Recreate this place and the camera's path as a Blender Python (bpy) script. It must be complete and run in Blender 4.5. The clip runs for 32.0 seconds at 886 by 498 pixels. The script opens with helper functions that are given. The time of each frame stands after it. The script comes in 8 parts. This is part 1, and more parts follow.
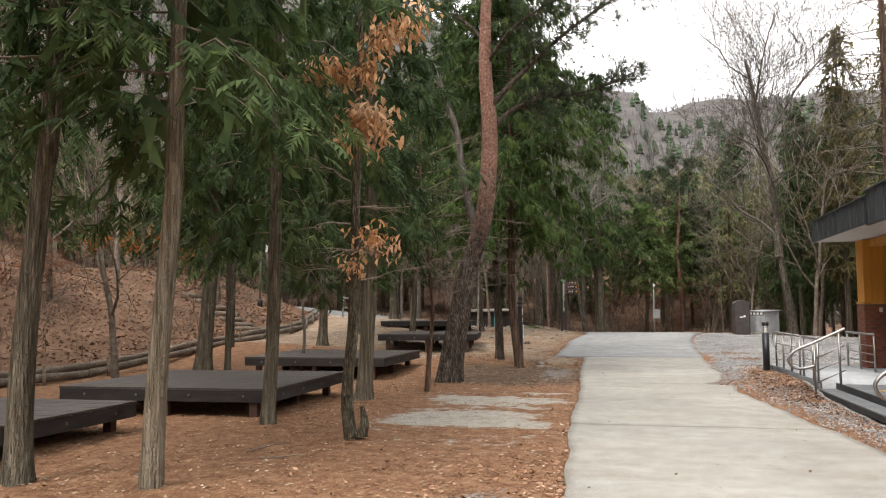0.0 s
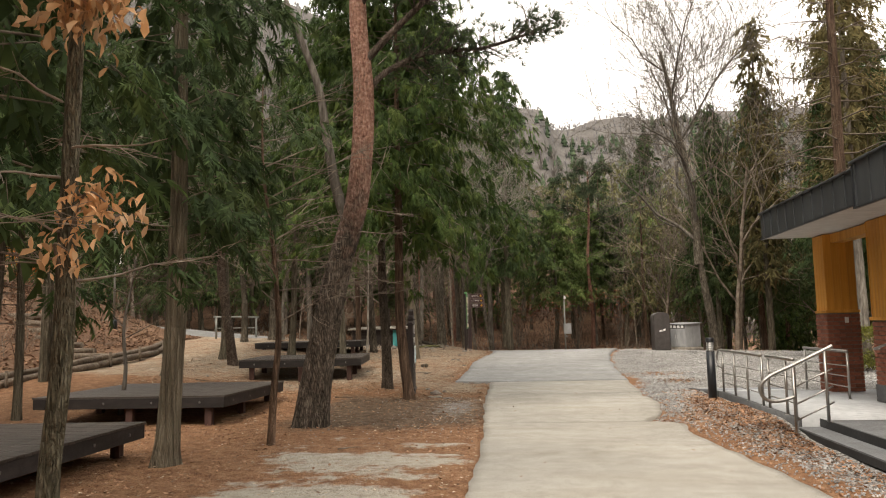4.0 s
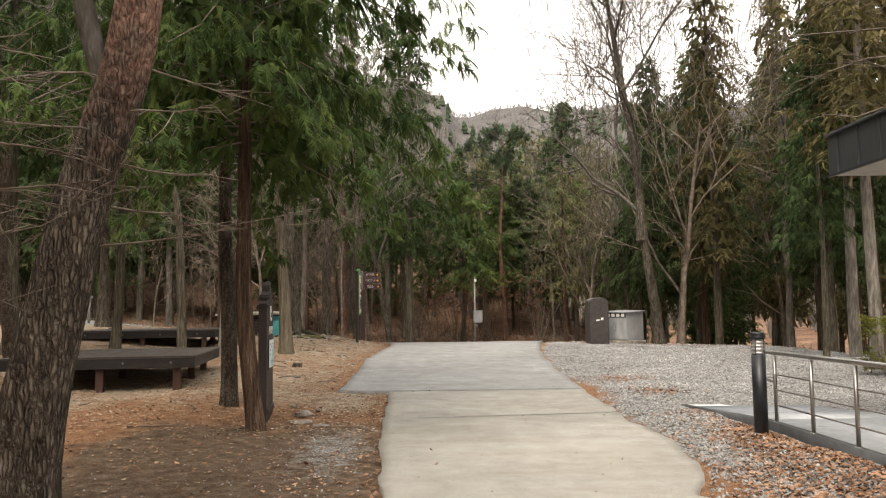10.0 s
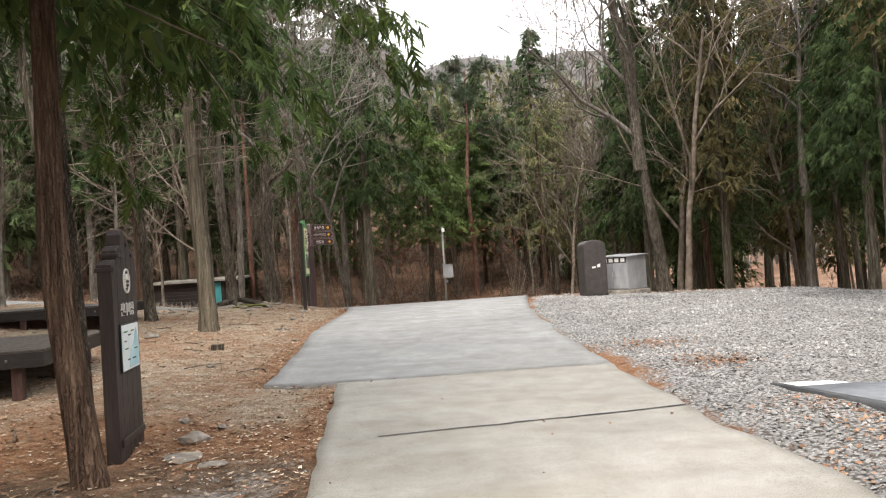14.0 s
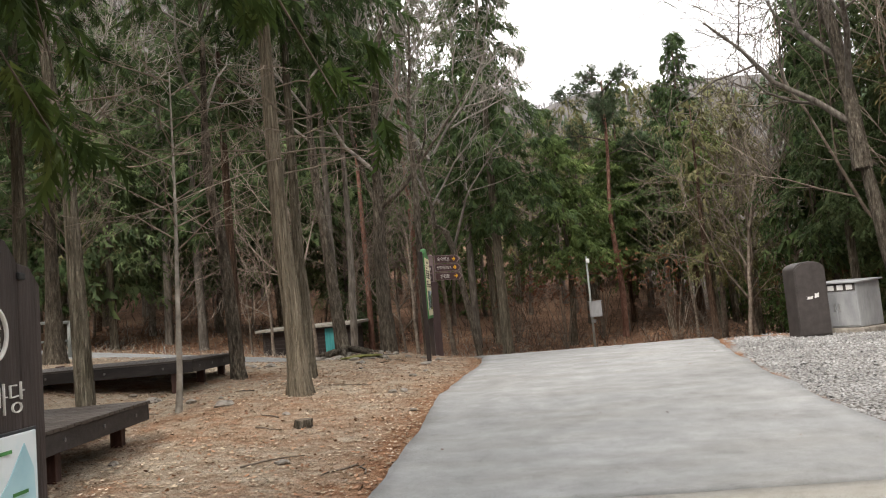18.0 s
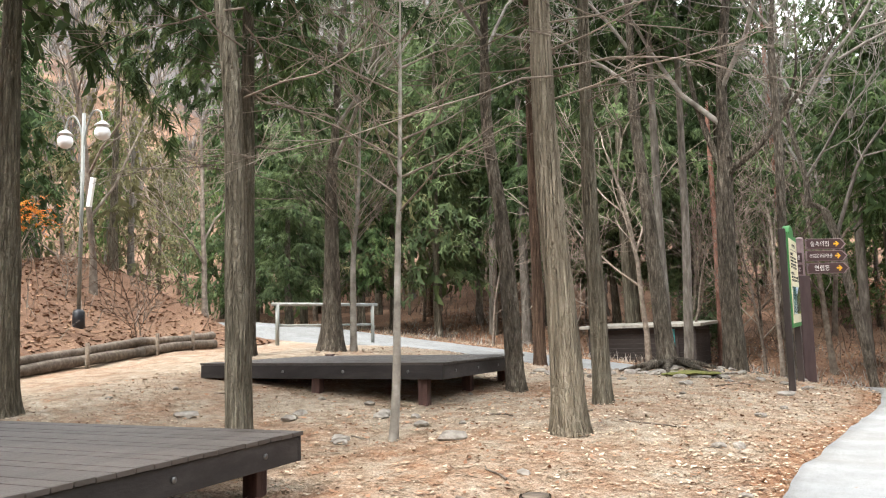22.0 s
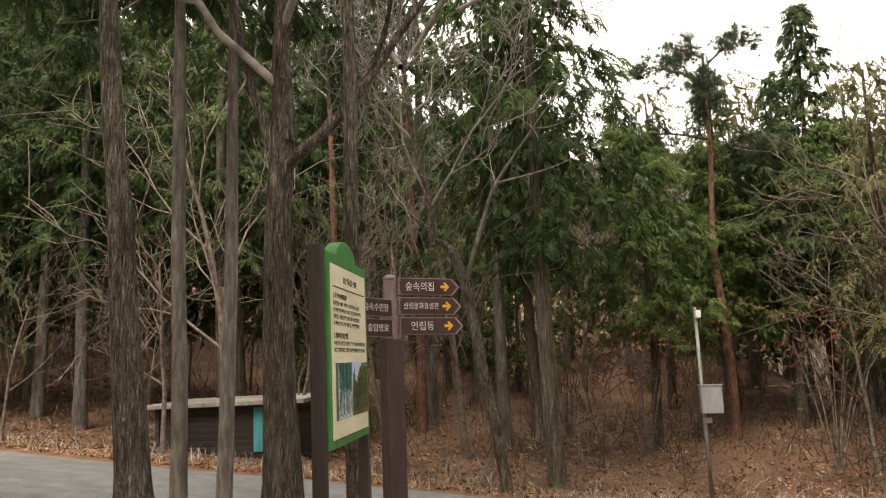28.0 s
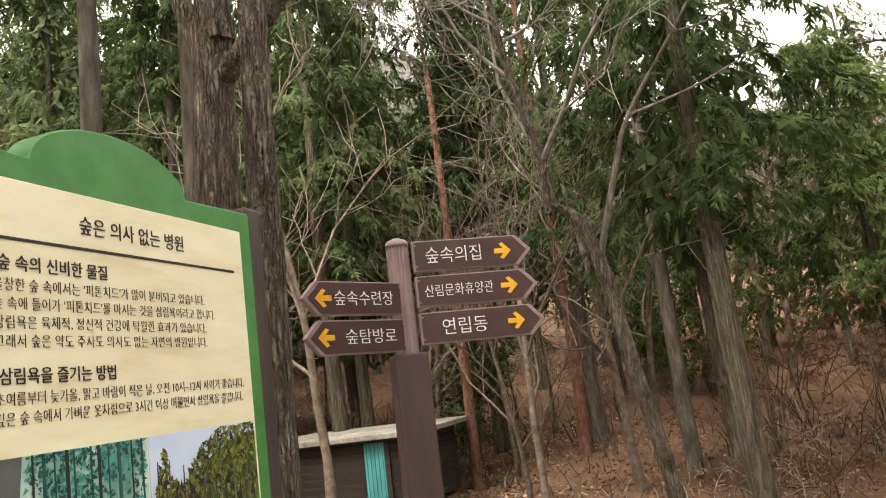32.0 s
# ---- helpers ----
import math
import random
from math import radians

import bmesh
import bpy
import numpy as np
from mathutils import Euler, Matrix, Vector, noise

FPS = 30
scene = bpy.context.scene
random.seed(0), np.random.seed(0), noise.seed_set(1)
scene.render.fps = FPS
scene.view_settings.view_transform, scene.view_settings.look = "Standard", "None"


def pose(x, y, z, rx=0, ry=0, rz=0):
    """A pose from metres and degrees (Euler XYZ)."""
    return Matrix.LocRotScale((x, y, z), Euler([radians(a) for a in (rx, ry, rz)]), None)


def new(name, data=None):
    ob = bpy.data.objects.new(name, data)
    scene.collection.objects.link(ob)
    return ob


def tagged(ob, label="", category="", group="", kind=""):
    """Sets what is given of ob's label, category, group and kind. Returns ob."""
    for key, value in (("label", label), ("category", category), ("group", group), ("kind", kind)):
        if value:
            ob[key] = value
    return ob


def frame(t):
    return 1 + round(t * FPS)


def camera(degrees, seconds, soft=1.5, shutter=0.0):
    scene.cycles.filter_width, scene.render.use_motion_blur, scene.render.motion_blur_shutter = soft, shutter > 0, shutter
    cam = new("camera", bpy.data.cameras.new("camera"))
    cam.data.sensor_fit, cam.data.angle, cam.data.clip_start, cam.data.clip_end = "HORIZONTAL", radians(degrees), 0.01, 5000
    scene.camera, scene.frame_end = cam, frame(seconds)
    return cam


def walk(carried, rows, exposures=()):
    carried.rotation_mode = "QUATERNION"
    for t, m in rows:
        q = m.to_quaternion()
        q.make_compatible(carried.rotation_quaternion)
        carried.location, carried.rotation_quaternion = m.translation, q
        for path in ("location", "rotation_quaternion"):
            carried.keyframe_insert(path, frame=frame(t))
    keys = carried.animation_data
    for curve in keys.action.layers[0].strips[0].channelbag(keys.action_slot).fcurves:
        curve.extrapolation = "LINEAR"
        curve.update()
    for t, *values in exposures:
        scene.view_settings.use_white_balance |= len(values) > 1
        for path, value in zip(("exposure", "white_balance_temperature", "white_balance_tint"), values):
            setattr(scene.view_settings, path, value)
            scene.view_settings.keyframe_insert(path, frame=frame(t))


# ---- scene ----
cam = camera(58.9, 32.0, soft=1.1)
METRES, EYE, TILT, LEAN, TURN = 33.3, 1.5, 0.0, 0.0, 13.1
ROWS = [
    (0.0, 0.0, 0.0, 0.0, 0.03, 4.53, 0.36),
    (0.5, 0.0048, 0.0146, -0.0003, -0.59, 4.78, -0.24),
    (1.0, 0.0081, 0.0312, 0.0003, -4.78, 5.82, -0.26),
    (1.5, 0.0115, 0.0457, 0.0009, -6.54, 6.29, 1.57),
    (2.0, 0.0148, 0.0608, 0.0012, -5.06, 6.79, 2.04),
    (2.5, 0.017, 0.0757, 0.0014, -4.25, 6.92, 2.37),
    (3.0, 0.0196, 0.0909, 0.001, -3.4, 5.79, 1.98),
    (3.5, 0.0204, 0.1065, 0.0006, -5.81, 4.77, 2.15),
    (4.0, 0.0238, 0.1222, 0.0005, -6.59, 5.67, 1.35),
    (4.5, 0.026, 0.1377, 0.0004, -7.67, 5.19, 0.91),
    (6.5, 0.0395, 0.1975, 0.0008, -7.08, 3.02, 0.2),
    (7.0, 0.0413, 0.2137, 0.001, -8.47, 3.27, 0.24),
    (7.5, 0.0445, 0.2298, 0.0006, -7.63, 4.92, 0.22),
    (8.0, 0.0461, 0.2456, 0.0006, -7.85, 5.53, 0.54),
    (8.5, 0.0486, 0.2617, 0.0002, -9.74, 6.46, 1.15),
    (9.0, 0.0489, 0.2772, -0.0005, -11.4, 5.75, 1.08),
    (9.5, 0.0511, 0.2924, -0.0008, -11.87, 4.82, 0.83),
    (10.0, 0.054, 0.3086, -0.0011, -14.19, 4.64, 0.7),
    (10.5, 0.0566, 0.3231, -0.0009, -18.8, 3.93, 1.32),
    (11.0, 0.0611, 0.3363, -0.0006, -19.74, 2.39, 2.34),
    (11.5, 0.0643, 0.351, -0.0006, -19.21, 1.92, 2.18),
    (12.0, 0.0697, 0.3656, -0.0015, -17.87, 1.55, 1.65),
    (12.5, 0.0741, 0.3815, -0.0023, -18.59, 1.02, 1.91),
    (13.0, 0.0788, 0.3971, -0.0024, -18.34, 0.94, 2.35),
    (13.5, 0.082, 0.4136, -0.002, -17.46, 1.54, 3.86),
    (14.0, 0.0848, 0.4305, -0.0023, -16.73, 1.35, 3.72),
    (14.5, 0.0868, 0.4466, -0.002, -15.03, 1.11, 3.56),
    (15.0, 0.0881, 0.4628, -0.0019, -14.87, 1.5, 3.78),
    (15.5, 0.09, 0.4788, -0.0017, -13.5, 2.32, 4.24),
    (17.5, 0.0991, 0.5416, -0.0033, -12.47, 4.99, 4.86),
    (18.0, 0.1014, 0.5571, -0.003, -7.66, 5.06, 5.03),
    (18.5, 0.1049, 0.5722, -0.0021, 2.33, 6.17, 7.76),
    (19.0, 0.1092, 0.5872, -0.0019, 9.51, 7.05, 7.7),
    (19.5, 0.1112, 0.6023, -0.0013, 13.07, 7.2, 7.11),
    (20.0, 0.1135, 0.6172, -0.0012, 20.41, 6.06, 7.65),
    (20.5, 0.113, 0.6321, -0.0014, 22.04, 6.51, 6.07),
    (21.0, 0.114, 0.6459, -0.0019, 23.71, 6.5, 3.07),
    (21.5, 0.1157, 0.6603, -0.0018, 22.85, 6.29, 1.45),
    (22.0, 0.1193, 0.6761, -0.0011, 17.98, 6.04, 1.24),
    (22.5, 0.1239, 0.6916, -0.0006, 13.84, 4.79, 0.96),
    (23.0, 0.1273, 0.7085, 0.0006, 13.15, 4.06, 1.58),
    (23.5, 0.1316, 0.7253, 0.0019, 13.44, 4.37, 3.72),
    (24.0, 0.1335, 0.7416, 0.0036, 12.83, 5.38, 3.42),
    (24.5, 0.1376, 0.7568, 0.0045, 13.09, 5.91, 3.07),
    (25.0, 0.1407, 0.7729, 0.0047, 10.49, 6.38, 3.63),
    (25.5, 0.1449, 0.7895, 0.0051, 4.8, 7.51, 3.32),
    (26.0, 0.1477, 0.8063, 0.0062, 2.72, 9.36, 2.35),
    (26.5, 0.1522, 0.8217, 0.0068, -2.99, 9.21, 3.14),
    (28.5, 0.1691, 0.8796, 0.0111, -5.07, 9.49, 2.36),
    (29.0, 0.1754, 0.8936, 0.0113, -4.14, 9.64, 3.31),
    (29.5, 0.1791, 0.9083, 0.0119, -3.13, 9.64, 4.16),
    (30.0, 0.1836, 0.9219, 0.012, -0.68, 10.52, 5.4),
    (30.5, 0.1863, 0.9357, 0.0125, 4.18, 11.17, 5.69),
    (31.0, 0.1894, 0.9493, 0.0135, 5.57, 11.18, 6.62),
    (31.5, 0.1928, 0.9628, 0.014, 6.9, 11.03, 6.65),
    (32.0, 0.1946, 0.9763, 0.0149, 8.86, 10.85, 6.64),
]
walk(cam, [(t, pose(0, 0, EYE, TILT, LEAN, TURN) @ pose(METRES * x, METRES * y, METRES * z, 90 + pitch, roll, yaw)) for t, x, y, z, yaw, pitch, roll in ROWS],
     [(t, s, k, 9 if 19 < t < 26 else 11) for t, s, k in ((0, 1.5, 6750), (2, 1.2, 7350), (3, 1.22, 7550), (4, 1.4, 7550), (7, 1.4, 7550), (9, 1.4, 7500), (10, 1.52, 7350), (11, 1.56, 7200), (13, 1.72, 6850), (15.5, 1.86, 6700), (18, 1.58, 6800), (19, 2.05, 6750), (20, 2.45, 6650), (21, 2.65, 6400), (22, 2.56, 6450), (23, 2.42, 6550), (25, 2.48, 6800), (26, 1.52, 6850), (28.5, 1.75, 7700), (30, 2.1, 7600), (31, 2.35, 7600), (32, 2.25, 7600))])

# world: a bright overcast sky, and a wide weak sun behind the cloud
scene.view_settings.exposure = 0.85
SUN_UP, SUN_TURN = 52.0, 200.0
world = bpy.data.worlds.new("overcast_sky")
scene.world = world
world.use_nodes = True
wn, wl = world.node_tree.nodes, world.node_tree.links
wn.clear()
sky = wn.new("ShaderNodeTexSky")
sky.sky_type = 'NISHITA'
sky.sun_disc = False
sky.sun_elevation, sky.sun_rotation = radians(SUN_UP), radians(SUN_TURN)
sky.dust_density = 4.0
dim = wn.new("ShaderNodeVectorMath")
dim.operation = 'SCALE'
dim.inputs["Scale"].default_value = 0.08
wl.new(sky.outputs[0], dim.inputs[0])
cloud_at = wn.new("ShaderNodeTexCoord")
cloud = wn.new("ShaderNodeTexNoise")
cloud.inputs["Scale"].default_value, cloud.inputs["Detail"].default_value = 1.6, 5.0
wl.new(cloud_at.outputs["Generated"], cloud.inputs["Vector"])
grey = wn.new("ShaderNodeValToRGB")
grey.color_ramp.elements[0].position, grey.color_ramp.elements[0].color = 0.3, (0.86, 0.88, 0.92, 1)
grey.color_ramp.elements[1].position, grey.color_ramp.elements[1].color = 0.7, (1.0, 1.0, 1.0, 1)
wl.new(cloud.outputs["Fac"], grey.inputs[0])
blend = wn.new("ShaderNodeMix")
blend.data_type = 'RGBA'
blend.inputs["Factor"].default_value = 0.85
wl.new(dim.outputs[0], blend.inputs["A"])
wl.new(grey.outputs[0], blend.inputs["B"])
back = wn.new("ShaderNodeBackground")
back.inputs["Strength"].default_value = 1.0
wl.new(blend.outputs["Result"], back.inputs[0])
wo = wn.new("ShaderNodeOutputWorld")
wl.new(back.outputs[0], wo.inputs[0])

sun_data = bpy.data.lights.new("sun", 'SUN')
sun_data.energy, sun_data.angle, sun_data.color = 1.0, radians(25), (1.0, 0.96, 0.9)
sun = new("sun", sun_data)
sun.matrix_world = Matrix.Rotation(radians(-SUN_TURN), 4, 'Z') @ Matrix.Rotation(radians(SUN_UP - 90), 4, 'X')

# ---- materials ----
def ramp(nodes, stops):
    r = nodes.new("ShaderNodeValToRGB")
    e = r.color_ramp.elements
    while len(e) < len(stops):
        e.new(0.5)
    for k, (p, c) in zip(e, stops):
        k.position, k.color = p, (*c, 1)
    return r


def surface(name, dark, mid, light, scale=8.0, stretch=(1, 1, 1), rough=0.8, bump=0.3, relief=40.0, metal=0.0, vary="", amount=0.25, large=0.35, spec=0.4, translucent=0.0, fine=8.0, plates=None):
    """A procedural surface: three tones through fine noise, large blotches over it, bump, and a change of tone from piece to piece."""
    m = bpy.data.materials.new(name)
    m.use_nodes = True
    n, l = m.node_tree.nodes, m.node_tree.links
    bsdf = n["Principled BSDF"]
    at = n.new("ShaderNodeTexCoord")
    mapping = n.new("ShaderNodeMapping")
    mapping.inputs["Scale"].default_value = stretch
    l.new(at.outputs["Object"], mapping.inputs["Vector"])
    grain = n.new("ShaderNodeTexNoise")
    grain.inputs["Scale"].default_value, grain.inputs["Detail"].default_value, grain.inputs["Roughness"].default_value = scale, fine, 0.62
    l.new(mapping.outputs[0], grain.inputs["Vector"])
    tone = ramp(n, ((0.3, dark), (0.5, mid), (0.7, light)))
    l.new(grain.outputs["Fac"], tone.inputs[0])
    blot = n.new("ShaderNodeTexNoise")
    blot.inputs["Scale"].default_value, blot.inputs["Detail"].default_value = scale * 0.13, 3.0
    l.new(mapping.outputs[0], blot.inputs["Vector"])
    span = n.new("ShaderNodeMapRange")
    span.inputs["From Min"].default_value, span.inputs["From Max"].default_value = 0.3, 0.7
    span.inputs["To Min"].default_value, span.inputs["To Max"].default_value = 1.0 - large, 1.0 + large * 0.6
    l.new(blot.outputs["Fac"], span.inputs["Value"])
    out = span.outputs[0]
    if vary:
        if vary == "island":
            src = n.new("ShaderNodeNewGeometry").outputs["Random Per Island"]
        else:
            src = n.new("ShaderNodeObjectInfo").outputs["Random"]
        each = n.new("ShaderNodeMapRange")
        each.inputs["To Min"].default_value, each.inputs["To Max"].default_value = 1 - amount, 1 + amount
        l.new(src, each.inputs["Value"])
        both = n.new("ShaderNodeMath")
        both.operation = 'MULTIPLY'
        l.new(out, both.inputs[0])
        l.new(each.outputs[0], both.inputs[1])
        out = both.outputs[0]
    cut = None
    if plates:
        warp = n.new("ShaderNodeTexNoise")
        warp.inputs["Scale"].default_value, warp.inputs["Detail"].default_value = plates[0] * 0.6, 3
        l.new(at.outputs["Object"], warp.inputs["Vector"])
        off = n.new("ShaderNodeVectorMath")
        off.operation = 'SCALE'
        off.inputs["Scale"].default_value = 1.1 / plates[0]
        l.new(warp.outputs["Color"], off.inputs[0])
        move = n.new("ShaderNodeVectorMath")
        move.operation = 'ADD'
        l.new(at.outputs["Object"], move.inputs[0])
        l.new(off.outputs[0], move.inputs[1])
        squash = n.new("ShaderNodeMapping")
        squash.inputs["Scale"].default_value = (1, 1, plates[1])
        l.new(move.outputs[0], squash.inputs[0])
        cells = n.new("ShaderNodeTexVoronoi")
        cells.feature = 'DISTANCE_TO_EDGE'
        cells.inputs["Scale"].default_value = plates[0]
        l.new(squash.outputs[0], cells.inputs["Vector"])
        cut = n.new("ShaderNodeMapRange")
        cut.inputs["From Max"].default_value = plates[2]
        l.new(cells.outputs["Distance"], cut.inputs["Value"])
        # The tone gets darker towards the plate edges.
        furrow_tone = n.new("ShaderNodeMapRange")
        furrow_tone.inputs["To Min"].default_value, furrow_tone.inputs["To Max"].default_value = plates[3], 1.08
        l.new(cut.outputs[0], furrow_tone.inputs["Value"])
        both = n.new("ShaderNodeMath")
        both.operation = 'MULTIPLY'
        l.new(out, both.inputs[0])
        l.new(furrow_tone.outputs[0], both.inputs[1])
        out = both.outputs[0]
    paint = n.new("ShaderNodeVectorMath")
    paint.operation = 'SCALE'
    l.new(tone.outputs[0], paint.inputs[0])
    l.new(out, paint.inputs["Scale"])
    l.new(paint.outputs[0], bsdf.inputs["Base Color"])
    bsdf.inputs["Roughness"].default_value, bsdf.inputs["Metallic"].default_value = rough, metal
    bsdf.inputs["Specular IOR Level"].default_value = spec
    if bump:
        high = n.new("ShaderNodeTexNoise")
        high.inputs["Scale"].default_value, high.inputs["Detail"].default_value = relief, 6.0
        l.new(mapping.outputs[0], high.inputs["Vector"])
        b = n.new("ShaderNodeBump")
        b.inputs["Strength"].default_value, b.inputs["Distance"].default_value = bump, 0.02
        l.new(high.outputs["Fac"], b.inputs["Height"])
        l.new(b.outputs[0], bsdf.inputs["Normal"])
        if cut:
            deep = n.new("ShaderNodeBump")
            deep.inputs["Strength"].default_value, deep.inputs["Distance"].default_value = 0.9, 0.03
            l.new(cut.outputs[0], deep.inputs["Height"])
            l.new(deep.outputs[0], b.inputs["Normal"])
    if translucent:
        thin = n.new("ShaderNodeBsdfTranslucent")
        l.new(paint.outputs[0], thin.inputs[0])
        mix = n.new("ShaderNodeMixShader")
        mix.inputs[0].default_value = translucent
        l.new(bsdf.outputs[0], mix.inputs[1])
        l.new(thin.outputs[0], mix.inputs[2])
        l.new(mix.outputs[0], n["Material Output"].inputs["Surface"])
    return m


BARK_CYPRESS = surface("cypress_bark", (0.078, 0.067, 0.05), (0.186, 0.163, 0.122), (0.315, 0.282, 0.22), 22, (1, 1, 0.09), 0.95, 0.9, 60, vary="object", amount=0.25, spec=0.1, plates=(36, 0.08, 0.4, 0.6))
BARK_PALE = surface("pale_cypress_bark", (0.125, 0.103, 0.075), (0.26, 0.222, 0.165), (0.4, 0.35, 0.27), 26, (1, 1, 0.06), 0.95, 0.9, 70, vary="object", amount=0.12, spec=0.1, plates=(34, 0.05, 0.4, 0.72))
BARK_RED = surface("reddish_cypress_bark", (0.065, 0.044, 0.033), (0.17, 0.112, 0.08), (0.29, 0.2, 0.145), 20, (1, 1, 0.08), 0.95, 0.9, 55, vary="object", amount=0.15, spec=0.1, plates=(34, 0.07, 0.4, 0.6))
BARK_OAK = surface("oak_bark", (0.075, 0.062, 0.05), (0.185, 0.158, 0.125), (0.32, 0.285, 0.23), 18, (1, 1, 0.25), 0.95, 1.0, 45, vary="object", amount=0.2, spec=0.1, plates=(42, 0.12, 0.42, 0.45))
BARK_BLOCK = surface("blocky_furrowed_bark", (0.07, 0.056, 0.044), (0.165, 0.135, 0.108), (0.28, 0.24, 0.2), 18, (1, 1, 0.3), 0.95, 1.0, 45, spec=0.1, plates=(58, 0.26, 0.34, 0.42))
BARK_MOSSY = surface("mossy_olive_bark", (0.085, 0.075, 0.05), (0.19, 0.168, 0.118), (0.31, 0.285, 0.215), 18, (1, 1, 0.25), 0.95, 1.0, 45, spec=0.1, plates=(42, 0.14, 0.36, 0.5))
BARK_SCALY = surface("scaly_pine_bark", (0.09, 0.066, 0.052), (0.2, 0.152, 0.12), (0.32, 0.26, 0.21), 18, (1, 1, 0.6), 0.95, 1.0, 45, spec=0.1, plates=(46, 0.5, 0.25, 0.5))
BARK_GREY = surface("grey_bark", (0.08, 0.07, 0.06), (0.16, 0.142, 0.122), (0.27, 0.25, 0.222), 16, (1, 1, 0.2), 0.95, 0.8, 50, vary="object", amount=0.25, spec=0.1)
PALE_TWIG = surface("pale_grey_twigs", (0.14, 0.125, 0.108), (0.25, 0.23, 0.2), (0.37, 0.345, 0.31), 6, (1, 1, 1), 0.95, 0, vary="object", amount=0.15, spec=0.1)
TWIG_DARK = surface("dark_undergrowth_twigs", (0.05, 0.038, 0.03), (0.1, 0.075, 0.06), (0.17, 0.13, 0.105), 3, (1, 1, 1), 0.95, 0, vary="island", amount=0.4, spec=0.1)
BARK_TWIG = surface("bare_twigs", (0.10, 0.08, 0.065), (0.19, 0.155, 0.125), (0.3, 0.26, 0.215), 6, (1, 1, 1), 0.95, 0, vary="object", amount=0.25, spec=0.1)
BARK_PINE = surface("red_pine_upper_bark", (0.12, 0.058, 0.042), (0.22, 0.115, 0.085), (0.31, 0.185, 0.145), 14, (1, 1, 0.4), 0.9, 0.7, 40, spec=0.15, plates=(30, 0.35, 0.08, 0.8))
BARK_PINE_LOW = surface("red_pine_lower_bark", (0.055, 0.044, 0.037), (0.15, 0.117, 0.095), (0.27, 0.22, 0.18), 14, (1, 1, 0.22), 0.95, 1.0, 40, spec=0.1, plates=(40, 0.12, 0.42, 0.42))


def pine_bark():
    """Bark of a red pine: grey furrowed plates below, turning to salmon red with height."""
    m = surface("red_pine_bark", (0.06, 0.05, 0.042), (0.155, 0.128, 0.104), (0.27, 0.228, 0.188), 14, (1, 1, 0.22), 0.95, 0.9, 40, spec=0.1, plates=(30, 0.2, 0.3, 0.4))
    n, l = m.node_tree.nodes, m.node_tree.links
    bsdf = n["Principled BSDF"]
    low = bsdf.inputs["Base Color"].links[0].from_socket
    at = n.new("ShaderNodeTexCoord")
    split = n.new("ShaderNodeSeparateXYZ")
    l.new(at.outputs["Object"], split.inputs[0])
    ragged = n.new("ShaderNodeTexNoise")
    ragged.inputs["Scale"].default_value, ragged.inputs["Detail"].default_value = 5.0, 6
    l.new(at.outputs["Object"], ragged.inputs["Vector"])
    total = n.new("ShaderNodeMath")
    total.operation = 'MULTIPLY_ADD'
    total.inputs[1].default_value = 2.6
    l.new(ragged.outputs["Fac"], total.inputs[0])
    l.new(split.outputs["Z"], total.inputs[2])
    rise = n.new("ShaderNodeMapRange")
    rise.inputs["From Min"].default_value, rise.inputs["From Max"].default_value = 4.1, 6.0
    l.new(total.outputs[0], rise.inputs["Value"])
    red = ramp(n, ((0.3, (0.2, 0.1, 0.075)), (0.5, (0.33, 0.18, 0.135)), (0.7, (0.43, 0.28, 0.225))))
    scales = n.new("ShaderNodeTexNoise")
    scales.inputs["Scale"].default_value, scales.inputs["Detail"].default_value = 20, 8
    l.new(at.outputs["Object"], scales.inputs["Vector"])
    l.new(scales.outputs["Fac"], red.inputs[0])
    mix = n.new("ShaderNodeMix")
    mix.data_type = 'RGBA'
    l.new(rise.outputs[0], mix.inputs["Factor"])
    l.new(low, mix.inputs["A"])
    l.new(red.outputs[0], mix.inputs["B"])
    l.new(mix.outputs["Result"], bsdf.inputs["Base Color"])
    return m


BARK_RED_PINE = pine_bark()
LEAF_CYPRESS = surface("cypress_foliage", (0.0401, 0.0682, 0.0282), (0.0684, 0.11, 0.0405), (0.116, 0.163, 0.0581), 1.8, rough=0.7, bump=0, vary="island", amount=0.45, translucent=0.42, spec=0.2, fine=2)
# Cypress foliage lightened for farther crowns: haze and light put into the colour.
LEAF_FAR_LIT = surface("lightened_far_cypress_foliage", (0.0598, 0.0927, 0.0418), (0.104, 0.146, 0.0627), (0.163, 0.205, 0.0874), 1.4, rough=0.75, bump=0, vary="island", amount=0.45, translucent=0.42, spec=0.2, fine=2)
LEAF_BRIGHT = surface("sunlit_green_foliage", (0.0374, 0.0693, 0.0216), (0.0748, 0.122, 0.0342), (0.143, 0.189, 0.054), 2.2, rough=0.7, bump=0, vary="island", amount=0.4, translucent=0.38, spec=0.2, fine=2)
LEAF_YOUNG = surface("yellowish_evergreen_foliage", (0.072, 0.12, 0.04), (0.126, 0.186, 0.058), (0.198, 0.258, 0.085), 1.6, rough=0.7, bump=0, vary="island", amount=0.4, translucent=0.4, spec=0.2, fine=2)
LEAF_RUST = surface("rusty_winter_foliage", (0.09, 0.085, 0.04), (0.16, 0.14, 0.064), (0.24, 0.19, 0.092), 0.6, rough=0.8, bump=0, vary="island", amount=0.4, translucent=0.4, spec=0.15, fine=2)
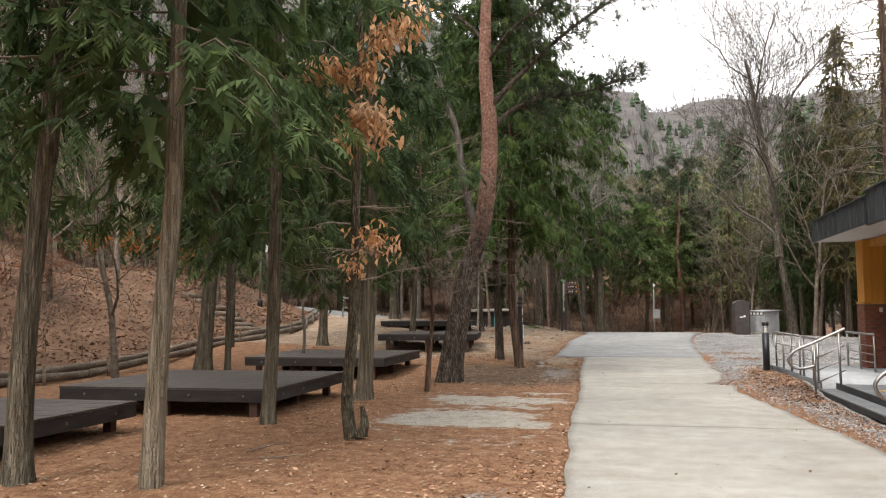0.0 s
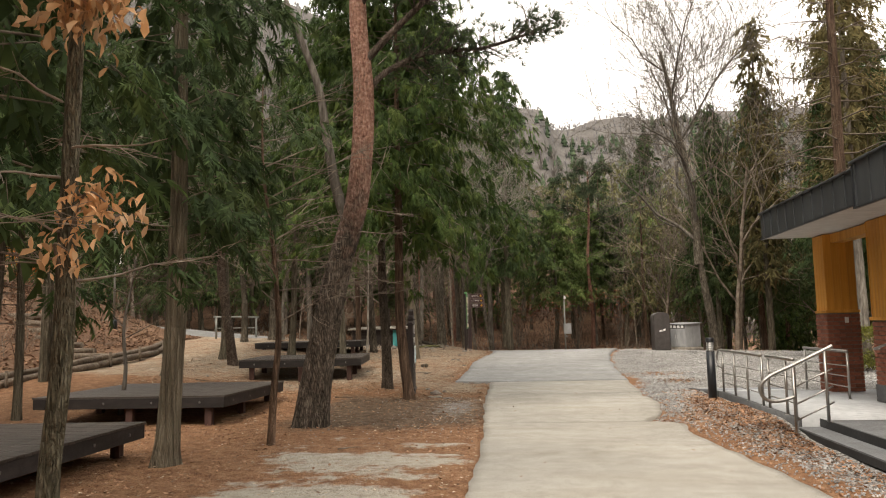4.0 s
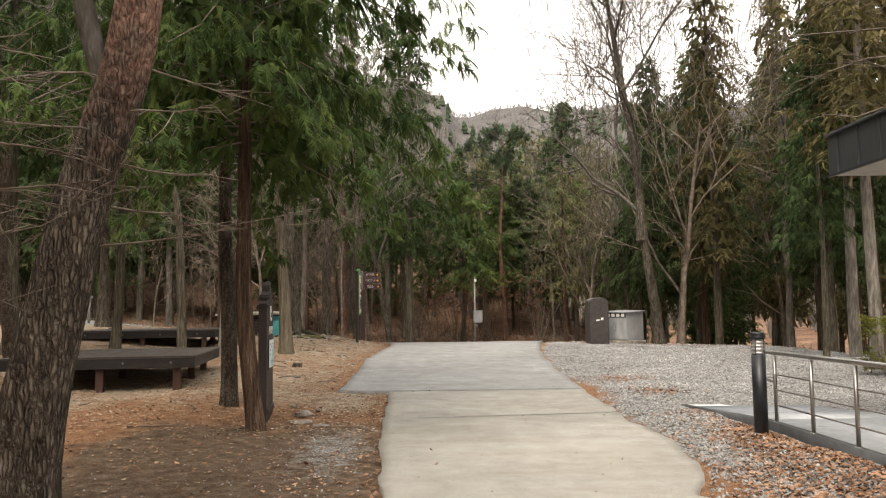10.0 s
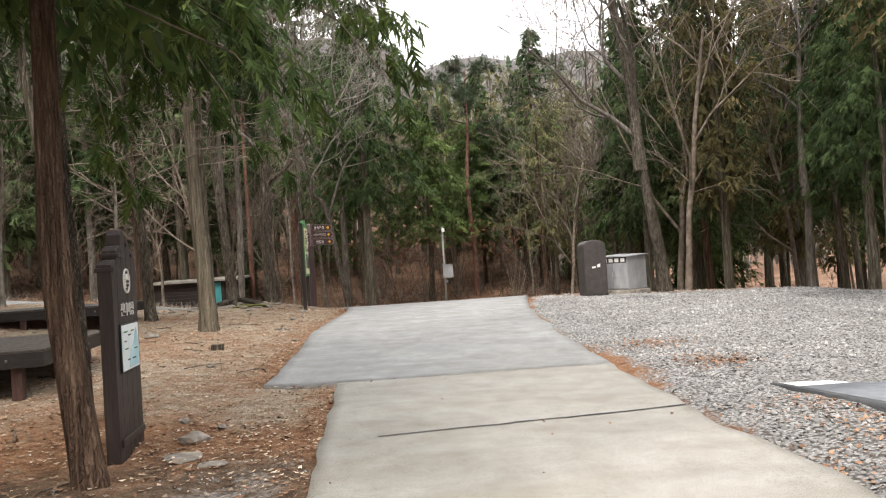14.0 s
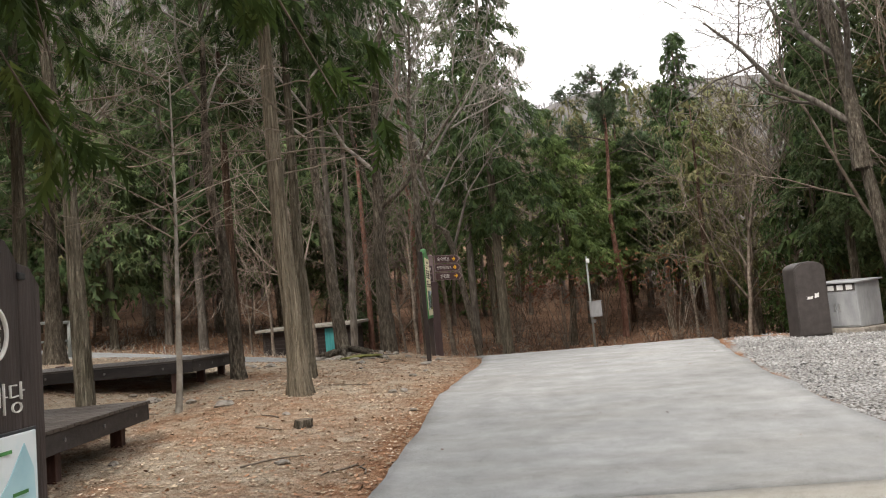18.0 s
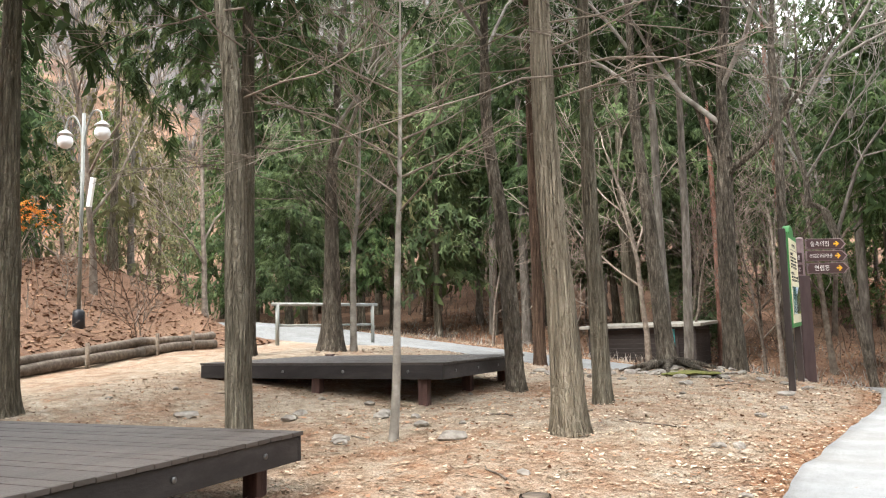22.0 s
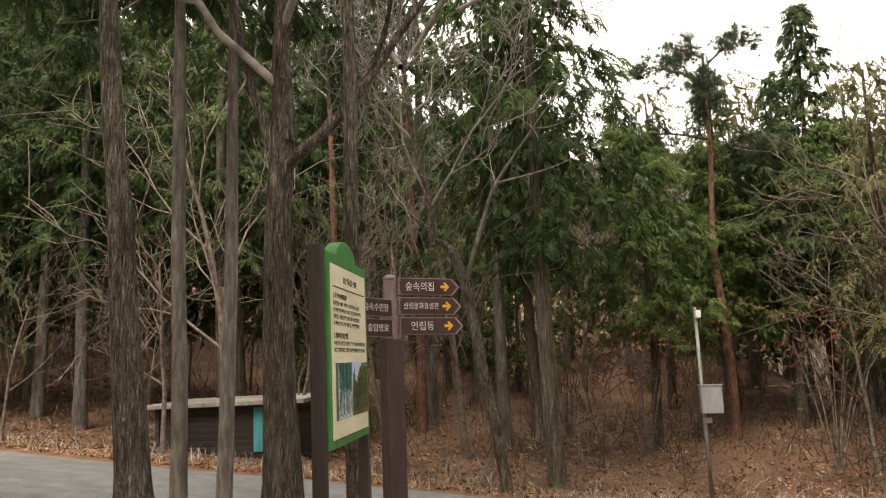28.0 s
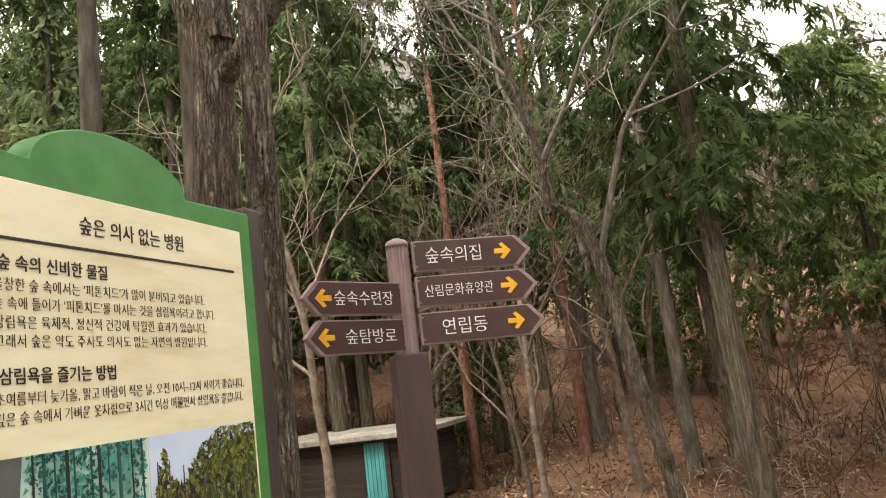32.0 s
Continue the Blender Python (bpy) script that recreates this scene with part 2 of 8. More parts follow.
LEAF_DARK = surface("deep_green_foliage", (0.0375, 0.0621, 0.027), (0.0625, 0.0966, 0.0396), (0.11, 0.147, 0.0558), 1.6, rough=0.75, bump=0, vary="island", amount=0.45, translucent=0.4, spec=0.2, fine=2)
LEAF_HEDGE = surface("yellow_green_hedge_leaves", (0.1, 0.12, 0.02), (0.19, 0.2, 0.035), (0.29, 0.28, 0.06), 2.0, rough=0.6, bump=0, vary="island", amount=0.4, translucent=0.3, spec=0.3, fine=2)
LEAF_OLIVE = surface("olive_foliage", (0.1, 0.098, 0.045), (0.172, 0.165, 0.08), (0.24, 0.225, 0.118), 0.8, rough=0.8, bump=0, vary="island", amount=0.4, translucent=0.3, spec=0.15, fine=2)
NEEDLES = surface("pine_needles", (0.035, 0.055, 0.03), (0.06, 0.085, 0.045), (0.09, 0.12, 0.06), 2, rough=0.75, bump=0, vary="island", amount=0.35, translucent=0.2, spec=0.2, fine=2)
LEAF_DRY = surface("dry_oak_leaves", (0.46, 0.23, 0.1), (0.66, 0.39, 0.2), (0.78, 0.57, 0.38), 3, rough=0.7, bump=0, vary="island", amount=0.35, translucent=0.3, spec=0.2, fine=2)
LEAF_MAPLE = surface("orange_maple_leaves", (0.5, 0.10, 0.03), (0.62, 0.2, 0.03), (0.72, 0.4, 0.05), 0.7, rough=0.7, bump=0, vary="island", amount=0.3, translucent=0.35, fine=2)
LEAF_RUSSET = surface("russet_understory_leaves", (0.16, 0.065, 0.035), (0.24, 0.105, 0.055), (0.34, 0.17, 0.09), 0.7, rough=0.8, bump=0, vary="island", amount=0.35, translucent=0.3, fine=2)
LITTER = surface("fallen_leaves", (0.11, 0.056, 0.031), (0.215, 0.118, 0.068), (0.34, 0.215, 0.138), 2.5, rough=0.85, bump=0, vary="island", amount=0.32, spec=0.2, fine=2)
LITTER_RUST = surface("rust_brown_oak_leaves", (0.17, 0.085, 0.048), (0.3, 0.165, 0.098), (0.44, 0.285, 0.19), 2.0, rough=0.85, bump=0, vary="island", amount=0.5, spec=0.2, fine=2)
LITTER_STRAW = surface("pale_dry_leaves", (0.28, 0.2, 0.13), (0.43, 0.335, 0.235), (0.6, 0.5, 0.395), 2.5, rough=0.85, bump=0, vary="island", amount=0.4, spec=0.2, fine=2)
PEBBLE = surface("crushed_stone", (0.22, 0.218, 0.216), (0.34, 0.337, 0.332), (0.47, 0.464, 0.456), 6, rough=0.9, bump=0, vary="island", amount=0.3, spec=0.2, fine=3)
ROCK = surface("field_stone", (0.17, 0.148, 0.125), (0.28, 0.25, 0.215), (0.4, 0.37, 0.325), 9, rough=0.9, bump=0.6, relief=30)
DECK = surface("dark_stained_decking", (0.034, 0.027, 0.023), (0.052, 0.042, 0.037), (0.074, 0.062, 0.056), 9, (1, 0.15, 1), 0.5, 0.25, 60, vary="object", amount=0.14, large=0.25, spec=0.5)
DECK_EDGE = surface("black_deck_fascia", (0.012, 0.01, 0.01), (0.021, 0.018, 0.018), (0.036, 0.031, 0.03), 10, (0.3, 0.3, 1), 0.6, 0.25, 50, spec=0.4)
DECK_LEG = surface("dark_brown_deck_post", (0.042, 0.022, 0.018), (0.068, 0.034, 0.028), (0.1, 0.052, 0.043), 14, (1, 1, 0.3), 0.7, 0.3, 50)
STEEL = surface("brushed_stainless_steel", (0.28, 0.272, 0.26), (0.35, 0.34, 0.326), (0.42, 0.41, 0.395), 30, (1, 1, 0.1), 0.4, 0.05, 80, metal=1.0, large=0.1)
GALV = surface("galvanised_steel", (0.42, 0.42, 0.42), (0.52, 0.52, 0.52), (0.62, 0.62, 0.62), 10, rough=0.45, bump=0.05, metal=0.8, large=0.15)
BOLT = surface("dull_zinc_bolt", (0.14, 0.14, 0.14), (0.2, 0.2, 0.2), (0.28, 0.28, 0.28), 30, rough=0.55, bump=0, metal=1.0)
BLACK = surface("black_powder_coat", (0.010, 0.012, 0.016), (0.014, 0.017, 0.022), (0.02, 0.023, 0.028), 20, rough=0.42, bump=0.04, large=0.15, spec=0.5)
LENS = surface("frosted_lamp_lens", (0.55, 0.57, 0.58), (0.68, 0.7, 0.7), (0.8, 0.81, 0.8), 20, rough=0.25, bump=0, large=0.1, spec=0.6)
ROOF = surface("charcoal_standing_seam_metal", (0.032, 0.036, 0.04), (0.042, 0.047, 0.052), (0.055, 0.06, 0.066), 7, (1, 1, 0.25), 0.42, 0.05, 30, large=0.18, spec=0.5)
SOFFIT = surface("pale_grey_soffit", (0.45, 0.43, 0.4), (0.52, 0.5, 0.47), (0.58, 0.56, 0.53), 6, rough=0.7, bump=0.03, large=0.12)
PINEWOOD = surface("honey_stained_pine_boards", (0.42, 0.17, 0.025), (0.56, 0.25, 0.04), (0.66, 0.33, 0.07), 9, (1, 1, 0.06), 0.5, 0.15, 50, vary="object", amount=0.14, large=0.2)
BRICK = surface("red_brown_brick", (0.16, 0.055, 0.033), (0.25, 0.09, 0.055), (0.33, 0.135, 0.09), 14, rough=0.85, bump=0.4, relief=60, vary="object", amount=0.22, large=0.2)
MORTAR = surface("grey_mortar", (0.1, 0.085, 0.075), (0.15, 0.13, 0.115), (0.2, 0.18, 0.16), 20, rough=0.95, bump=0.4, relief=80)
PLINTH = surface("dark_grey_plinth_tile", (0.06, 0.062, 0.066), (0.085, 0.088, 0.093), (0.115, 0.12, 0.125), 9, rough=0.55, bump=0.1, large=0.2)
PAVING = surface("grey_granite_paving", (0.105, 0.113, 0.122), (0.143, 0.151, 0.16), (0.186, 0.195, 0.205), 30, rough=0.7, bump=0.15, relief=90, vary="object", amount=0.1, large=0.2)
NOSING = surface("black_step_riser", (0.013, 0.014, 0.016), (0.02, 0.021, 0.023), (0.03, 0.031, 0.033), 20, rough=0.55, bump=0.1)
YELLOW = surface("yellow_tactile_paving", (0.5, 0.3, 0.05), (0.62, 0.38, 0.07), (0.7, 0.46, 0.1), 14, rough=0.7, bump=0.1)
RAMP_PALE = surface("pale_ramp_concrete", (0.36, 0.38, 0.4), (0.43, 0.45, 0.47), (0.5, 0.52, 0.54), 9, rough=0.8, bump=0.1, large=0.15)
RAMP_GREY = surface("grey_ramp_coating", (0.2, 0.215, 0.235), (0.245, 0.262, 0.285), (0.29, 0.31, 0.33), 9, rough=0.7, bump=0.1, large=0.18)
GLASS = surface("dark_window_glass", (0.012, 0.014, 0.016), (0.016, 0.018, 0.02), (0.02, 0.022, 0.024), 3, rough=0.06, bump=0, large=0.1, spec=0.7)
WHITE = surface("white_paint", (0.72, 0.72, 0.7), (0.8, 0.8, 0.78), (0.85, 0.85, 0.83), 12, rough=0.6, bump=0.03, large=0.1)
SIGNWOOD = surface("dark_brown_stained_timber", (0.026, 0.019, 0.017), (0.042, 0.031, 0.028), (0.065, 0.05, 0.045), 10, (1, 1, 0.12), 0.55, 0.3, 50, vary="object", amount=0.12, large=0.3)
SIGNPOST = surface("maroon_brown_painted_post", (0.045, 0.027, 0.026), (0.06, 0.037, 0.036), (0.075, 0.049, 0.047), 10, (1, 1, 0.2), 0.5, 0.1, 50, large=0.2)
ARROW = surface("maroon_brown_sign_panel", (0.05, 0.027, 0.027), (0.062, 0.034, 0.034), (0.075, 0.043, 0.042), 5, rough=0.4, bump=0.02, large=0.12)
ARROW_RIM = surface("mauve_brown_sign_rim", (0.195, 0.143, 0.143), (0.24, 0.177, 0.177), (0.285, 0.217, 0.217), 8, rough=0.45, bump=0.02, large=0.15)
LETTER = surface("white_lettering", (0.7, 0.68, 0.64), (0.78, 0.77, 0.73), (0.82, 0.81, 0.78), 30, rough=0.6, bump=0, large=0.1)
INK = surface("black_lettering", (0.012, 0.012, 0.012), (0.018, 0.018, 0.018), (0.03, 0.03, 0.03), 30, rough=0.5, bump=0, large=0.1)
ORANGE = surface("orange_yellow_arrow", (0.62, 0.3, 0.015), (0.7, 0.36, 0.02), (0.75, 0.42, 0.04), 20, rough=0.5, bump=0, large=0.1)
GREEN = surface("green_painted_frame", (0.035, 0.16, 0.04), (0.05, 0.21, 0.055), (0.075, 0.26, 0.075), 5, rough=0.5, bump=0.05, large=0.15)
CREAM = surface("cream_wood_print", (0.66, 0.57, 0.36), (0.77, 0.71, 0.5), (0.82, 0.77, 0.58), 2.4, (1, 0.5, 5), 0.45, 0, large=0.12, spec=0.5)
TEAL_PHOTO = surface("pale_teal_forest_photo", (0.04, 0.16, 0.13), (0.22, 0.42, 0.36), (0.7, 0.8, 0.76), 7, (1, 3, 0.6), 0.35, 0)
TEAL_MID = surface("teal_print", (0.03, 0.2, 0.17), (0.05, 0.3, 0.25), (0.12, 0.42, 0.36), 9, rough=0.35, bump=0)
TEAL_DEEP = surface("deep_teal_print", (0.01, 0.05, 0.045), (0.02, 0.085, 0.075), (0.05, 0.13, 0.115), 9, rough=0.35, bump=0)
GREEN_PHOTO = surface("green_forest_photo", (0.01, 0.022, 0.006), (0.05, 0.1, 0.018), (0.2, 0.28, 0.06), 34, (1, 1, 0.9), 0.35, 0)
SKY_PHOTO = surface("pale_blue_photo_sky", (0.45, 0.55, 0.75), (0.55, 0.65, 0.82), (0.66, 0.74, 0.88), 3, rough=0.35, bump=0)
MAPPANEL = surface("white_blue_map_panel", (0.6, 0.75, 0.8), (0.75, 0.82, 0.84), (0.8, 0.84, 0.86), 5, rough=0.4, bump=0, large=0.1)
MAPBLUE = surface("pale_blue_map_print", (0.35, 0.6, 0.68), (0.42, 0.66, 0.72), (0.5, 0.72, 0.76), 6, rough=0.4, bump=0)
TIMBER = surface("weathered_log", (0.085, 0.062, 0.046), (0.16, 0.125, 0.095), (0.25, 0.205, 0.16), 16, (0.12, 1, 1), 0.9, 0.6, 40, vary="object", amount=0.2)
SHEDWOOD = surface("dark_shed_boards", (0.022, 0.017, 0.015), (0.036, 0.028, 0.025), (0.056, 0.045, 0.04), 10, (0.2, 1, 1), 0.8, 0.3, 40, vary="object", amount=0.2)
SHEDROOF = surface("lichen_grey_shed_roof", (0.2, 0.19, 0.165), (0.31, 0.295, 0.26), (0.42, 0.4, 0.36), 8, rough=0.9, bump=0.3)
TEAL = surface("turquoise_painted_door", (0.045, 0.26, 0.27), (0.06, 0.34, 0.35), (0.09, 0.42, 0.42), 8, (1, 1, 0.2), 0.6, 0.1)
MOSS = surface("moss", (0.07, 0.075, 0.015), (0.13, 0.13, 0.03), (0.19, 0.18, 0.05), 30, rough=1.0, bump=0.6, relief=90)
GREYBOX = surface("weathered_grey_cabinet", (0.22, 0.228, 0.236), (0.29, 0.298, 0.306), (0.36, 0.368, 0.376), 6, (1, 1, 0.4), 0.5, 0.05, large=0.25)
BROWNBOX = surface("dark_brown_cabinet", (0.045, 0.038, 0.036), (0.06, 0.052, 0.05), (0.08, 0.07, 0.066), 6, rough=0.55, bump=0.05, large=0.25)
POLE = surface("weathered_grey_green_steel", (0.2, 0.21, 0.195), (0.27, 0.28, 0.26), (0.34, 0.35, 0.33), 9, (1, 1, 0.3), 0.55, 0.05, metal=0.2, large=0.25)
GLOBE = surface("white_lamp_globe", (0.74, 0.75, 0.75), (0.8, 0.8, 0.8), (0.85, 0.85, 0.85), 8, rough=0.3, bump=0, large=0.08)
FARWOOD = surface("bare_hillside_woods", (0.11, 0.1, 0.09), (0.17, 0.155, 0.142), (0.24, 0.222, 0.205), 0.25, rough=1, bump=0, vary="island", amount=0.35, spec=0.0, fine=3)
# Paler and bluer than the hillside woods: distance haze mixed into the colour.
RIDGEWOOD_HAZED = surface("hazed_ridge_woods", (0.19, 0.183, 0.192), (0.245, 0.235, 0.247), (0.3, 0.29, 0.3), 0.2, rough=1, bump=0, vary="island", amount=0.3, spec=0.0, fine=3)
FARGREEN = surface("hillside_conifers", (0.035, 0.055, 0.035), (0.055, 0.078, 0.048), (0.08, 0.1, 0.06), 0.25, rough=1, bump=0, vary="island", amount=0.35, spec=0.0, fine=3)


def concrete(name, base, stain, pale):
    """Worn road concrete: cloudy stains, fine grit, hairline cracks."""
    m = surface(name, stain, base, pale, 3.2, (1, 1, 1), 0.88, 0.35, 110, large=0.16, spec=0.25, fine=12)
    n, l = m.node_tree.nodes, m.node_tree.links
    bsdf = n["Principled BSDF"]
    old = bsdf.inputs["Base Color"].links[0].from_socket
    at = n.new("ShaderNodeTexCoord")
    grit = n.new("ShaderNodeTexNoise")
    grit.inputs["Scale"].default_value, grit.inputs["Detail"].default_value = 130, 3
    l.new(at.outputs["Object"], grit.inputs["Vector"])
    speck = ramp(n, ((0.36, (0.62, 0.6, 0.58)), (0.46, (1, 1, 1)), (0.7, (1.06, 1.06, 1.06))))
    l.new(grit.outputs["Fac"], speck.inputs[0])
    streak = n.new("ShaderNodeTexNoise")
    mp = n.new("ShaderNodeMapping")
    mp.inputs["Scale"].default_value = (0.35, 1.6, 1)
    l.new(at.outputs["Object"], mp.inputs[0])
    l.new(mp.outputs[0], streak.inputs["Vector"])
    streak.inputs["Scale"].default_value, streak.inputs["Detail"].default_value = 1.4, 9
    tint = ramp(n, ((0.32, (0.92, 0.905, 0.875)), (0.5, (1, 1, 1)), (0.72, (1.05, 1.06, 1.08))))
    l.new(streak.outputs["Fac"], tint.inputs[0])
    a = n.new("ShaderNodeMix")
    a.data_type, a.blend_type = 'RGBA', 'MULTIPLY'
    a.inputs["Factor"].default_value = 1
    l.new(old, a.inputs["A"])
    l.new(speck.outputs[0], a.inputs["B"])
    b = n.new("ShaderNodeMix")
    b.data_type, b.blend_type = 'RGBA', 'MULTIPLY'
    b.inputs["Factor"].default_value = 1
    l.new(a.outputs["Result"], b.inputs["A"])
    l.new(tint.outputs[0], b.inputs["B"])
    l.new(b.outputs["Result"], bsdf.inputs["Base Color"])
    return m


ROAD_BEIGE = concrete("beige_road_concrete", (0.345, 0.33, 0.296), (0.295, 0.278, 0.244), (0.39, 0.376, 0.345))
ROAD_GREY = concrete("grey_road_concrete", (0.292, 0.294, 0.29), (0.236, 0.238, 0.234), (0.35, 0.352, 0.348))
ROAD_CROSS = concrete("cross_road_concrete", (0.21, 0.213, 0.21), (0.165, 0.168, 0.166), (0.26, 0.262, 0.258))


def forest_floor():
    """Earth with needles and leaves; the zones (gravel, straw, wet soil, worn concrete, wood floor) come from the mesh's own attributes."""
    m = bpy.data.materials.new("forest_floor")
    m.use_nodes = True
    n, l = m.node_tree.nodes, m.node_tree.links
    bsdf = n["Principled BSDF"]
    at = n.new("ShaderNodeTexCoord")

    def noise_at(scale, detail, rough=0.6):
        t = n.new("ShaderNodeTexNoise")
        t.inputs["Scale"].default_value, t.inputs["Detail"].default_value, t.inputs["Roughness"].default_value = scale, detail, rough
        l.new(at.outputs["Object"], t.inputs["Vector"])
        return t.outputs["Fac"]

    def tones(fac, *stops):
        r = ramp(n, stops)
        l.new(fac, r.inputs[0])
        return r.outputs[0]

    def mixed(fac, a, b, kind='MIX'):
        x = n.new("ShaderNodeMix")
        x.data_type, x.blend_type = 'RGBA', kind
        if isinstance(fac, float):
            x.inputs["Factor"].default_value = fac
        else:
            l.new(fac, x.inputs["Factor"])
        l.new(a, x.inputs["A"])
        l.new(b, x.inputs["B"])
        return x.outputs["Result"]

    def zone(name, edge=0.35, grain=2.2):
        a = n.new("ShaderNodeAttribute")
        a.attribute_name = name
        t = noise_at(grain, 8, 0.7)
        s = n.new("ShaderNodeMath")
        s.operation = 'ADD'
        l.new(a.outputs["Fac"], s.inputs[0])
        l.new(t, s.inputs[1])
        r = n.new("ShaderNodeMapRange")
        r.inputs["From Min"].default_value, r.inputs["From Max"].default_value = 1.0 - edge / 2, 1.0 + edge / 2
        l.new(s.outputs[0], r.inputs["Value"])
        return r.outputs[0]

    fine, mid = noise_at(75, 9, 0.72), noise_at(6, 8, 0.65)
    earth = tones(mid, (0.28, (0.145, 0.076, 0.044)), (0.5, (0.262, 0.139, 0.078)), (0.72, (0.36, 0.222, 0.135)))
    litter = tones(fine, (0.33, (0.4, 0.38, 0.36)), (0.5, (1, 1, 1)), (0.66, (1.45, 1.45, 1.45)))
    col = mixed(1.0, earth, litter, 'MULTIPLY')
    straw = mixed(1.0, tones(mid, (0.3, (0.235, 0.178, 0.125)), (0.5, (0.35, 0.282, 0.21)), (0.7, (0.45, 0.39, 0.315))), litter, 'MULTIPLY')
    col = mixed(zone("straw"), col, straw)
    soil = mixed(1.0, tones(mid, (0.3, (0.075, 0.05, 0.034)), (0.5, (0.14, 0.097, 0.066)), (0.7, (0.21, 0.155, 0.115))), litter, 'MULTIPLY')
    col = mixed(zone("soil"), col, soil)
    worn = mixed(1.0, tones(mid, (0.3, (0.3, 0.255, 0.2)), (0.5, (0.42, 0.385, 0.33)), (0.7, (0.48, 0.45, 0.4))), tones(fine, (0.36, (0.75, 0.73, 0.7)), (0.5, (1, 1, 1)), (0.7, (1.1, 1.1, 1.1))), 'MULTIPLY')
    col = mixed(zone("worn", 0.12, 3.2), col, worn)
    stones = n.new("ShaderNodeTexVoronoi")
    stones.inputs["Scale"].default_value = 26
    l.new(at.outputs["Object"], stones.inputs["Vector"])
    chip = tones(stones.outputs["Distance"], (0.1, (0.5, 0.49, 0.475)), (0.4, (0.36, 0.352, 0.34)), (0.75, (0.12, 0.11, 0.1)))
    chip = mixed(1.0, chip, tones(noise_at(40, 3), (0.3, (0.65, 0.65, 0.65)), (0.7, (1.2, 1.2, 1.2))), 'MULTIPLY')
    gravel = zone("gravel", 0.3, 3.0)
    col = mixed(gravel, col, chip)
    wood = mixed(1.0, tones(noise_at(0.4, 8), (0.3, (0.085, 0.05, 0.033)), (0.5, (0.17, 0.1, 0.065)), (0.7, (0.27, 0.168, 0.11))), litter, 'MULTIPLY')
    col = mixed(zone("wood"), col, wood)
    hill = tones(noise_at(0.09, 10, 0.7), (0.3, (0.06, 0.055, 0.05)), (0.5, (0.1, 0.092, 0.086)), (0.7, (0.145, 0.135, 0.128)))
    col = mixed(zone("hill", 0.2, 0.3), col, hill)
    l.new(col, bsdf.inputs["Base Color"])
    bsdf.inputs["Roughness"].default_value = 0.95
    bsdf.inputs["Specular IOR Level"].default_value = 0.15
    b = n.new("ShaderNodeBump")
    b.inputs["Strength"].default_value, b.inputs["Distance"].default_value = 0.8, 0.025
    l.new(fine, b.inputs["Height"])
    c = n.new("ShaderNodeBump")
    c.inputs["Strength"].default_value, c.inputs["Distance"].default_value = 0.6, 0.03
    c.invert = True
    l.new(stones.outputs["Distance"], c.inputs["Height"])
    l.new(b.outputs[0], c.inputs["Normal"])
    l.new(c.outputs[0], bsdf.inputs["Normal"])
    return m


FLOOR = forest_floor()

# ---- mesh helpers ----
def mesh_of(name, v, f, mat=None, smooth=False):
    """A mesh from an array of vertices and an array of triangles or quads (or a list of such arrays)."""
    me = bpy.data.meshes.new(name)
    v = np.asarray(v, np.float32).reshape(-1, 3)
    groups = [np.asarray(g, np.int32) for g in (f if isinstance(f, list) else [f]) if len(g)]
    loops = np.concatenate([g.ravel() for g in groups])
    sizes = np.concatenate([np.full(len(g), g.shape[1], np.int32) for g in groups])
    starts = np.concatenate(([0], np.cumsum(sizes)[:-1])).astype(np.int32)
    me.vertices.add(len(v))
    me.vertices.foreach_set("co", v.ravel())
    me.loops.add(len(loops))
    me.loops.foreach_set("vertex_index", loops)
    me.polygons.add(len(sizes))
    me.polygons.foreach_set("loop_start", starts)
    me.polygons.foreach_set("loop_total", sizes)
    if smooth:
        me.polygons.foreach_set("use_smooth", np.ones(len(sizes), bool))
    me.update(calc_edges=True)
    if mat:
        me.materials.append(mat)
    return me


class Pile:
    """Collects pieces of mesh, to be made into one."""

    def __init__(self):
        self.v, self.q, self.t, self.n = [], [], [], 0

    def add(self, v, q=(), t=()):
        if len(q):
            self.q.append(np.asarray(q, np.int32) + self.n)
        if len(t):
            self.t.append(np.asarray(t, np.int32) + self.n)
        self.v.append(np.asarray(v, float).reshape(-1, 3))
        self.n += len(self.v[-1])
        return self

    def mesh(self, name, mat, smooth=False):
        f = [np.concatenate(g) for g in (self.q, self.t) if g]
        return mesh_of(name, np.concatenate(self.v), f, mat, smooth)


def part(name, me, parent, label="", m=None):
    """Links a mesh as one part under a thing or a part."""
    ob = new(name, me)
    ob.parent = parent
    if m is not None:
        ob.matrix_basis = m
    return tagged(ob, label) if label else ob


def thing(name, m, label, category, group="", kind=""):
    ob = new(name)
    ob.empty_display_size = 0.2
    ob.matrix_basis = m
    return tagged(ob, label, category, group, kind)


BOX_Q = np.array([(0, 3, 2, 1), (4, 5, 6, 7), (0, 1, 5, 4), (1, 2, 6, 5), (2, 3, 7, 6), (3, 0, 4, 7)])


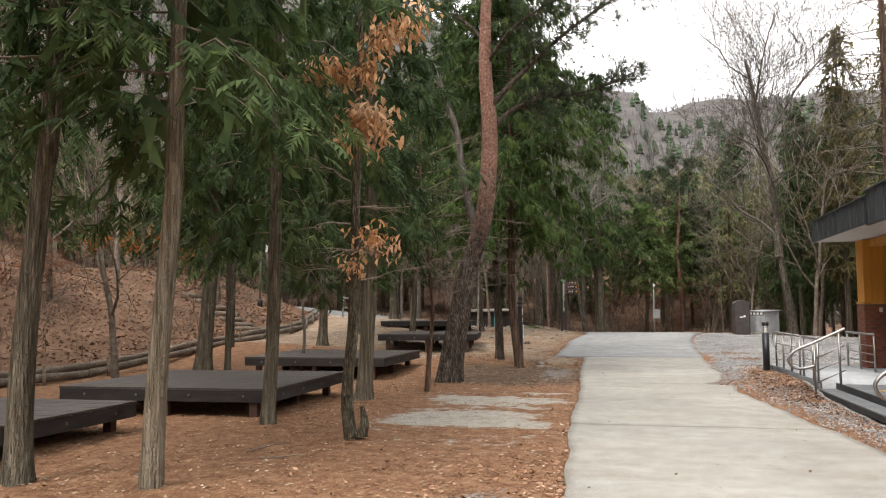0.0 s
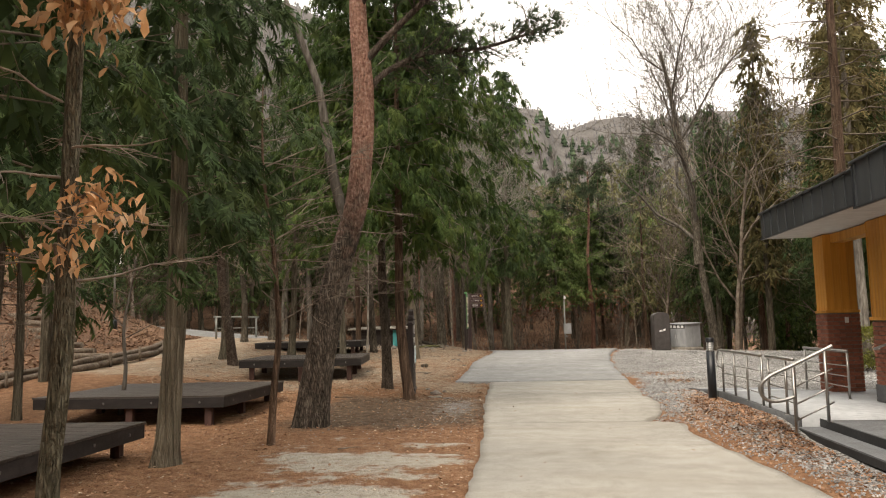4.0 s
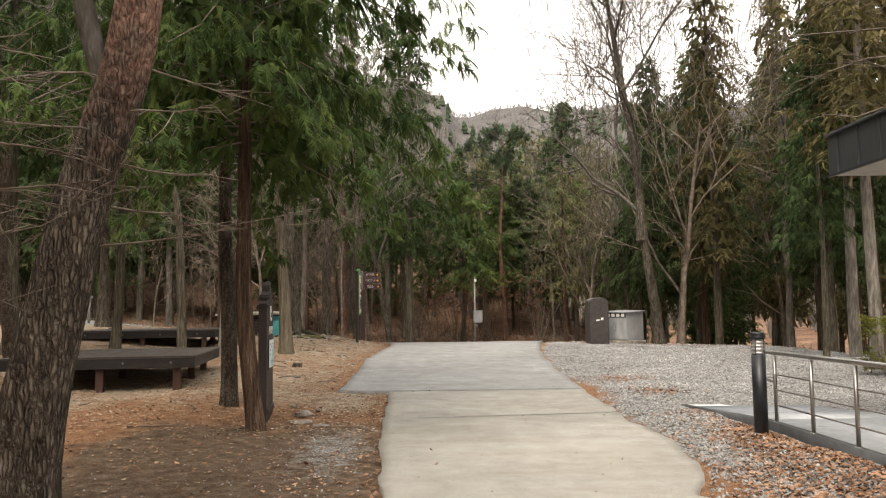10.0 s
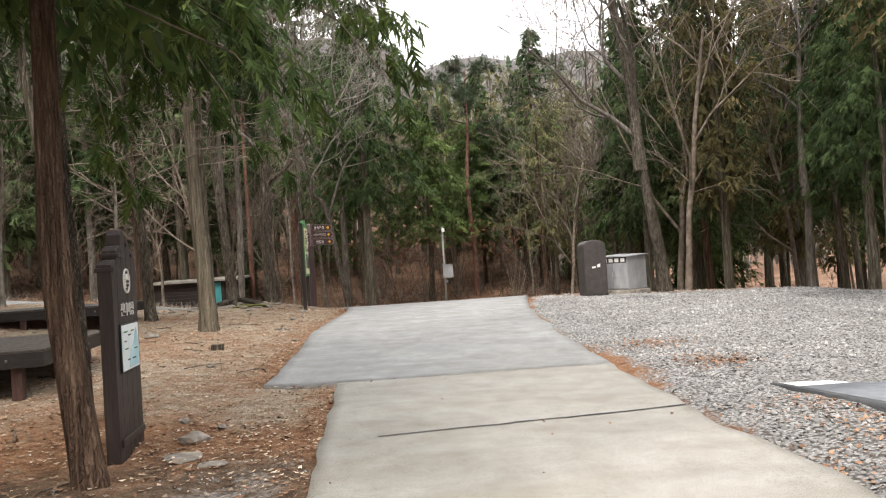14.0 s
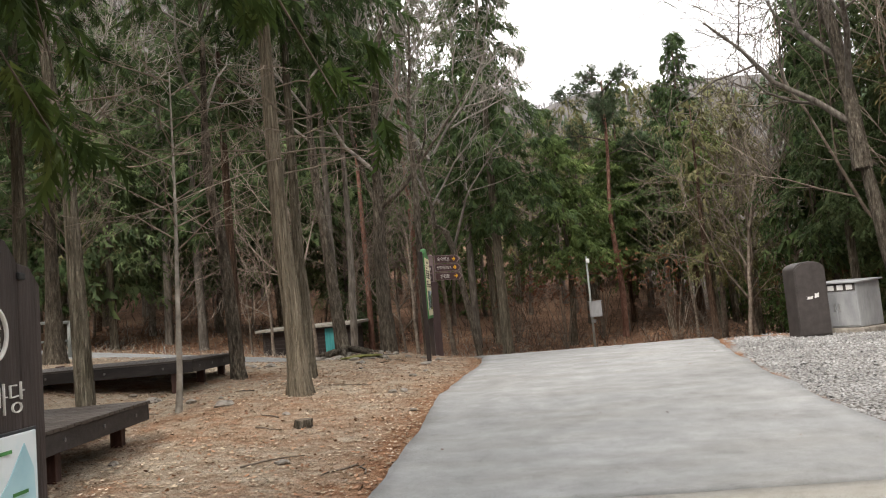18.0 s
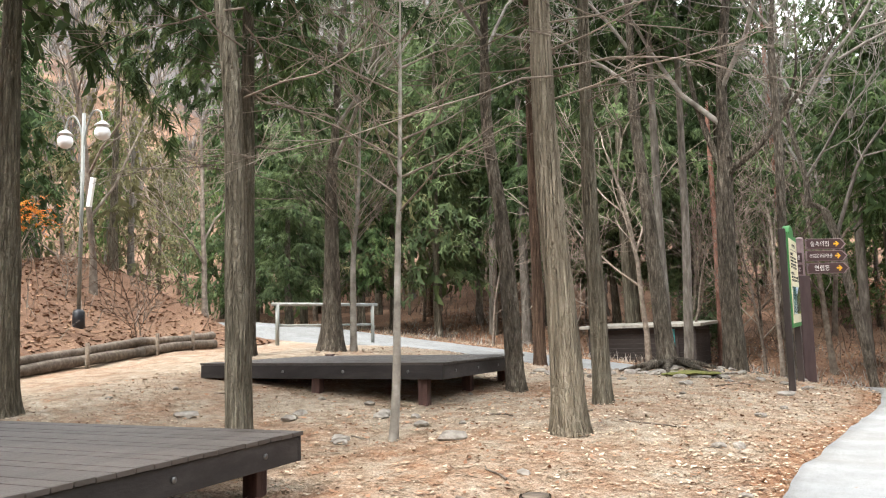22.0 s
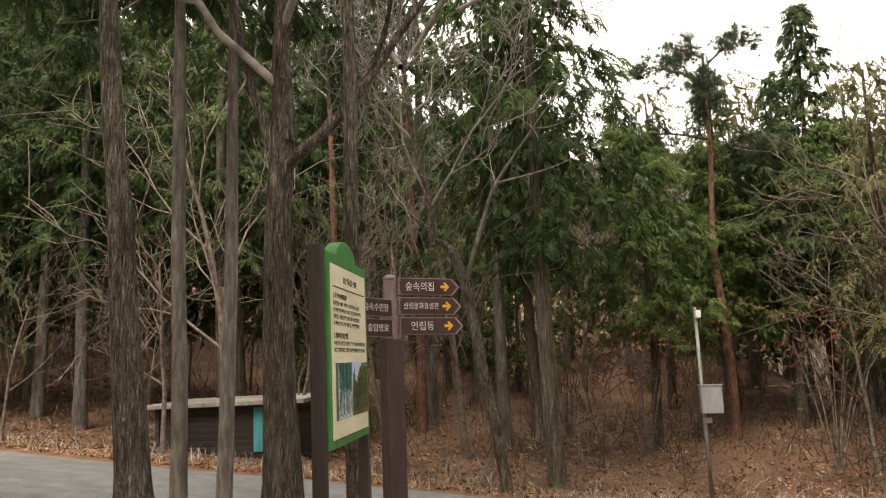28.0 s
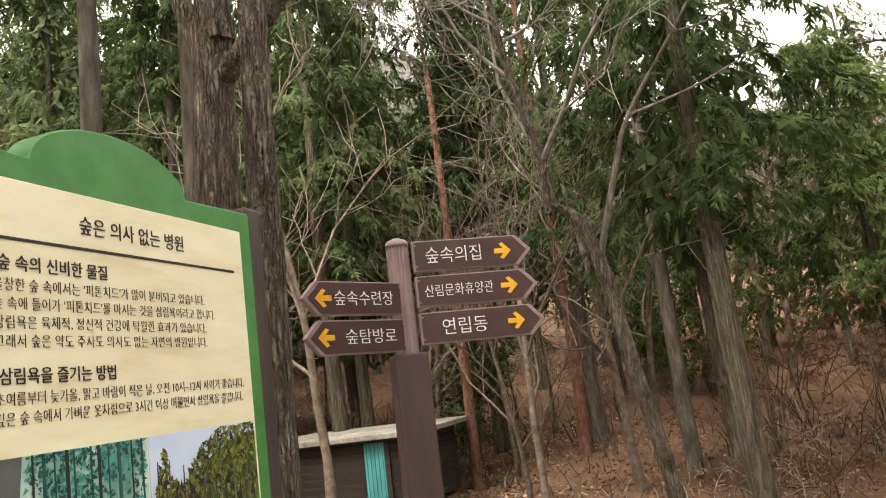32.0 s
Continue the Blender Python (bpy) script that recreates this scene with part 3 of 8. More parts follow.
def box(sx, sy, sz, mat, bevel=0.0, at=(0, 0, 0), name="box"):
    """A box with its base centred on at, its edges bevelled."""
    bm = bmesh.new()
    bmesh.ops.create_cube(bm, size=1)
    for v in bm.verts:
        v.co = Vector((v.co.x * sx + at[0], v.co.y * sy + at[1], (v.co.z + 0.5) * sz + at[2]))
    if bevel:
        bmesh.ops.bevel(bm, geom=bm.edges[:], offset=bevel, segments=2, affect='EDGES', profile=0.6)
    me = bpy.data.meshes.new(name)
    bm.to_mesh(me)
    bm.free()
    me.materials.append(mat)
    return me


def rod(points, r, sides=10, caps=True):
    """A tube along a line of points: vertices, quads, and triangles of its caps. r: one radius or one a point."""
    p = np.asarray(points, float)
    r = np.broadcast_to(np.asarray(r, float), (len(p),))
    d = np.gradient(p, axis=0)
    d /= np.linalg.norm(d, axis=1)[:, None] + 1e-12
    up = np.array((0, 0, 1.0)) if abs(d[0, 2]) < 0.9 else np.array((1.0, 0, 0))
    a = np.linspace(0, 2 * math.pi, sides, endpoint=False)
    v = []
    for i in range(len(p)):
        x = np.cross(up, d[i])
        x /= np.linalg.norm(x) + 1e-12
        y = np.cross(d[i], x)
        up = y if abs(np.dot(y, d[min(i + 1, len(p) - 1)])) < 0.9 else up
        v.append(p[i] + r[i] * (np.cos(a)[:, None] * x + np.sin(a)[:, None] * y))
    k = np.arange(sides)
    k2 = (k + 1) % sides
    q = [np.stack((k + i * sides, k2 + i * sides, k2 + (i + 1) * sides, k + (i + 1) * sides), 1) for i in range(len(p) - 1)]
    t = []
    v = np.concatenate(v)
    if caps:
        v = np.concatenate((v, p[:1], p[-1:]))
        n = len(p) * sides
        t = np.concatenate((np.stack((np.full(sides, n), k2, k), 1), np.stack((np.full(sides, n + 1), k + n - sides, k2 + n - sides), 1)))
    return v, np.concatenate(q), t


def tube_mesh(name, points, r, mat, sides=10):
    return Pile().add(*rod(points, r, sides)).mesh(name, mat, True)


def bend(points, steps=8):
    """A smooth line through a few points."""
    p = [Vector(x) for x in points]
    out = []
    for i in range(len(p) - 1):
        a, b, c, d = p[max(i - 1, 0)], p[i], p[i + 1], p[min(i + 2, len(p) - 1)]
        for k in range(steps):
            t = k / steps
            out.append(0.5 * (2 * b + (c - a) * t + (2 * a - 5 * b + 4 * c - d) * t * t + (3 * b - a - 3 * c + d) * t ** 3))
    return [tuple(x) for x in out] + [tuple(p[-1])]


def hashed(ix, iy, seed):
    h = (ix.astype(np.int64) * 374761393 + iy.astype(np.int64) * 668265263 + seed * 1442695041) & 0xFFFFFFFF
    h = ((h ^ (h >> 13)) * 1274126177) & 0xFFFFFFFF
    return ((h ^ (h >> 16)) & 0xFFFF) / 65535.0


def value_noise(x, y, seed=0):
    x, y = np.asarray(x, float), np.asarray(y, float)
    ix, iy = np.floor(x), np.floor(y)
    fx, fy = x - ix, y - iy
    fx, fy = fx * fx * (3 - 2 * fx), fy * fy * (3 - 2 * fy)
    a, b = hashed(ix, iy, seed), hashed(ix + 1, iy, seed)
    c, d = hashed(ix, iy + 1, seed), hashed(ix + 1, iy + 1, seed)
    return (a + (b - a) * fx) * (1 - fy) + (c + (d - c) * fx) * fy


def fbm(x, y, seed=0, octaves=4):
    s, w = 0.0, 0.5
    x, y = np.asarray(x, float), np.asarray(y, float)
    for k in range(octaves):
        s = s + w * (value_noise(x * 2 ** k, y * 2 ** k, seed + k) - 0.5)
        w *= 0.5
    return s


def step(a, b, v):
    t = np.clip((np.asarray(v, float) - a) / (b - a), 0, 1)
    return t * t * (3 - 2 * t)


# ---- the lie of the land ----
def left_edge(y):
    """The road's left edge: the older slab, then the wider new one."""
    old = np.interp(y, (-12, 0, 6.7, 10, 16.6, 21, 24.4), (-0.1, -0.25, -0.52, -0.72, -0.95, -1.2, -1.25))
    newer = np.interp(y, (24.4, 25.2, 29.5, 33, 35, 38), (-2.15, -2.1, -2.07, -1.68, -1.68, -2.4))
    return np.where(np.asarray(y) < 24.4, old, newer)


def right_edge(y):
    return np.interp(y, (-12, 4, 9.2, 13.6, 15.1, 16.3, 16.58, 17.2, 18.0, 18.8, 24.4, 27, 31.5, 34, 38), (2.9, 2.75, 2.52, 2.07, 1.97, 1.97, 1.45, 1.72, 1.95, 2.06, 2.13, 2.1, 2.4, 2.75, 3.6))


def ground(x, y):
    """Height of the ground."""
    x, y = np.asarray(x, float), np.asarray(y, float)
    base = 0.5 * step(21, 35, y)
    base = base + step(1.5, 4.5, -x) * 0.2 * step(17, 23, y)
    base = base + step(5.5, 11, -x) * (0.33 * step(17, 23, y) + 0.2 * step(28, 34, y))
    base = base + 0.14 * np.exp(-((x + 4.6) ** 2 + (y - 36.3) ** 2) / 3.0)
    base = base - 0.03 * np.clip(x - 4, 0, 14) * step(26, 34, y)
    base = base + 0.1 * step(2.0, 3.0, x) * step(14.2, 15.6, y) * (1 - 0.6 * step(20.5, 22.5, y)) * (1 - step(24, 30, y))
    base = base + 0.06 * step(2.75, 3.1, x) * (1 - step(3.25, 3.45, x)) * step(15.2, 16.2, y) * (1 - step(17.4, 18.7, y))
    cross = 0.3 - 0.11 * np.clip(x + 4, -14, 5.5) - 0.06 * np.clip(x - 5, 0, 20)
    base = base + (cross - base) * step(35.6, 38.6, y)
    base = base - 0.06 * np.clip(y - 40, 0, 5) * step(-30, -14, x)
    back = np.clip(y - 44.5 - 2.5 * np.exp(-((x + 8) / 3.5) ** 2), 0, 45)
    base = base + (0.1 * back + 0.12 * np.clip(back - 10, 0, None)) * (1 - 0.85 * step(5, 13, x)) * step(0, 5, back)
    d = -x - 12.3 - 0.35 * np.clip(y - 29, 0, 6) - 40 * step(37, 39.5, y)
    bank = 2.5 * step(-0.3, 9, d) + 0.42 * np.clip(d - 12, 0, 60)
    base = base + bank
    d2 = np.clip(-x - 36, 0, 60)
    base = base + 0.22 * d2 * step(38, 46, y) * step(0, 12, d2)
    right = np.clip(x - 15, 0, None)
    base = base - 0.9 * step(10, 16, x) * step(24, 32, y) + 0.10 * np.clip(right - 14, 0, 60)
    base = base + 0.1 * np.clip(-y - 20, 0, 60)
    far = np.hypot(x, y - 25)
    ang = np.arctan2(x, y - 25)
    ridge = 108 + 16 * np.sin(ang * 2.3 + 2.6) + 40 * fbm(ang * 5 + 9, far / 160, 5, 4)
    base = base + ridge * step(100, 420, far) + 6 * fbm(x / 26, y / 26, 8, 4) * step(60, 140, far)
    return base


def rough_ground(x, y):
    """The ground with its small unevenness, which leaves the road alone."""
    x, y = np.asarray(x, float), np.asarray(y, float)
    off = np.minimum(step(0.0, 1.2, left_edge(y) - x) + step(0, 1.2, x - right_edge(y)), 1)
    off = np.maximum(off, step(44, 46, y)) * (1 - step(36, 37.5, y) * (1 - step(43, 45, y)))
    return ground(x, y) + off * (0.09 * fbm(x * 0.9, y * 0.9, 2, 3) + 0.05 * fbm(x * 4, y * 4, 3, 3)) - 0.012


def at_ground(x, y):
    return float(ground(x, y))


def axis(lo, a, b, hi, fine, grow):
    mid = list(np.arange(a, b, fine))
    up, s = [mid[-1]], fine
    while up[-1] < hi:
        s *= grow
        up.append(up[-1] + s)
    dn, s = [a], fine
    while dn[-1] > lo:
        s *= grow
        dn.append(dn[-1] - s)
    return np.array(dn[:0:-1] + mid + up[1:])


xs, ys = axis(-900, -14, 9, 900, 0.19, 1.1), axis(-500, -2, 45, 1100, 0.21, 1.1)
gx, gy = np.meshgrid(xs, ys)
gz = rough_ground(gx, gy)
under_road = step(-0.15, 0.1, gx - left_edge(gy)) * step(-0.15, 0.1, right_edge(gy) - gx) * step(-13, -11, gy) * (1 - step(37, 38, gy))
gz = gz - 0.05 * under_road
nx, ny = len(xs), len(ys)
ids = np.arange(nx * ny).reshape(ny, nx)
quads = np.stack((ids[:-1, :-1], ids[:-1, 1:], ids[1:, 1:], ids[1:, :-1]), -1).reshape(-1, 4)
me = mesh_of("ground", np.stack((gx, gy, gz), -1), quads, FLOOR, True)


def zone_of(name, x, y):
    """How much of a zone lies at a place, 0 to 1."""
    wob = 0.9 * fbm(x * 0.7, y * 0.7, 21, 3)
    if name == "gravel":
        lot = step(-0.2, 0.5, x - right_edge(y) + 0.12 + wob * 0.6) * step(15.5, 19.5, y + wob) * (1 - step(33.5, 36.5, y + wob * 2)) * (1 - step(12, 15, x))
        verge = 0.74 * step(-0.1, 0.5, x - right_edge(y) - 0.25) * (1 - step(3.4, 3.7, x)) * (1 - step(17, 20, y))
        left = 0.56 * np.exp(-((x + 1.7 + wob * 0.5) / 0.6) ** 2 - ((y - 19.2) / 2.4) ** 2)
        left = np.maximum(left, 0.66 * np.exp(-((x + 1.15 + wob * 0.4) / 0.55) ** 2 - ((y - 6.0) / 0.9) ** 2))
        return np.clip(np.maximum(np.maximum(lot * 0.95, verge), left) - 0.42 * np.exp(-((x - 3.3) / 0.45) ** 2 - ((y - 23.9) / 0.6) ** 2) - 0.42 * np.exp(-((x - 3.1) / 0.4) ** 2 - ((y - 25.6) / 0.5) ** 2) - 0.5 * np.exp(-((x - 2.35) / 0.3) ** 2 - ((y - 24.4) / 1.8) ** 2), 0, 1)
    if name == "straw":
        return np.clip(step(20.5, 23.5, y + wob * 3) * (1 - step(37, 39, y)) * step(0.4, -0.6, x - left_edge(y)) * step(-14.5, -12.8, x + 0.3 * np.clip(y - 29, 0, 6)) * (0.6 + 0.5 * wob), 0, 1)
    if name == "soil":
        return np.clip(0.95 * np.exp(-((x + 2.6 + wob) / 1.9) ** 4 - ((y - 18.4 + wob * 2) / 2.7) ** 4), 0, 1)
    if name == "worn":
        stripe = 1.1 * fbm(x * 0.4, y * 2.0, 24, 4)
        return np.clip(0.56 * np.exp(-((x + 2.2 + wob) / 1.5) ** 4 - ((y - 11.4 + wob) / 3.5) ** 4) + stripe * (np.abs(y - 11) < 5.5) * step(-6, -4, x), 0, 1)
    if name == "wood":
        return np.clip(np.maximum(step(42.5, 45, y), step(-12.0, -13.2, x + 0.3 * np.clip(y - 29, 0, 6))), 0, 1)
    return np.clip(step(75, 150, np.hypot(x, y - 25)), 0, 1)


for name in ("gravel", "straw", "soil", "worn", "wood", "hill"):
    a = me.attributes.new(name, 'FLOAT', 'POINT')
    a.data.foreach_set("value", np.asarray(zone_of(name, gx, gy), np.float32).ravel())
tagged(new("ground", me), "brown woodland ground of bare earth, pine needles and leaf litter", "ground", kind="structure")


# ---- roads ----
def slab(name, y0, y1, mat, label, left=left_edge, right=right_edge, rag=0.05, lift=0.02, cols=26, step_y=0.14):
    """A cast strip of the road between two joints, with ragged sides and a skirt into the earth."""
    rows = max(int((y1 - y0) / step_y), 2)
    y = np.linspace(y0, y1, rows + 1)
    yy = np.clip(y, y0 + 1e-3, y1 - 1e-3)
    lo = left(yy) + rag * 2 * fbm(y * 1.6, y * 0 + 3, 31, 4)
    hi = right(yy) + rag * 3.2 * fbm(y * 1.3, y * 0 + 7, 32, 4)
    s = np.linspace(0, 1, cols)
    x = lo[:, None] + (hi - lo)[:, None] * s
    yg = np.repeat(y[:, None], cols, 1)
    z = ground(x, yg) + lift + 0.012 * fbm(x * 0.8, yg * 0.8, 40, 3)
    top = np.stack((x, yg, z), -1)
    n = (rows + 1) * cols
    i = np.arange(n).reshape(rows + 1, cols)
    q = np.stack((i[:-1, :-1], i[:-1, 1:], i[1:, 1:], i[1:, :-1]), -1).reshape(-1, 4)
    rim = np.concatenate((i[0], i[1:, -1], i[-1, -2::-1], i[-2:0:-1, 0]))
    low = top.reshape(-1, 3)[rim] - (0, 0, 0.14)
    k = np.arange(len(rim))
    k2 = (k + 1) % len(rim)
    side = np.stack((rim[k2], rim[k], n + k, n + k2), -1)
    ob = new(name, mesh_of(name, np.concatenate((top.reshape(-1, 3), low)), np.concatenate((q, side)), mat, False))
    for p in ob.data.polygons[:len(q)]:
        p.use_smooth = True
    return tagged(ob, label, "road", kind="structure")


for y0, y1 in ((-12, -3.2), (-3.18, 4.4), (4.41, 10.6), (10.61, 16.5), (16.515, 24.36)):
    slab("road", y0, y1, ROAD_BEIGE, "worn beige concrete slab of the narrow forest road", rag=0.06)
slab("road", 24.4, 37.6, ROAD_GREY, "newer grey concrete slab of the forest road", lift=0.028)


def cross_near(x):
    return np.interp(x, (-60, -30, -17, -11, -8, -5.5, -2.5, 2.9, 12, 40), (54, 42, 37.2, 36.6, 37.4, 38.5, 37.4, 37.4, 38.3, 41))


def cross_far(x):
    return np.interp(x, (-60, -30, -17, -11, -8, -2, 2, 12, 40), (59, 48, 43.6, 42.2, 41.8, 41.9, 42.5, 42.8, 45.5))


rows = np.linspace(-36, 40, 380)
cy = cross_near(rows) + 0.15 * fbm(rows * 0.9, rows * 0 + 2, 51, 4)
fy = cross_far(rows) + 0.2 * fbm(rows * 0.9, rows * 0 + 5, 52, 4)
s = np.linspace(0, 1, 14)
yy = cy[:, None] + (fy - cy)[:, None] * s
xx = np.repeat(rows[:, None], 14, 1)
zz = ground(xx, yy) + 0.03
zz[:, 0] -= 0.12
zz[:, -1] -= 0.12
ids = np.arange(xx.size).reshape(xx.shape)
q = np.stack((ids[:-1, :-1], ids[1:, :-1], ids[1:, 1:], ids[:-1, 1:]), -1).reshape(-1, 4)
tagged(new("road", mesh_of("cross_road", np.stack((xx, yy, zz), -1), q, ROAD_CROSS, True)), "grey concrete road crossing at the end of the lane", "road", kind="structure")


# an open crack right across the old slab
cx = np.linspace(-0.72, 2.09, 60)
cy = 21.33 + (cx + 0.72) * 0.117 + 0.05 * fbm(cx * 3, cx * 0, 91, 4)
half = 0.012 + 0.035 * np.abs(fbm(cx * 4, cx * 0 + 3, 92, 3))
cz = ground(cx, cy) + 0.026 + 0.012 * fbm(cx * 0.8, cy * 0.8, 40, 3)
k = np.arange(59)
tagged(new("road_crack", mesh_of("road_crack", np.concatenate((np.stack((cx, cy - half, cz), -1), np.stack((cx, cy + half, cz), -1))), np.stack((k, k + 1, k + 61, k + 60), -1), NOSING)), "dark earth-filled crack across the road slab", "road", kind="structure")

# ---- trees ----
rng = np.random.default_rng(7)


def spray_shape(pairs, width, droop, spread=1.0):
    """A small flat spray that hangs at its tip: slim leaflets in pairs along one stem, like a fern's, and one at its end."""
    v, t = [], []

    def leaflet(p, a, ln, w):
        dx, dy = math.cos(a), math.sin(a)
        k = len(v)
        v.extend([(p - w, 0, -droop * p * p), (p + w, 0, -droop * (p + w) ** 2), (p + dx * ln, dy * ln, -droop * (p + dx * ln) ** 2 - 0.35 * ln * ln - 0.06 * ln)])
        t.append((k, k + 1, k + 2) if a <= 0 else (k + 1, k, k + 2))

    for k in range(pairs):
        p = 0.1 + 0.66 * k / max(pairs - 1, 1)
        for s in (1, -1):
            leaflet(p + 0.04 * s, s * spread * (0.95 - 0.4 * p), 0.46 * (1 - 0.5 * p) * (0.8 + 0.4 * ((k * 7 + s) % 3) / 2), width)
    k = len(v)
    v += [(0.45, -width * 0.5, -droop * 0.2), (0.45, width * 0.5, -droop * 0.2), (1.0, 0, -droop)]
    t.append((k, k + 1, k + 2))
    return np.array(v), np.array(t)


def turn_of(yaw, pitch, roll):
    cy, sy, cp, sp, cr, sr = np.cos(yaw), np.sin(yaw), np.cos(pitch), np.sin(pitch), np.cos(roll), np.sin(roll)
    x = np.stack((cy * cp, sy * cp, sp), -1)
    y0 = np.stack((-sy, cy, 0 * cy), -1)
    z0 = np.cross(x, y0)
    y = y0 * cr[:, None] + z0 * sr[:, None]
    z = np.cross(x, y)
    return np.stack((x, y, z), -1)


def strew(shape, at, turn, size):
    """Many copies of a small shape, as one array of vertices and triangles."""
    v, t = shape
    vv = np.einsum('nij,kj->nki', turn, v) * size[:, None, None] + at[:, None, :]
    tt = t[None] + (np.arange(len(at)) * len(v))[:, None, None]
    return vv.reshape(-1, 3), tt.reshape(-1, 3)


def conifer_crown(name, high, wide, limbs, clumps, per, size, mat, wood, fingers=4, seed=0, taper=0.75, low=0.55, sag=0.3, thick=0.12, hang=0.35, inner=1.0, lift=0.2):
    """The crown of a cypress: limbs that sag, tufts of hanging sprays along them, and coarser sprays close to the stem. Base at z = 0.
    Gives the foliage, the woody frame and the height."""
    r = np.random.default_rng(seed)
    twigs, at, yaw, pitch, core = Pile(), [], [], [], []
    for k in range(limbs):
        u = ((k + r.random()) / limbs) ** 1.05
        ln = wide * ((1 - u) ** taper * (low + (1 - low) * min(1, u * 6)) + 0.07) * (0.55 + 0.7 * r.random())
        a = k * 2.39996 + r.normal() * 0.4
        rise = lift + 0.5 * u + r.normal() * 0.1
        s = np.linspace(0, 1, 6)
        line = np.column_stack((math.cos(a) * ln * s, math.sin(a) * ln * s, u * high + ln * (rise * s - (sag + 0.35) * s * s)))
        line[1:, :2] += r.normal(size=(5, 2)) * 0.04 * ln
        twigs.add(*rod(line[[0, 2, 4, 5]], np.array((0.013, 0.009, 0.005, 0.003)) * (0.5 + ln * 0.4), 3, False)[:2])
        n = max(int(round(clumps * (0.3 + 0.7 * ln / wide))), 2)
        p = np.clip(0.3 + 0.7 * (np.arange(n) + 0.6 * r.random(n) + 0.4) / n, 0, 1)
        root = np.stack([np.interp(p, s, line[:, j]) for j in range(3)], -1)
        way = a + np.where(np.arange(n) % 2, 1, -1) * (1.1 - 0.75 * p) * (0.5 + 0.8 * r.random(n))
        reach = ln * (0.34 - 0.22 * p) * (0.3 + r.random(n))
        spot = root + np.stack((np.cos(way) * reach, np.sin(way) * reach, -0.35 * reach - 0.06 * r.random(n)), -1)
        m = n * per
        f = np.tile((np.arange(per) + 0.5) / per, n)
        at.append(np.repeat(spot, per, 0) + r.normal(size=(m, 3)) * size * (0.3, 0.3, 0.22))
        yaw.append(np.repeat(way, per) + (np.tile(np.arange(per) % 3 - 1, n) * 0.75 + r.normal(size=m) * 0.35))
        pitch.append(0.25 - hang - (0.75 + 0.35 * r.random(m)) * f)
        q = max(int(round(inner * n * 0.75)), 1)
        w = 0.12 + 0.5 * r.random(q)
        core.append(np.column_stack([np.interp(w, s, line[:, j]) for j in range(3)] + [a + r.normal(size=q) * 0.9]))
    at, yaw, pitch, core = np.concatenate(at), np.concatenate(yaw), np.concatenate(pitch), np.concatenate(core)
    n, c = len(at), len(core)
    pile = Pile()
    v, t = strew(spray_shape(fingers, thick, 0.35), at, turn_of(yaw, pitch, r.normal(size=n) * 0.4), size * (0.65 + 0.7 * r.random(n)))
    pile.add(v, (), t)
    v, t = strew(spray_shape(2, 0.2, 0.4), core[:, :3], turn_of(core[:, 3], -0.35 - 0.8 * r.random(c), r.normal(size=c) * 0.5), max(size * 2.0, 0.5) * (0.6 + 0.6 * r.random(c)))
    pile.add(v, (), t)
    return pile.mesh(name, mat), twigs.mesh(name + "_frame", wood, True), high


def trunk_mesh(name, line, r0, r1, mat, sides=14, flare=0.55, ridges=0.10, seed=0, gap=0.14, mats=None):
    """A tapered trunk with root flare and furrowed bark along a line of points (base first)."""
    p = np.array(bend(line, 10))
    seg = np.linalg.norm(np.diff(p, axis=0), axis=1)
    s = np.concatenate(([0], np.cumsum(seg)))
    n = max(int(s[-1] / gap), 4)
    t = np.linspace(0, 1, n + 1) ** 1.25 * s[-1]
    c = np.stack([np.interp(t, s, p[:, j]) for j in range(3)], -1)
    rad = r0 + (r1 - r0) * (t / s[-1]) ** 0.9
    a = np.linspace(0, 2 * math.pi, sides, endpoint=False)
    A, T = np.meshgrid(a, t)
    lobes = 1 + 0.35 * np.cos(5 * A + seed) + 0.25 * np.cos(3 * A + 2.1 * seed)
    near = np.exp(-np.clip(T, 0, None) / (r0 * 1.6))
    furrow = fbm(A / (2 * math.pi) * sides * 0.55 + seed * 3.7, T * 1.1 + seed, 60 + seed, 3) + 0.6 * fbm(A * 1.1, T * 0.5, 70 + seed, 2)
    R = rad[:, None] * (1 + flare * near * lobes + ridges * 2.2 * furrow)
    v = np.stack((c[:, 0, None] + R * np.cos(A), c[:, 1, None] + R * np.sin(A), np.repeat(c[:, 2, None], sides, 1)), -1)
    k = np.arange(sides)
    k2 = (k + 1) % sides
    i = np.arange(n)[:, None] * sides
    q = np.stack((i + k, i + k2, i + sides + k2, i + sides + k), -1).reshape(-1, 4)
    me = mesh_of(name, v, q, mat, True)
    if mats:
        me.materials.append(mats[0])
        mean = v.reshape(-1, 3)[q[:, 0], 2]
        me.polygons.foreach_set("material_index", (mean > mats[1] + 0.9 * fbm(q[:, 0] % sides * 0.8, mean * 2, 5, 2)).astype(np.int32))
    return me


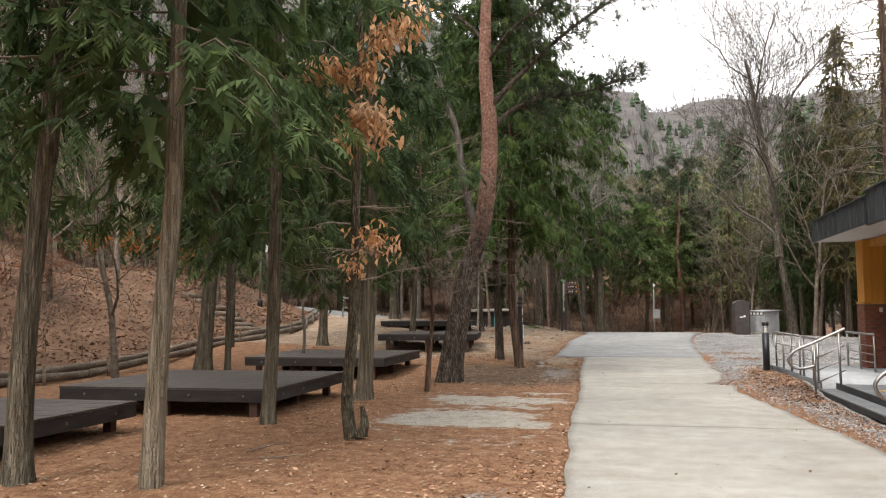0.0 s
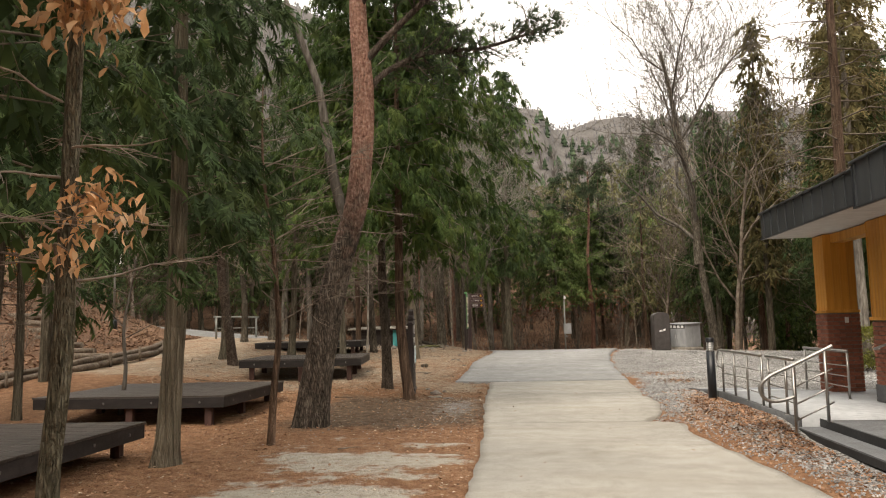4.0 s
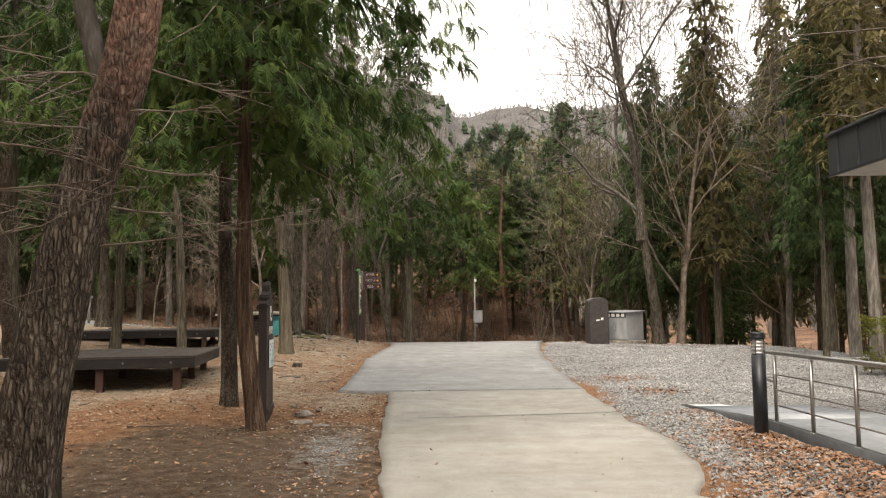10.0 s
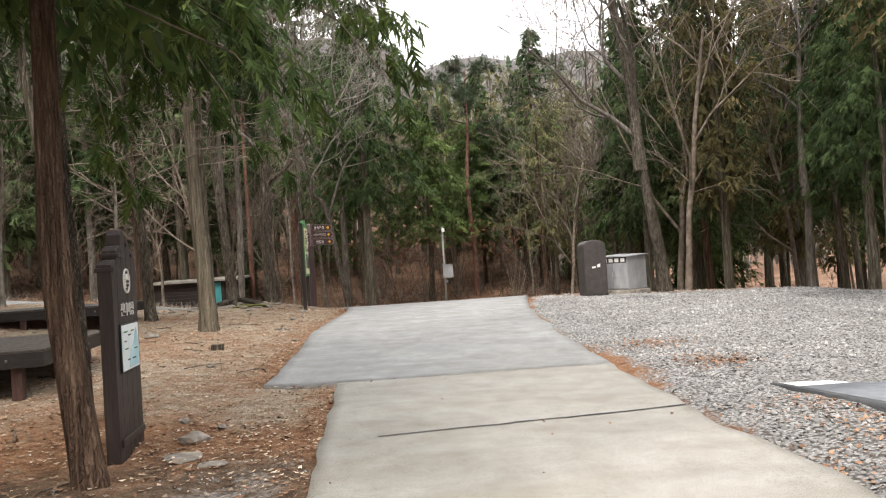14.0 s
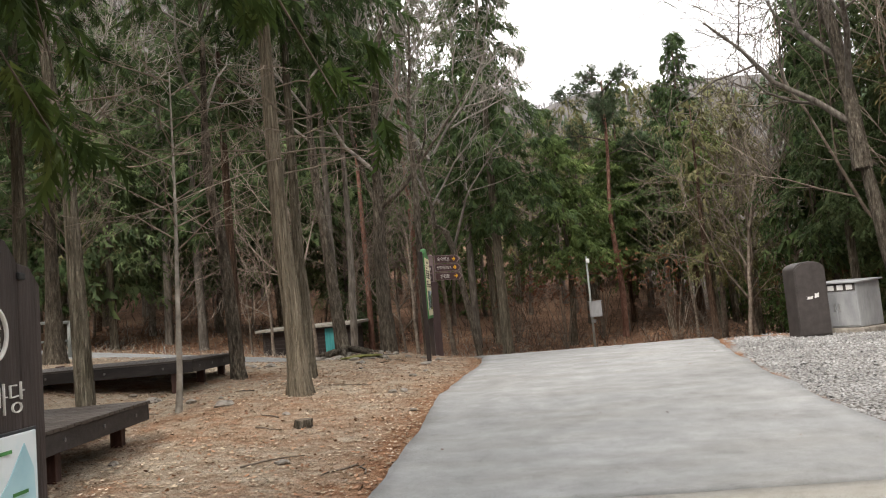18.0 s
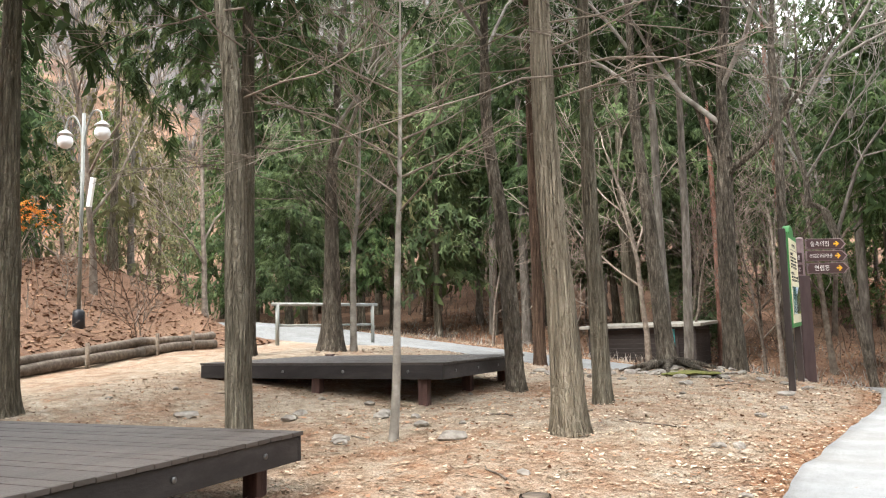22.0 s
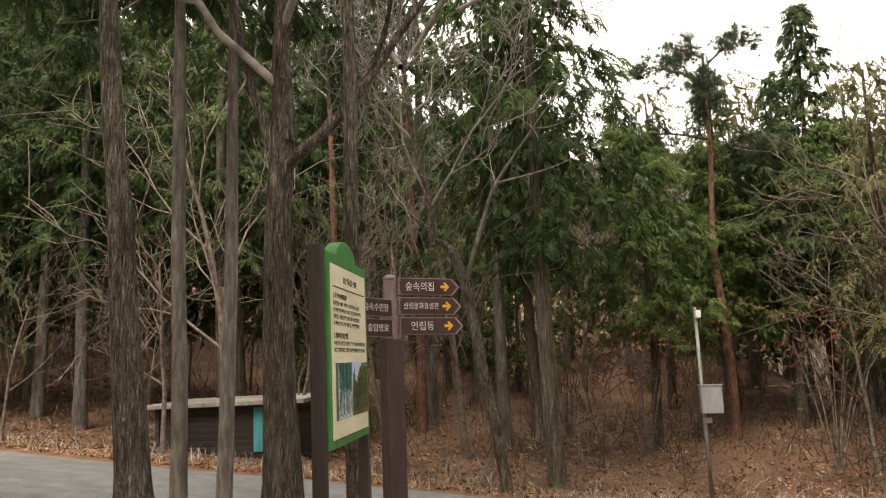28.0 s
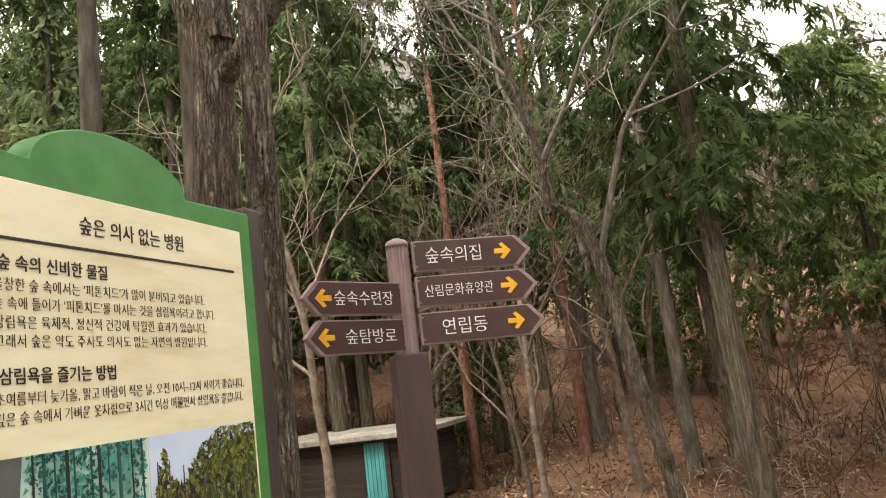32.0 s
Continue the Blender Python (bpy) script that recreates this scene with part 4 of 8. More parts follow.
def bare_tree(name, high, r0, spread, levels, mat, seed, first=0.35, kids=5, sides=6, lean=(0, 0), up=0.25, least=0.004, bark=None):
    """A leafless tree: a trunk, and limbs that fork into twigs. Base at z = 0. Gives the mesh of the trunk and that of its limbs."""
    r = np.random.default_rng(seed)
    stem, pile = Pile(), Pile()

    def grow(p, d, ln, rad, lev):
        k = 6 if lev == 0 else (4 if lev < levels - 1 else 2)
        pts = [np.array(p, float)]
        d = np.array(d, float)
        for j in range(k):
            d = d + r.normal(size=3) * (0.06 if lev == 0 else 0.2) + np.array((0, 0, up * (0.3 if lev else 0.15)))
            d /= np.linalg.norm(d)
            pts.append(pts[-1] + d * ln / k)
        pts = np.array(pts)
        end = 0.45 if lev == 0 else 0.3
        rr = np.maximum(rad * np.linspace(1, end, k + 1), least)
        if lev == 0:
            rr[0] *= 1.3
        v, q, t = rod(pts, rr, (sides, 5, 4, 3, 3, 3)[lev], False)
        (pile if lev else stem).add(v, q)
        if lev + 1 >= levels:
            return
        n = kids + (2 if lev == 0 else 0) + int(r.random() * 2)
        f0 = first if lev == 0 else 0.2
        for j in range(n):
            f = min(f0 + (1 - f0) * (j + r.random()) / n, 0.98)
            i = f * k
            i0 = int(i)
            base = pts[i0] + (pts[min(i0 + 1, k)] - pts[i0]) * (i - i0)
            along = pts[min(i0 + 1, k)] - pts[i0]
            along /= np.linalg.norm(along)
            a = j * 2.4 + r.normal() * 0.5
            side = np.cross(along, (math.cos(a), math.sin(a), 0.15))
            side /= np.linalg.norm(side) + 1e-9
            nd = along * (0.75 if lev else 0.65) + side * spread * (0.7 + 0.5 * r.random())
            nd /= np.linalg.norm(nd)
            grow(base, nd, ln * (0.64 - 0.2 * f * (lev == 0)) * (0.7 + 0.5 * r.random()), np.interp(f, (0, 1), (rad, rad * end)) * (0.55 if lev == 0 else 0.6), lev + 1)

    grow((0, 0, -0.15), (lean[0], lean[1], 1), high * 0.72, r0, 0)
    return stem.mesh(name + "_trunk", bark or mat, True), pile.mesh(name + "_limbs", mat, True)


# shared crowns
CROWN_A = conifer_crown("cypress_crown", 9.0, 2.0, 76, 7, 6, 0.26, LEAF_CYPRESS, BARK_TWIG, 5, 1, thick=0.095)
CROWN_B = conifer_crown("cypress_crown", 8.0, 1.8, 72, 7, 6, 0.26, LEAF_DARK, BARK_TWIG, 5, 2, thick=0.095)
CROWN_C = conifer_crown("cypress_crown", 8.5, 3.0, 150, 9, 8, 0.22, LEAF_BRIGHT, BARK_TWIG, 5, 3, sag=0.34, hang=0.55, low=0.85, taper=0.62, thick=0.095, inner=1.3)
CROWN_D = conifer_crown("cypress_crown", 8.5, 2.1, 72, 7, 6, 0.26, LEAF_CYPRESS, BARK_TWIG, 5, 4, sag=0.4, hang=0.45, thick=0.095)
CROWN_TALL = conifer_crown("tall_conifer_crown", 11.0, 2.3, 92, 6, 5, 0.3, LEAF_FAR_LIT, BARK_TWIG, 4, 5, taper=0.85)
WOOD_EDGE = conifer_crown("wood_edge_crown", 9.5, 2.0, 95, 7, 7, 0.24, LEAF_FAR_LIT, BARK_TWIG, 4, 6, taper=0.7, hang=0.25)
WOOD_DEEP = conifer_crown("wood_edge_crown", 8.5, 1.9, 90, 7, 7, 0.24, LEAF_CYPRESS, BARK_TWIG, 4, 7, taper=0.8, hang=0.3)
YOUNG = conifer_crown("young_evergreen_crown", 5.6, 2.1, 84, 8, 8, 0.22, LEAF_YOUNG, BARK_TWIG, 4, 8, taper=0.5, hang=0.1, lift=0.35)
BLUISH = conifer_crown("bluish_evergreen_crown", 5.5, 2.1, 80, 8, 7, 0.23, LEAF_FAR_LIT, BARK_TWIG, 4, 9, taper=0.45, hang=0.1, lift=0.35)
FAR_A = conifer_crown("far_cypress_crown", 10.0, 2.2, 78, 5, 4, 0.42, LEAF_FAR_LIT, BARK_TWIG, 2, 11, thick=0.14)
FAR_B = conifer_crown("far_cypress_crown", 9.0, 2.0, 74, 5, 4, 0.42, LEAF_CYPRESS, BARK_TWIG, 2, 12, thick=0.14)
FAR_C = conifer_crown("far_cedar_crown", 11.0, 1.6, 100, 5, 4, 0.36, LEAF_RUST, BARK_TWIG, 2, 13, thick=0.12, taper=0.6, lift=0.5, hang=0.1)
FAR_D = conifer_crown("far_evergreen_crown", 6.0, 2.3, 60, 6, 5, 0.34, LEAF_BRIGHT, BARK_TWIG, 3, 14, thick=0.13, taper=0.45, hang=0.1, lift=0.35)
FAR_E = conifer_crown("far_olive_crown", 7.0, 2.1, 55, 5, 4, 0.34, LEAF_OLIVE, BARK_TWIG, 2, 15, thick=0.1, taper=0.5, hang=0.1, lift=0.5, inner=0.4)
FAR_G = conifer_crown("far_green_cypress_crown", 9.5, 2.1, 76, 5, 4, 0.42, LEAF_BRIGHT, BARK_TWIG, 2, 16, thick=0.14, taper=0.65)
BARE = [bare_tree("bare_tree", 11, 0.14, 0.75, 5, BARK_GREY, 20 + k, kids=5, first=(0.25, 0.4, 0.5)[k], least=0.008) for k in range(3)]
BARE_WIDE = bare_tree("spreading_top", 12, 0.15, 0.8, 5, BARK_GREY, 27, kids=6, first=0.06, up=0.5, least=0.008, bark=BARK_OAK)
BARE_FAR = [bare_tree("far_bare_tree", 9.5, 0.10, 0.62, 4, BARK_TWIG, 30 + k, kids=4, first=0.28, sides=5, least=0.011) for k in range(4)]


def conifer(x, y, r, line=None, crown=CROWN_A, base=3.2, scale=1.0, turn=0.0, bark=BARK_CYPRESS, label="", sides=14, name="cypress_tree", high=None, flare=0.55, ridges=0.10, seed=0, group=""):
    """A cypress with a bare lower trunk. line: how the trunk bends, as (x, y, z) from its foot."""
    top = base + scale * 8.2
    line = line or [(0, 0, -0.2), (0.03, 0, 1.5), (0.05, 0.03, 4), (0.05, 0.05, top)]
    t = thing(name, pose(x, y, at_ground(x, y)), label or "tall cypress with brown bark and dark green drooping sprays", "tree", group)
    part("trunk", trunk_mesh("trunk", line, r, 0.02, bark, sides, flare, ridges, seed), t)
    at = np.array(bend(line, 10))
    i = np.argmin(abs(at[:, 2] - base))
    m = pose(at[i, 0], at[i, 1], base, 0, 0, turn) @ Matrix.Scale(scale, 4)
    c = part("crown", crown[0], t, m=m)
    tagged(part("woody_frame", crown[1], c), kind="stuff")
    return t

# the trees that stand along the lane
conifer(-5.43, 6.2, 0.125, [(0, 0, -0.2), (0.02, 0, 1.0), (0.14, 0.0, 2.6), (0.25, 0, 3.9), (0.3, 0.1, 11)], CROWN_D, 3.5, 1.0, 20, label="rough dark-barked cypress beside the timber platforms", seed=1)
conifer(-4.1, 6.25, 0.105, [(0, 0, -0.2), (0.06, 0, 1.2), (0.16, 0, 2.6), (0.18, 0, 4), (0.2, 0.05, 11.5)], CROWN_A, 3.3, 1.05, 140, BARK_PALE, "pale streaky-barked cypress with drooping green sprays", seed=2, flare=0.3)
conifer(-10.1, 17.4, 0.2, [(0, 0, -0.2), (0.15, 0, 1.5), (0.28, 0, 4), (0.3, 0, 12)], CROWN_B, 3.4, 1.05, 60, label="dark-trunked cypress behind the platforms", seed=3, flare=0.9)
conifer(-9.6, 17.75, 0.085, [(0, 0, -0.2), (0.03, 0, 1.5), (0.0, 0, 4), (0, 0, 11)], CROWN_D, 3.6, 0.95, 200, label="dark-trunked cypress growing beside its twin", seed=4, flare=0.8)
conifer(-4.8, 9.98, 0.105, [(0, 0, -0.2), (0.08, 0, 1.2), (0.1, 0, 3), (0.1, 0.03, 10.5)], CROWN_A, 2.5, 0.95, 75, label="slender cypress hung with dark green sprays", seed=5, flare=0.7)
conifer(-4.5, 13.13, 0.14, [(0, 0, -0.2), (0.09, 0, 1.3), (0.14, 0, 3), (0.14, 0.03, 11)], CROWN_B, 2.9, 1.0, 10, BARK_PALE, "straight grey-brown cypress with flared roots", seed=6, flare=0.8)
conifer(-9.2, 23.0, 0.15, None, CROWN_B, 4.2, 1.0, 250, label="dark cypress near the log edging", seed=7, flare=0.8)
conifer(-3.54, 22.3, 0.128, [(0, 0, -0.2), (-0.04, 0, 1.3), (-0.1, 0, 3), (-0.12, 0.03, 10)], CROWN_D, 5.2, 0.85, 300, BARK_BLOCK, "rough dark-barked cypress beside the brown sign", seed=8, flare=0.4, ridges=0.15, sides=20)
conifer(-2.70, 20.35, 0.12, [(0, 0, -0.2), (-0.12, 0, 0.8), (-0.2, 0, 1.8), (-0.2, 0.02, 3.5), (-0.18, 0.02, 10)], CROWN_C, 3.5, 0.98, 330, BARK_RED, "reddish-barked cypress with bright green drooping sprays", seed=9, flare=0.35, ridges=0.14)
conifer(-4.01, 29.66, 0.16, [(0, 0, -0.2), (-0.06, 0, 1.3), (-0.16, 0, 3.4), (-0.22, 0.03, 11)], CROWN_A, 5.8, 0.95, 15, BARK_PALE, "stout pale-barked cypress with splayed roots", seed=10, flare=0.7)
conifer(-4.4, 31.6, 0.115, [(0, 0, -0.2), (-0.02, 0, 1.3), (-0.05, 0, 3), (0, 0.03, 10)], CROWN_B, 5.8, 0.85, 95, label="slim dark cypress beside a stouter one", seed=11, flare=0.5)
conifer(-5.80, 27.33, 0.108, [(0, 0, -0.2), (-0.05, 0, 1.3), (-0.12, 0, 3), (-0.35, 0, 5), (-0.4, 0.03, 10)], CROWN_A, 5.6, 0.8, 170, label="dark cypress behind a timber platform", seed=12)
conifer(-8.14, 29.6, 0.12, [(0, 0, -0.2), (0.08, 0, 1.0), (0.12, 0, 3), (0.14, 0, 10)], CROWN_D, 4.3, 0.85, 215, label="slim cypress with a swept foot", seed=13, flare=0.8)
conifer(-10.8, 32.4, 0.13, [(0, 0, -0.2), (0.02, 0, 1.3), (-0.1, 0, 2.6), (-0.3, 0, 4.5), (-0.35, 0, 10)], CROWN_B, 4.6, 0.9, 260, BARK_OAK, "dark mossy-footed tree by the upper road", seed=14, flare=0.6)
conifer(-9.6, 27.62, 0.165, [(0, 0, -0.2), (0.02, 0, 1.3), (-0.05, 0, 3.4), (-0.2, 0.03, 11)], CROWN_D, 4.4, 1.05, 30, label="tall cypress with a broad flared foot", seed=15, flare=0.9)
conifer(-7.45, 36.7, 0.12, [(0, 0, -0.2), (0, 0, 1.3), (-0.03, 0, 4), (-0.05, 0.03, 15)], CROWN_B, 6.0, 1.15, 300, BARK_RED, "tall straight reddish-trunked cypress by the cross road", seed=16, flare=0.6)
conifer(-5.18, 37.3, 0.095, [(0, 0, -0.2), (0, 0, 1.3), (-0.05, 0, 4), (-0.1, 0.03, 14)], CROWN_A, 6.4, 1.0, 20, BARK_GREY, "straight grey-trunked cypress behind the notice board", seed=17, flare=0.4)
conifer(-5.0, 38.0, 0.095, [(0, 0, -0.2), (0.05, 0, 1.3), (0.1, 0, 4), (0.1, 0.03, 13)], CROWN_B, 6.2, 0.9, 80, BARK_GREY, "slim grey-brown cypress near the shed", seed=18, flare=0.5)


# the red pine that leans over the platforms
pine = thing("red_pine_tree", pose(-3.77, 16.62, at_ground(-3.77, 16.62)), "leaning red pine, grey furrowed below and salmon-red above", "tree")
PINE_LINE = [(0, 0, -0.25), (0.14, 0, 0.8), (0.47, 0, 2.4), (0.84, 0, 3.7), (0.95, 0.05, 5.3), (0.86, 0.1, 7.0), (0.95, 0.1, 9.5), (1.0, 0.2, 12)]
part("trunk", trunk_mesh("trunk", PINE_LINE, 0.27, 0.06, BARK_RED_PINE, 22, 0.35, 0.08, 3, 0.1), pine)


def limb(points, r0, r1, mat, parent, name="limb"):
    p = bend(points, 6)
    return part(name, tube_mesh(name, p, np.linspace(r0, r1, len(p)), mat, 8), parent)


limb([(0.7, 0, 3.15), (0.5, -0.05, 3.8), (0.35, -0.1, 4.7), (0.2, -0.1, 5.6), (-0.3, -0.2, 7)], 0.10, 0.05, BARK_GREY, pine, "stem")
TUFT_V, TUFT_T = [], []
for k in range(16):
    a, b = k * 2.4, 0.2 + 1.1 * ((k * 11) % 16) / 16
    d = np.array((math.cos(a) * math.sin(b), math.sin(a) * math.sin(b), math.cos(b)))
    o = np.cross(d, (0.3, 0.5, 0.8)) * 0.06
    TUFT_T.append((3 * k, 3 * k + 1, 3 * k + 2))
    TUFT_V += [-o * 0.6, o * 0.6, d]
TUFT = (np.array(TUFT_V), np.array(TUFT_T))


def pine_limb(points, r0, parent, tufts, spread, size, seed):
    """A pine limb with side twigs and tufts of needles along its outer part."""
    r = np.random.default_rng(seed)
    p = np.array(bend(points, 8))
    wood = Pile().add(*rod(p, np.linspace(r0, 0.012, len(p)), 6))
    at, dirs = [], []
    for k in range(tufts // 5):
        i = int(len(p) * (0.3 + 0.68 * r.random()))
        d = p[min(i + 1, len(p) - 1)] - p[max(i - 1, 0)]
        d = d / np.linalg.norm(d) + r.normal(size=3) * 0.8 + (0, 0, 0.15)
        d /= np.linalg.norm(d)
        ln = spread * (0.4 + 0.7 * r.random())
        e = p[i] + d * ln
        mid = p[i] + d * ln * 0.5 + r.normal(size=3) * 0.08
        wood.add(*rod([p[i], mid, e], (0.016, 0.01, 0.005), 3, False)[:2])
        for j in range(5):
            at.append(e + (mid - e) * r.random() * 0.7 + r.normal(size=3) * 0.09)
            dirs.append(d + r.normal(size=3) * 0.35 + (0, 0, 0.3))
    at, dirs = np.array(at), np.array(dirs)
    dirs /= np.linalg.norm(dirs, axis=1)[:, None]
    yaw, pitch = np.arctan2(dirs[:, 1], dirs[:, 0]), np.arcsin(np.clip(dirs[:, 2], -1, 1))
    tm = turn_of(yaw, pitch, r.normal(size=len(at)))
    tm = tm[:, :, [2, 1, 0]]
    v, t = strew(TUFT, at, tm, size * (0.7 + 0.6 * r.random(len(at))))
    ob = part("limb", wood.mesh("limb", BARK_PINE_LOW, True), parent)
    part("needles", mesh_of("needles", v, t, NEEDLES), ob)


pine_limb([(0.95, 0.05, 5.35), (1.3, 0.2, 5.8), (2.0, 0.5, 6.2), (3.0, 0.8, 6.35), (3.9, 1.0, 6.7)], 0.07, pine, 420, 0.75, 0.17, 1)
pine_limb([(0.92, 0.05, 5.9), (1.6, 0.1, 6.6), (2.6, 0.2, 7.5), (3.7, 0.2, 8.2), (4.6, 0.2, 8.7)], 0.07, pine, 560, 0.8, 0.17, 2)
pine_limb([(0.88, 0.1, 6.9), (1.5, -0.3, 7.5), (2.4, -0.6, 7.9), (3.2, -0.8, 8.0)], 0.05, pine, 300, 0.7, 0.17, 3)
pine_limb([(0.9, 0.1, 7.4), (0.2, 0.6, 8.2), (-0.8, 1.0, 8.8), (-1.6, 1.2, 9.1)], 0.05, pine, 260, 0.7, 0.17, 4)
pine_limb([(0.95, 0.1, 8.6), (1.5, 0.8, 9.2), (2.6, 1.5, 9.8), (3.4, 2.0, 10.2)], 0.05, pine, 320, 0.8, 0.17, 5)
pine_limb([(0.98, 0.1, 9.6), (0.6, -0.6, 10.4), (0, -1.4, 11), (-0.6, -2, 11.4)], 0.045, pine, 300, 0.8, 0.17, 6)
pine_limb([(1.0, 0.2, 10.6), (1.4, 0.2, 11.5), (1.6, 0.2, 12.6)], 0.045, pine, 320, 0.8, 0.17, 7)

# the young oak with brown leaves
OAK_LEAF = (np.array([(0, 0, 0), (0.3, 0.17, 0.06), (0.3, -0.13, 0.1), (0.46, 0, 0.0), (0.72, 0.22, 0.0), (0.74, -0.2, 0.05), (1.05, 0.05, -0.3)]),
            np.array([(0, 3, 1), (0, 2, 3), (1, 3, 4), (2, 5, 3), (3, 6, 4), (3, 5, 6)]))


def leaf_bunch(parent, twig, count, spread, size, mat, seed, shape=OAK_LEAF, name="foliage"):
    """A bunch of hanging leaves along a twig."""
    r = np.random.default_rng(seed)
    p = np.array(bend(twig, 6))
    ob = part("twig", tube_mesh("twig", p, np.linspace(0.014, 0.004, len(p)), BARK_TWIG, 5), parent)
    i = (len(p) * (0.25 + 0.75 * r.random(count))).astype(int).clip(0, len(p) - 1)
    at = p[i] + r.normal(size=(count, 3)) * spread
    v, t = strew(shape, at, turn_of(r.random(count) * 6.28, -0.2 - 1.1 * r.random(count), r.normal(size=count) * 0.7), size * (0.65 + 0.7 * r.random(count)))
    part(name, mesh_of(name, v, t, mat), ob)


oak = thing("oak_tree", pose(-3.2, 8.98, at_ground(-3.2, 8.98)), "young oak with mossy foot and withered orange-brown leaves", "tree")
part("trunk", trunk_mesh("trunk", [(0, 0, -0.2), (-0.08, 0, 0.5), (0.0, 0, 1.4), (0.02, 0, 2.6), (0.06, 0, 4.0), (0.1, 0, 6)], 0.085, 0.02, BARK_MOSSY, 14, 0.55, 0.12, 5), oak)
knob = part("burl", trunk_mesh("burl", [(0.10, -0.03, 0.03), (0.16, -0.05, 0.2), (0.12, -0.03, 0.38)], 0.075, 0.03, BARK_MOSSY, 10, 0.2, 0.15, 6, 0.06), oak)
for seed, count, spread, size, twig in ((1, 230, 0.12, 0.14, [(0.04, 0, 3.5), (0.1, -0.15, 3.75), (0.28, -0.25, 3.8), (0.42, -0.3, 3.62)]),
                                      (2, 110, 0.07, 0.14, [(0.05, 0, 4.1), (-0.1, -0.2, 4.42), (-0.32, -0.3, 4.46), (-0.52, -0.3, 4.36)]),
                                      (3, 50, 0.07, 0.14, [(0.05, 0, 4.2), (0.15, -0.1, 4.42), (0.28, -0.2, 4.36)]),
                                      (4, 130, 0.1, 0.14, [(0.07, 0, 4.5), (0.3, -0.15, 4.78), (0.6, -0.25, 4.8), (0.9, -0.3, 5.0)]),
                                      (5, 75, 0.09, 0.11, [(0.0, 0, 2.0), (0.15, -0.1, 2.35), (0.3, -0.2, 2.42), (0.48, -0.25, 2.28)]),
                                      (6, 30, 0.08, 0.1, [(0.0, 0, 1.9), (0.02, -0.15, 2.1), (0.15, -0.2, 2.05)])):
    leaf_bunch(oak, twig, int(count * 1.7), spread * 1.1, size * 0.74, LEAF_DRY, seed)

def dead_branches(tree, line, z0, z1, count, ln, seed, rise=0.05, mat=BARK_TWIG):
    """Thin leafless side branches with forking twigs on a trunk's lower part."""
    r = np.random.default_rng(seed)
    p = np.array(bend(line, 10))
    wood = Pile()
    for k in range(count):
        z = z0 + (z1 - z0) * (k + r.random()) / count
        c = np.array([np.interp(z, p[:, 2], p[:, j]) for j in range(3)])
        a, reach = k * 2.4 + r.normal() * 0.5, ln * (0.45 + 0.7 * r.random())
        d = np.array((math.cos(a), math.sin(a), rise + 0.12 * r.normal()))
        pts = [c]
        for j in range(5):
            pts.append(pts[-1] + d * reach / 5)
            d = d + r.normal(size=3) * 0.14
        pts = np.array(pts)
        wood.add(*rod(pts, np.linspace(0.011, 0.003, 6), 4, False)[:2])
        for j in range(9):
            i = r.integers(1, 5)
            o = pts[i] + (pts[i + 1] - pts[i]) * r.random()
            e = d * 0.7 + np.cross(d, (0, 0, 1)) * r.choice((-1, 1)) * (0.5 + 0.5 * r.random()) + r.normal(size=3) * 0.25
            q = o + e * reach * 0.22 * (0.6 + 0.8 * r.random())
            wood.add(*rod([o, (o + q) / 2 + r.normal(size=3) * 0.02, q], (0.005, 0.0035, 0.002), 3, False)[:2])
            g = (o + q) / 2
            wood.add(*rod([g, g + (e + r.normal(size=3) * 0.5) * reach * 0.1], (0.003, 0.0018), 3, False)[:2])
    tagged(part("woody_frame", wood.mesh("woody_frame", mat, True), tree), kind="stuff")


# saplings
def sapling(x, y, r, line, label, seed, twigs=5, bark=BARK_GREY, low=0.4, rise=0.45, reach=1.0):
    t = thing("sapling", pose(x, y, at_ground(x, y)), label, "tree")
    part("trunk", trunk_mesh("trunk", line, r, 0.008, bark, 9, 0.25, 0.06, seed, 0.2), t)
    rr = np.random.default_rng(seed)
    p = np.array(bend(line, 8))
    wood = Pile()
    for k in range(twigs):
        i = int(len(p) * (low + (0.95 - low) * (k + rr.random()) / twigs))
        i = min(i, len(p) - 1)
        a = k * 2.4 + rr.normal() * 0.4
        ln = (0.7 + 0.9 * rr.random()) * reach
        d = np.array((math.cos(a), math.sin(a), rise))
        e = p[i] + d * ln
        m = p[i] + d * ln * 0.5 + rr.normal(size=3) * 0.06
        wood.add(*rod([p[i], m, e], (0.012, 0.008, 0.003), 4, False)[:2])
        for j in range(7):
            o = p[i] + (e - p[i]) * (0.25 + 0.75 * rr.random())
            q = o + (d * 0.5 + rr.normal(size=3) * 0.35) * ln * 0.5
            wood.add(*rod([o, (o + q) / 2 + rr.normal(size=3) * 0.03, q], (0.006, 0.004, 0.002), 3, False)[:2])
            for _ in range(2):
                g = o + (q - o) * (0.3 + 0.6 * rr.random())
                wood.add(*rod([g, g + (d * 0.4 + rr.normal(size=3) * 0.45) * ln * 0.22], (0.0035, 0.0018), 3, False)[:2])
    tagged(part("woody_frame", wood.mesh("woody_frame", BARK_TWIG, True), t), kind="stuff")
    return t


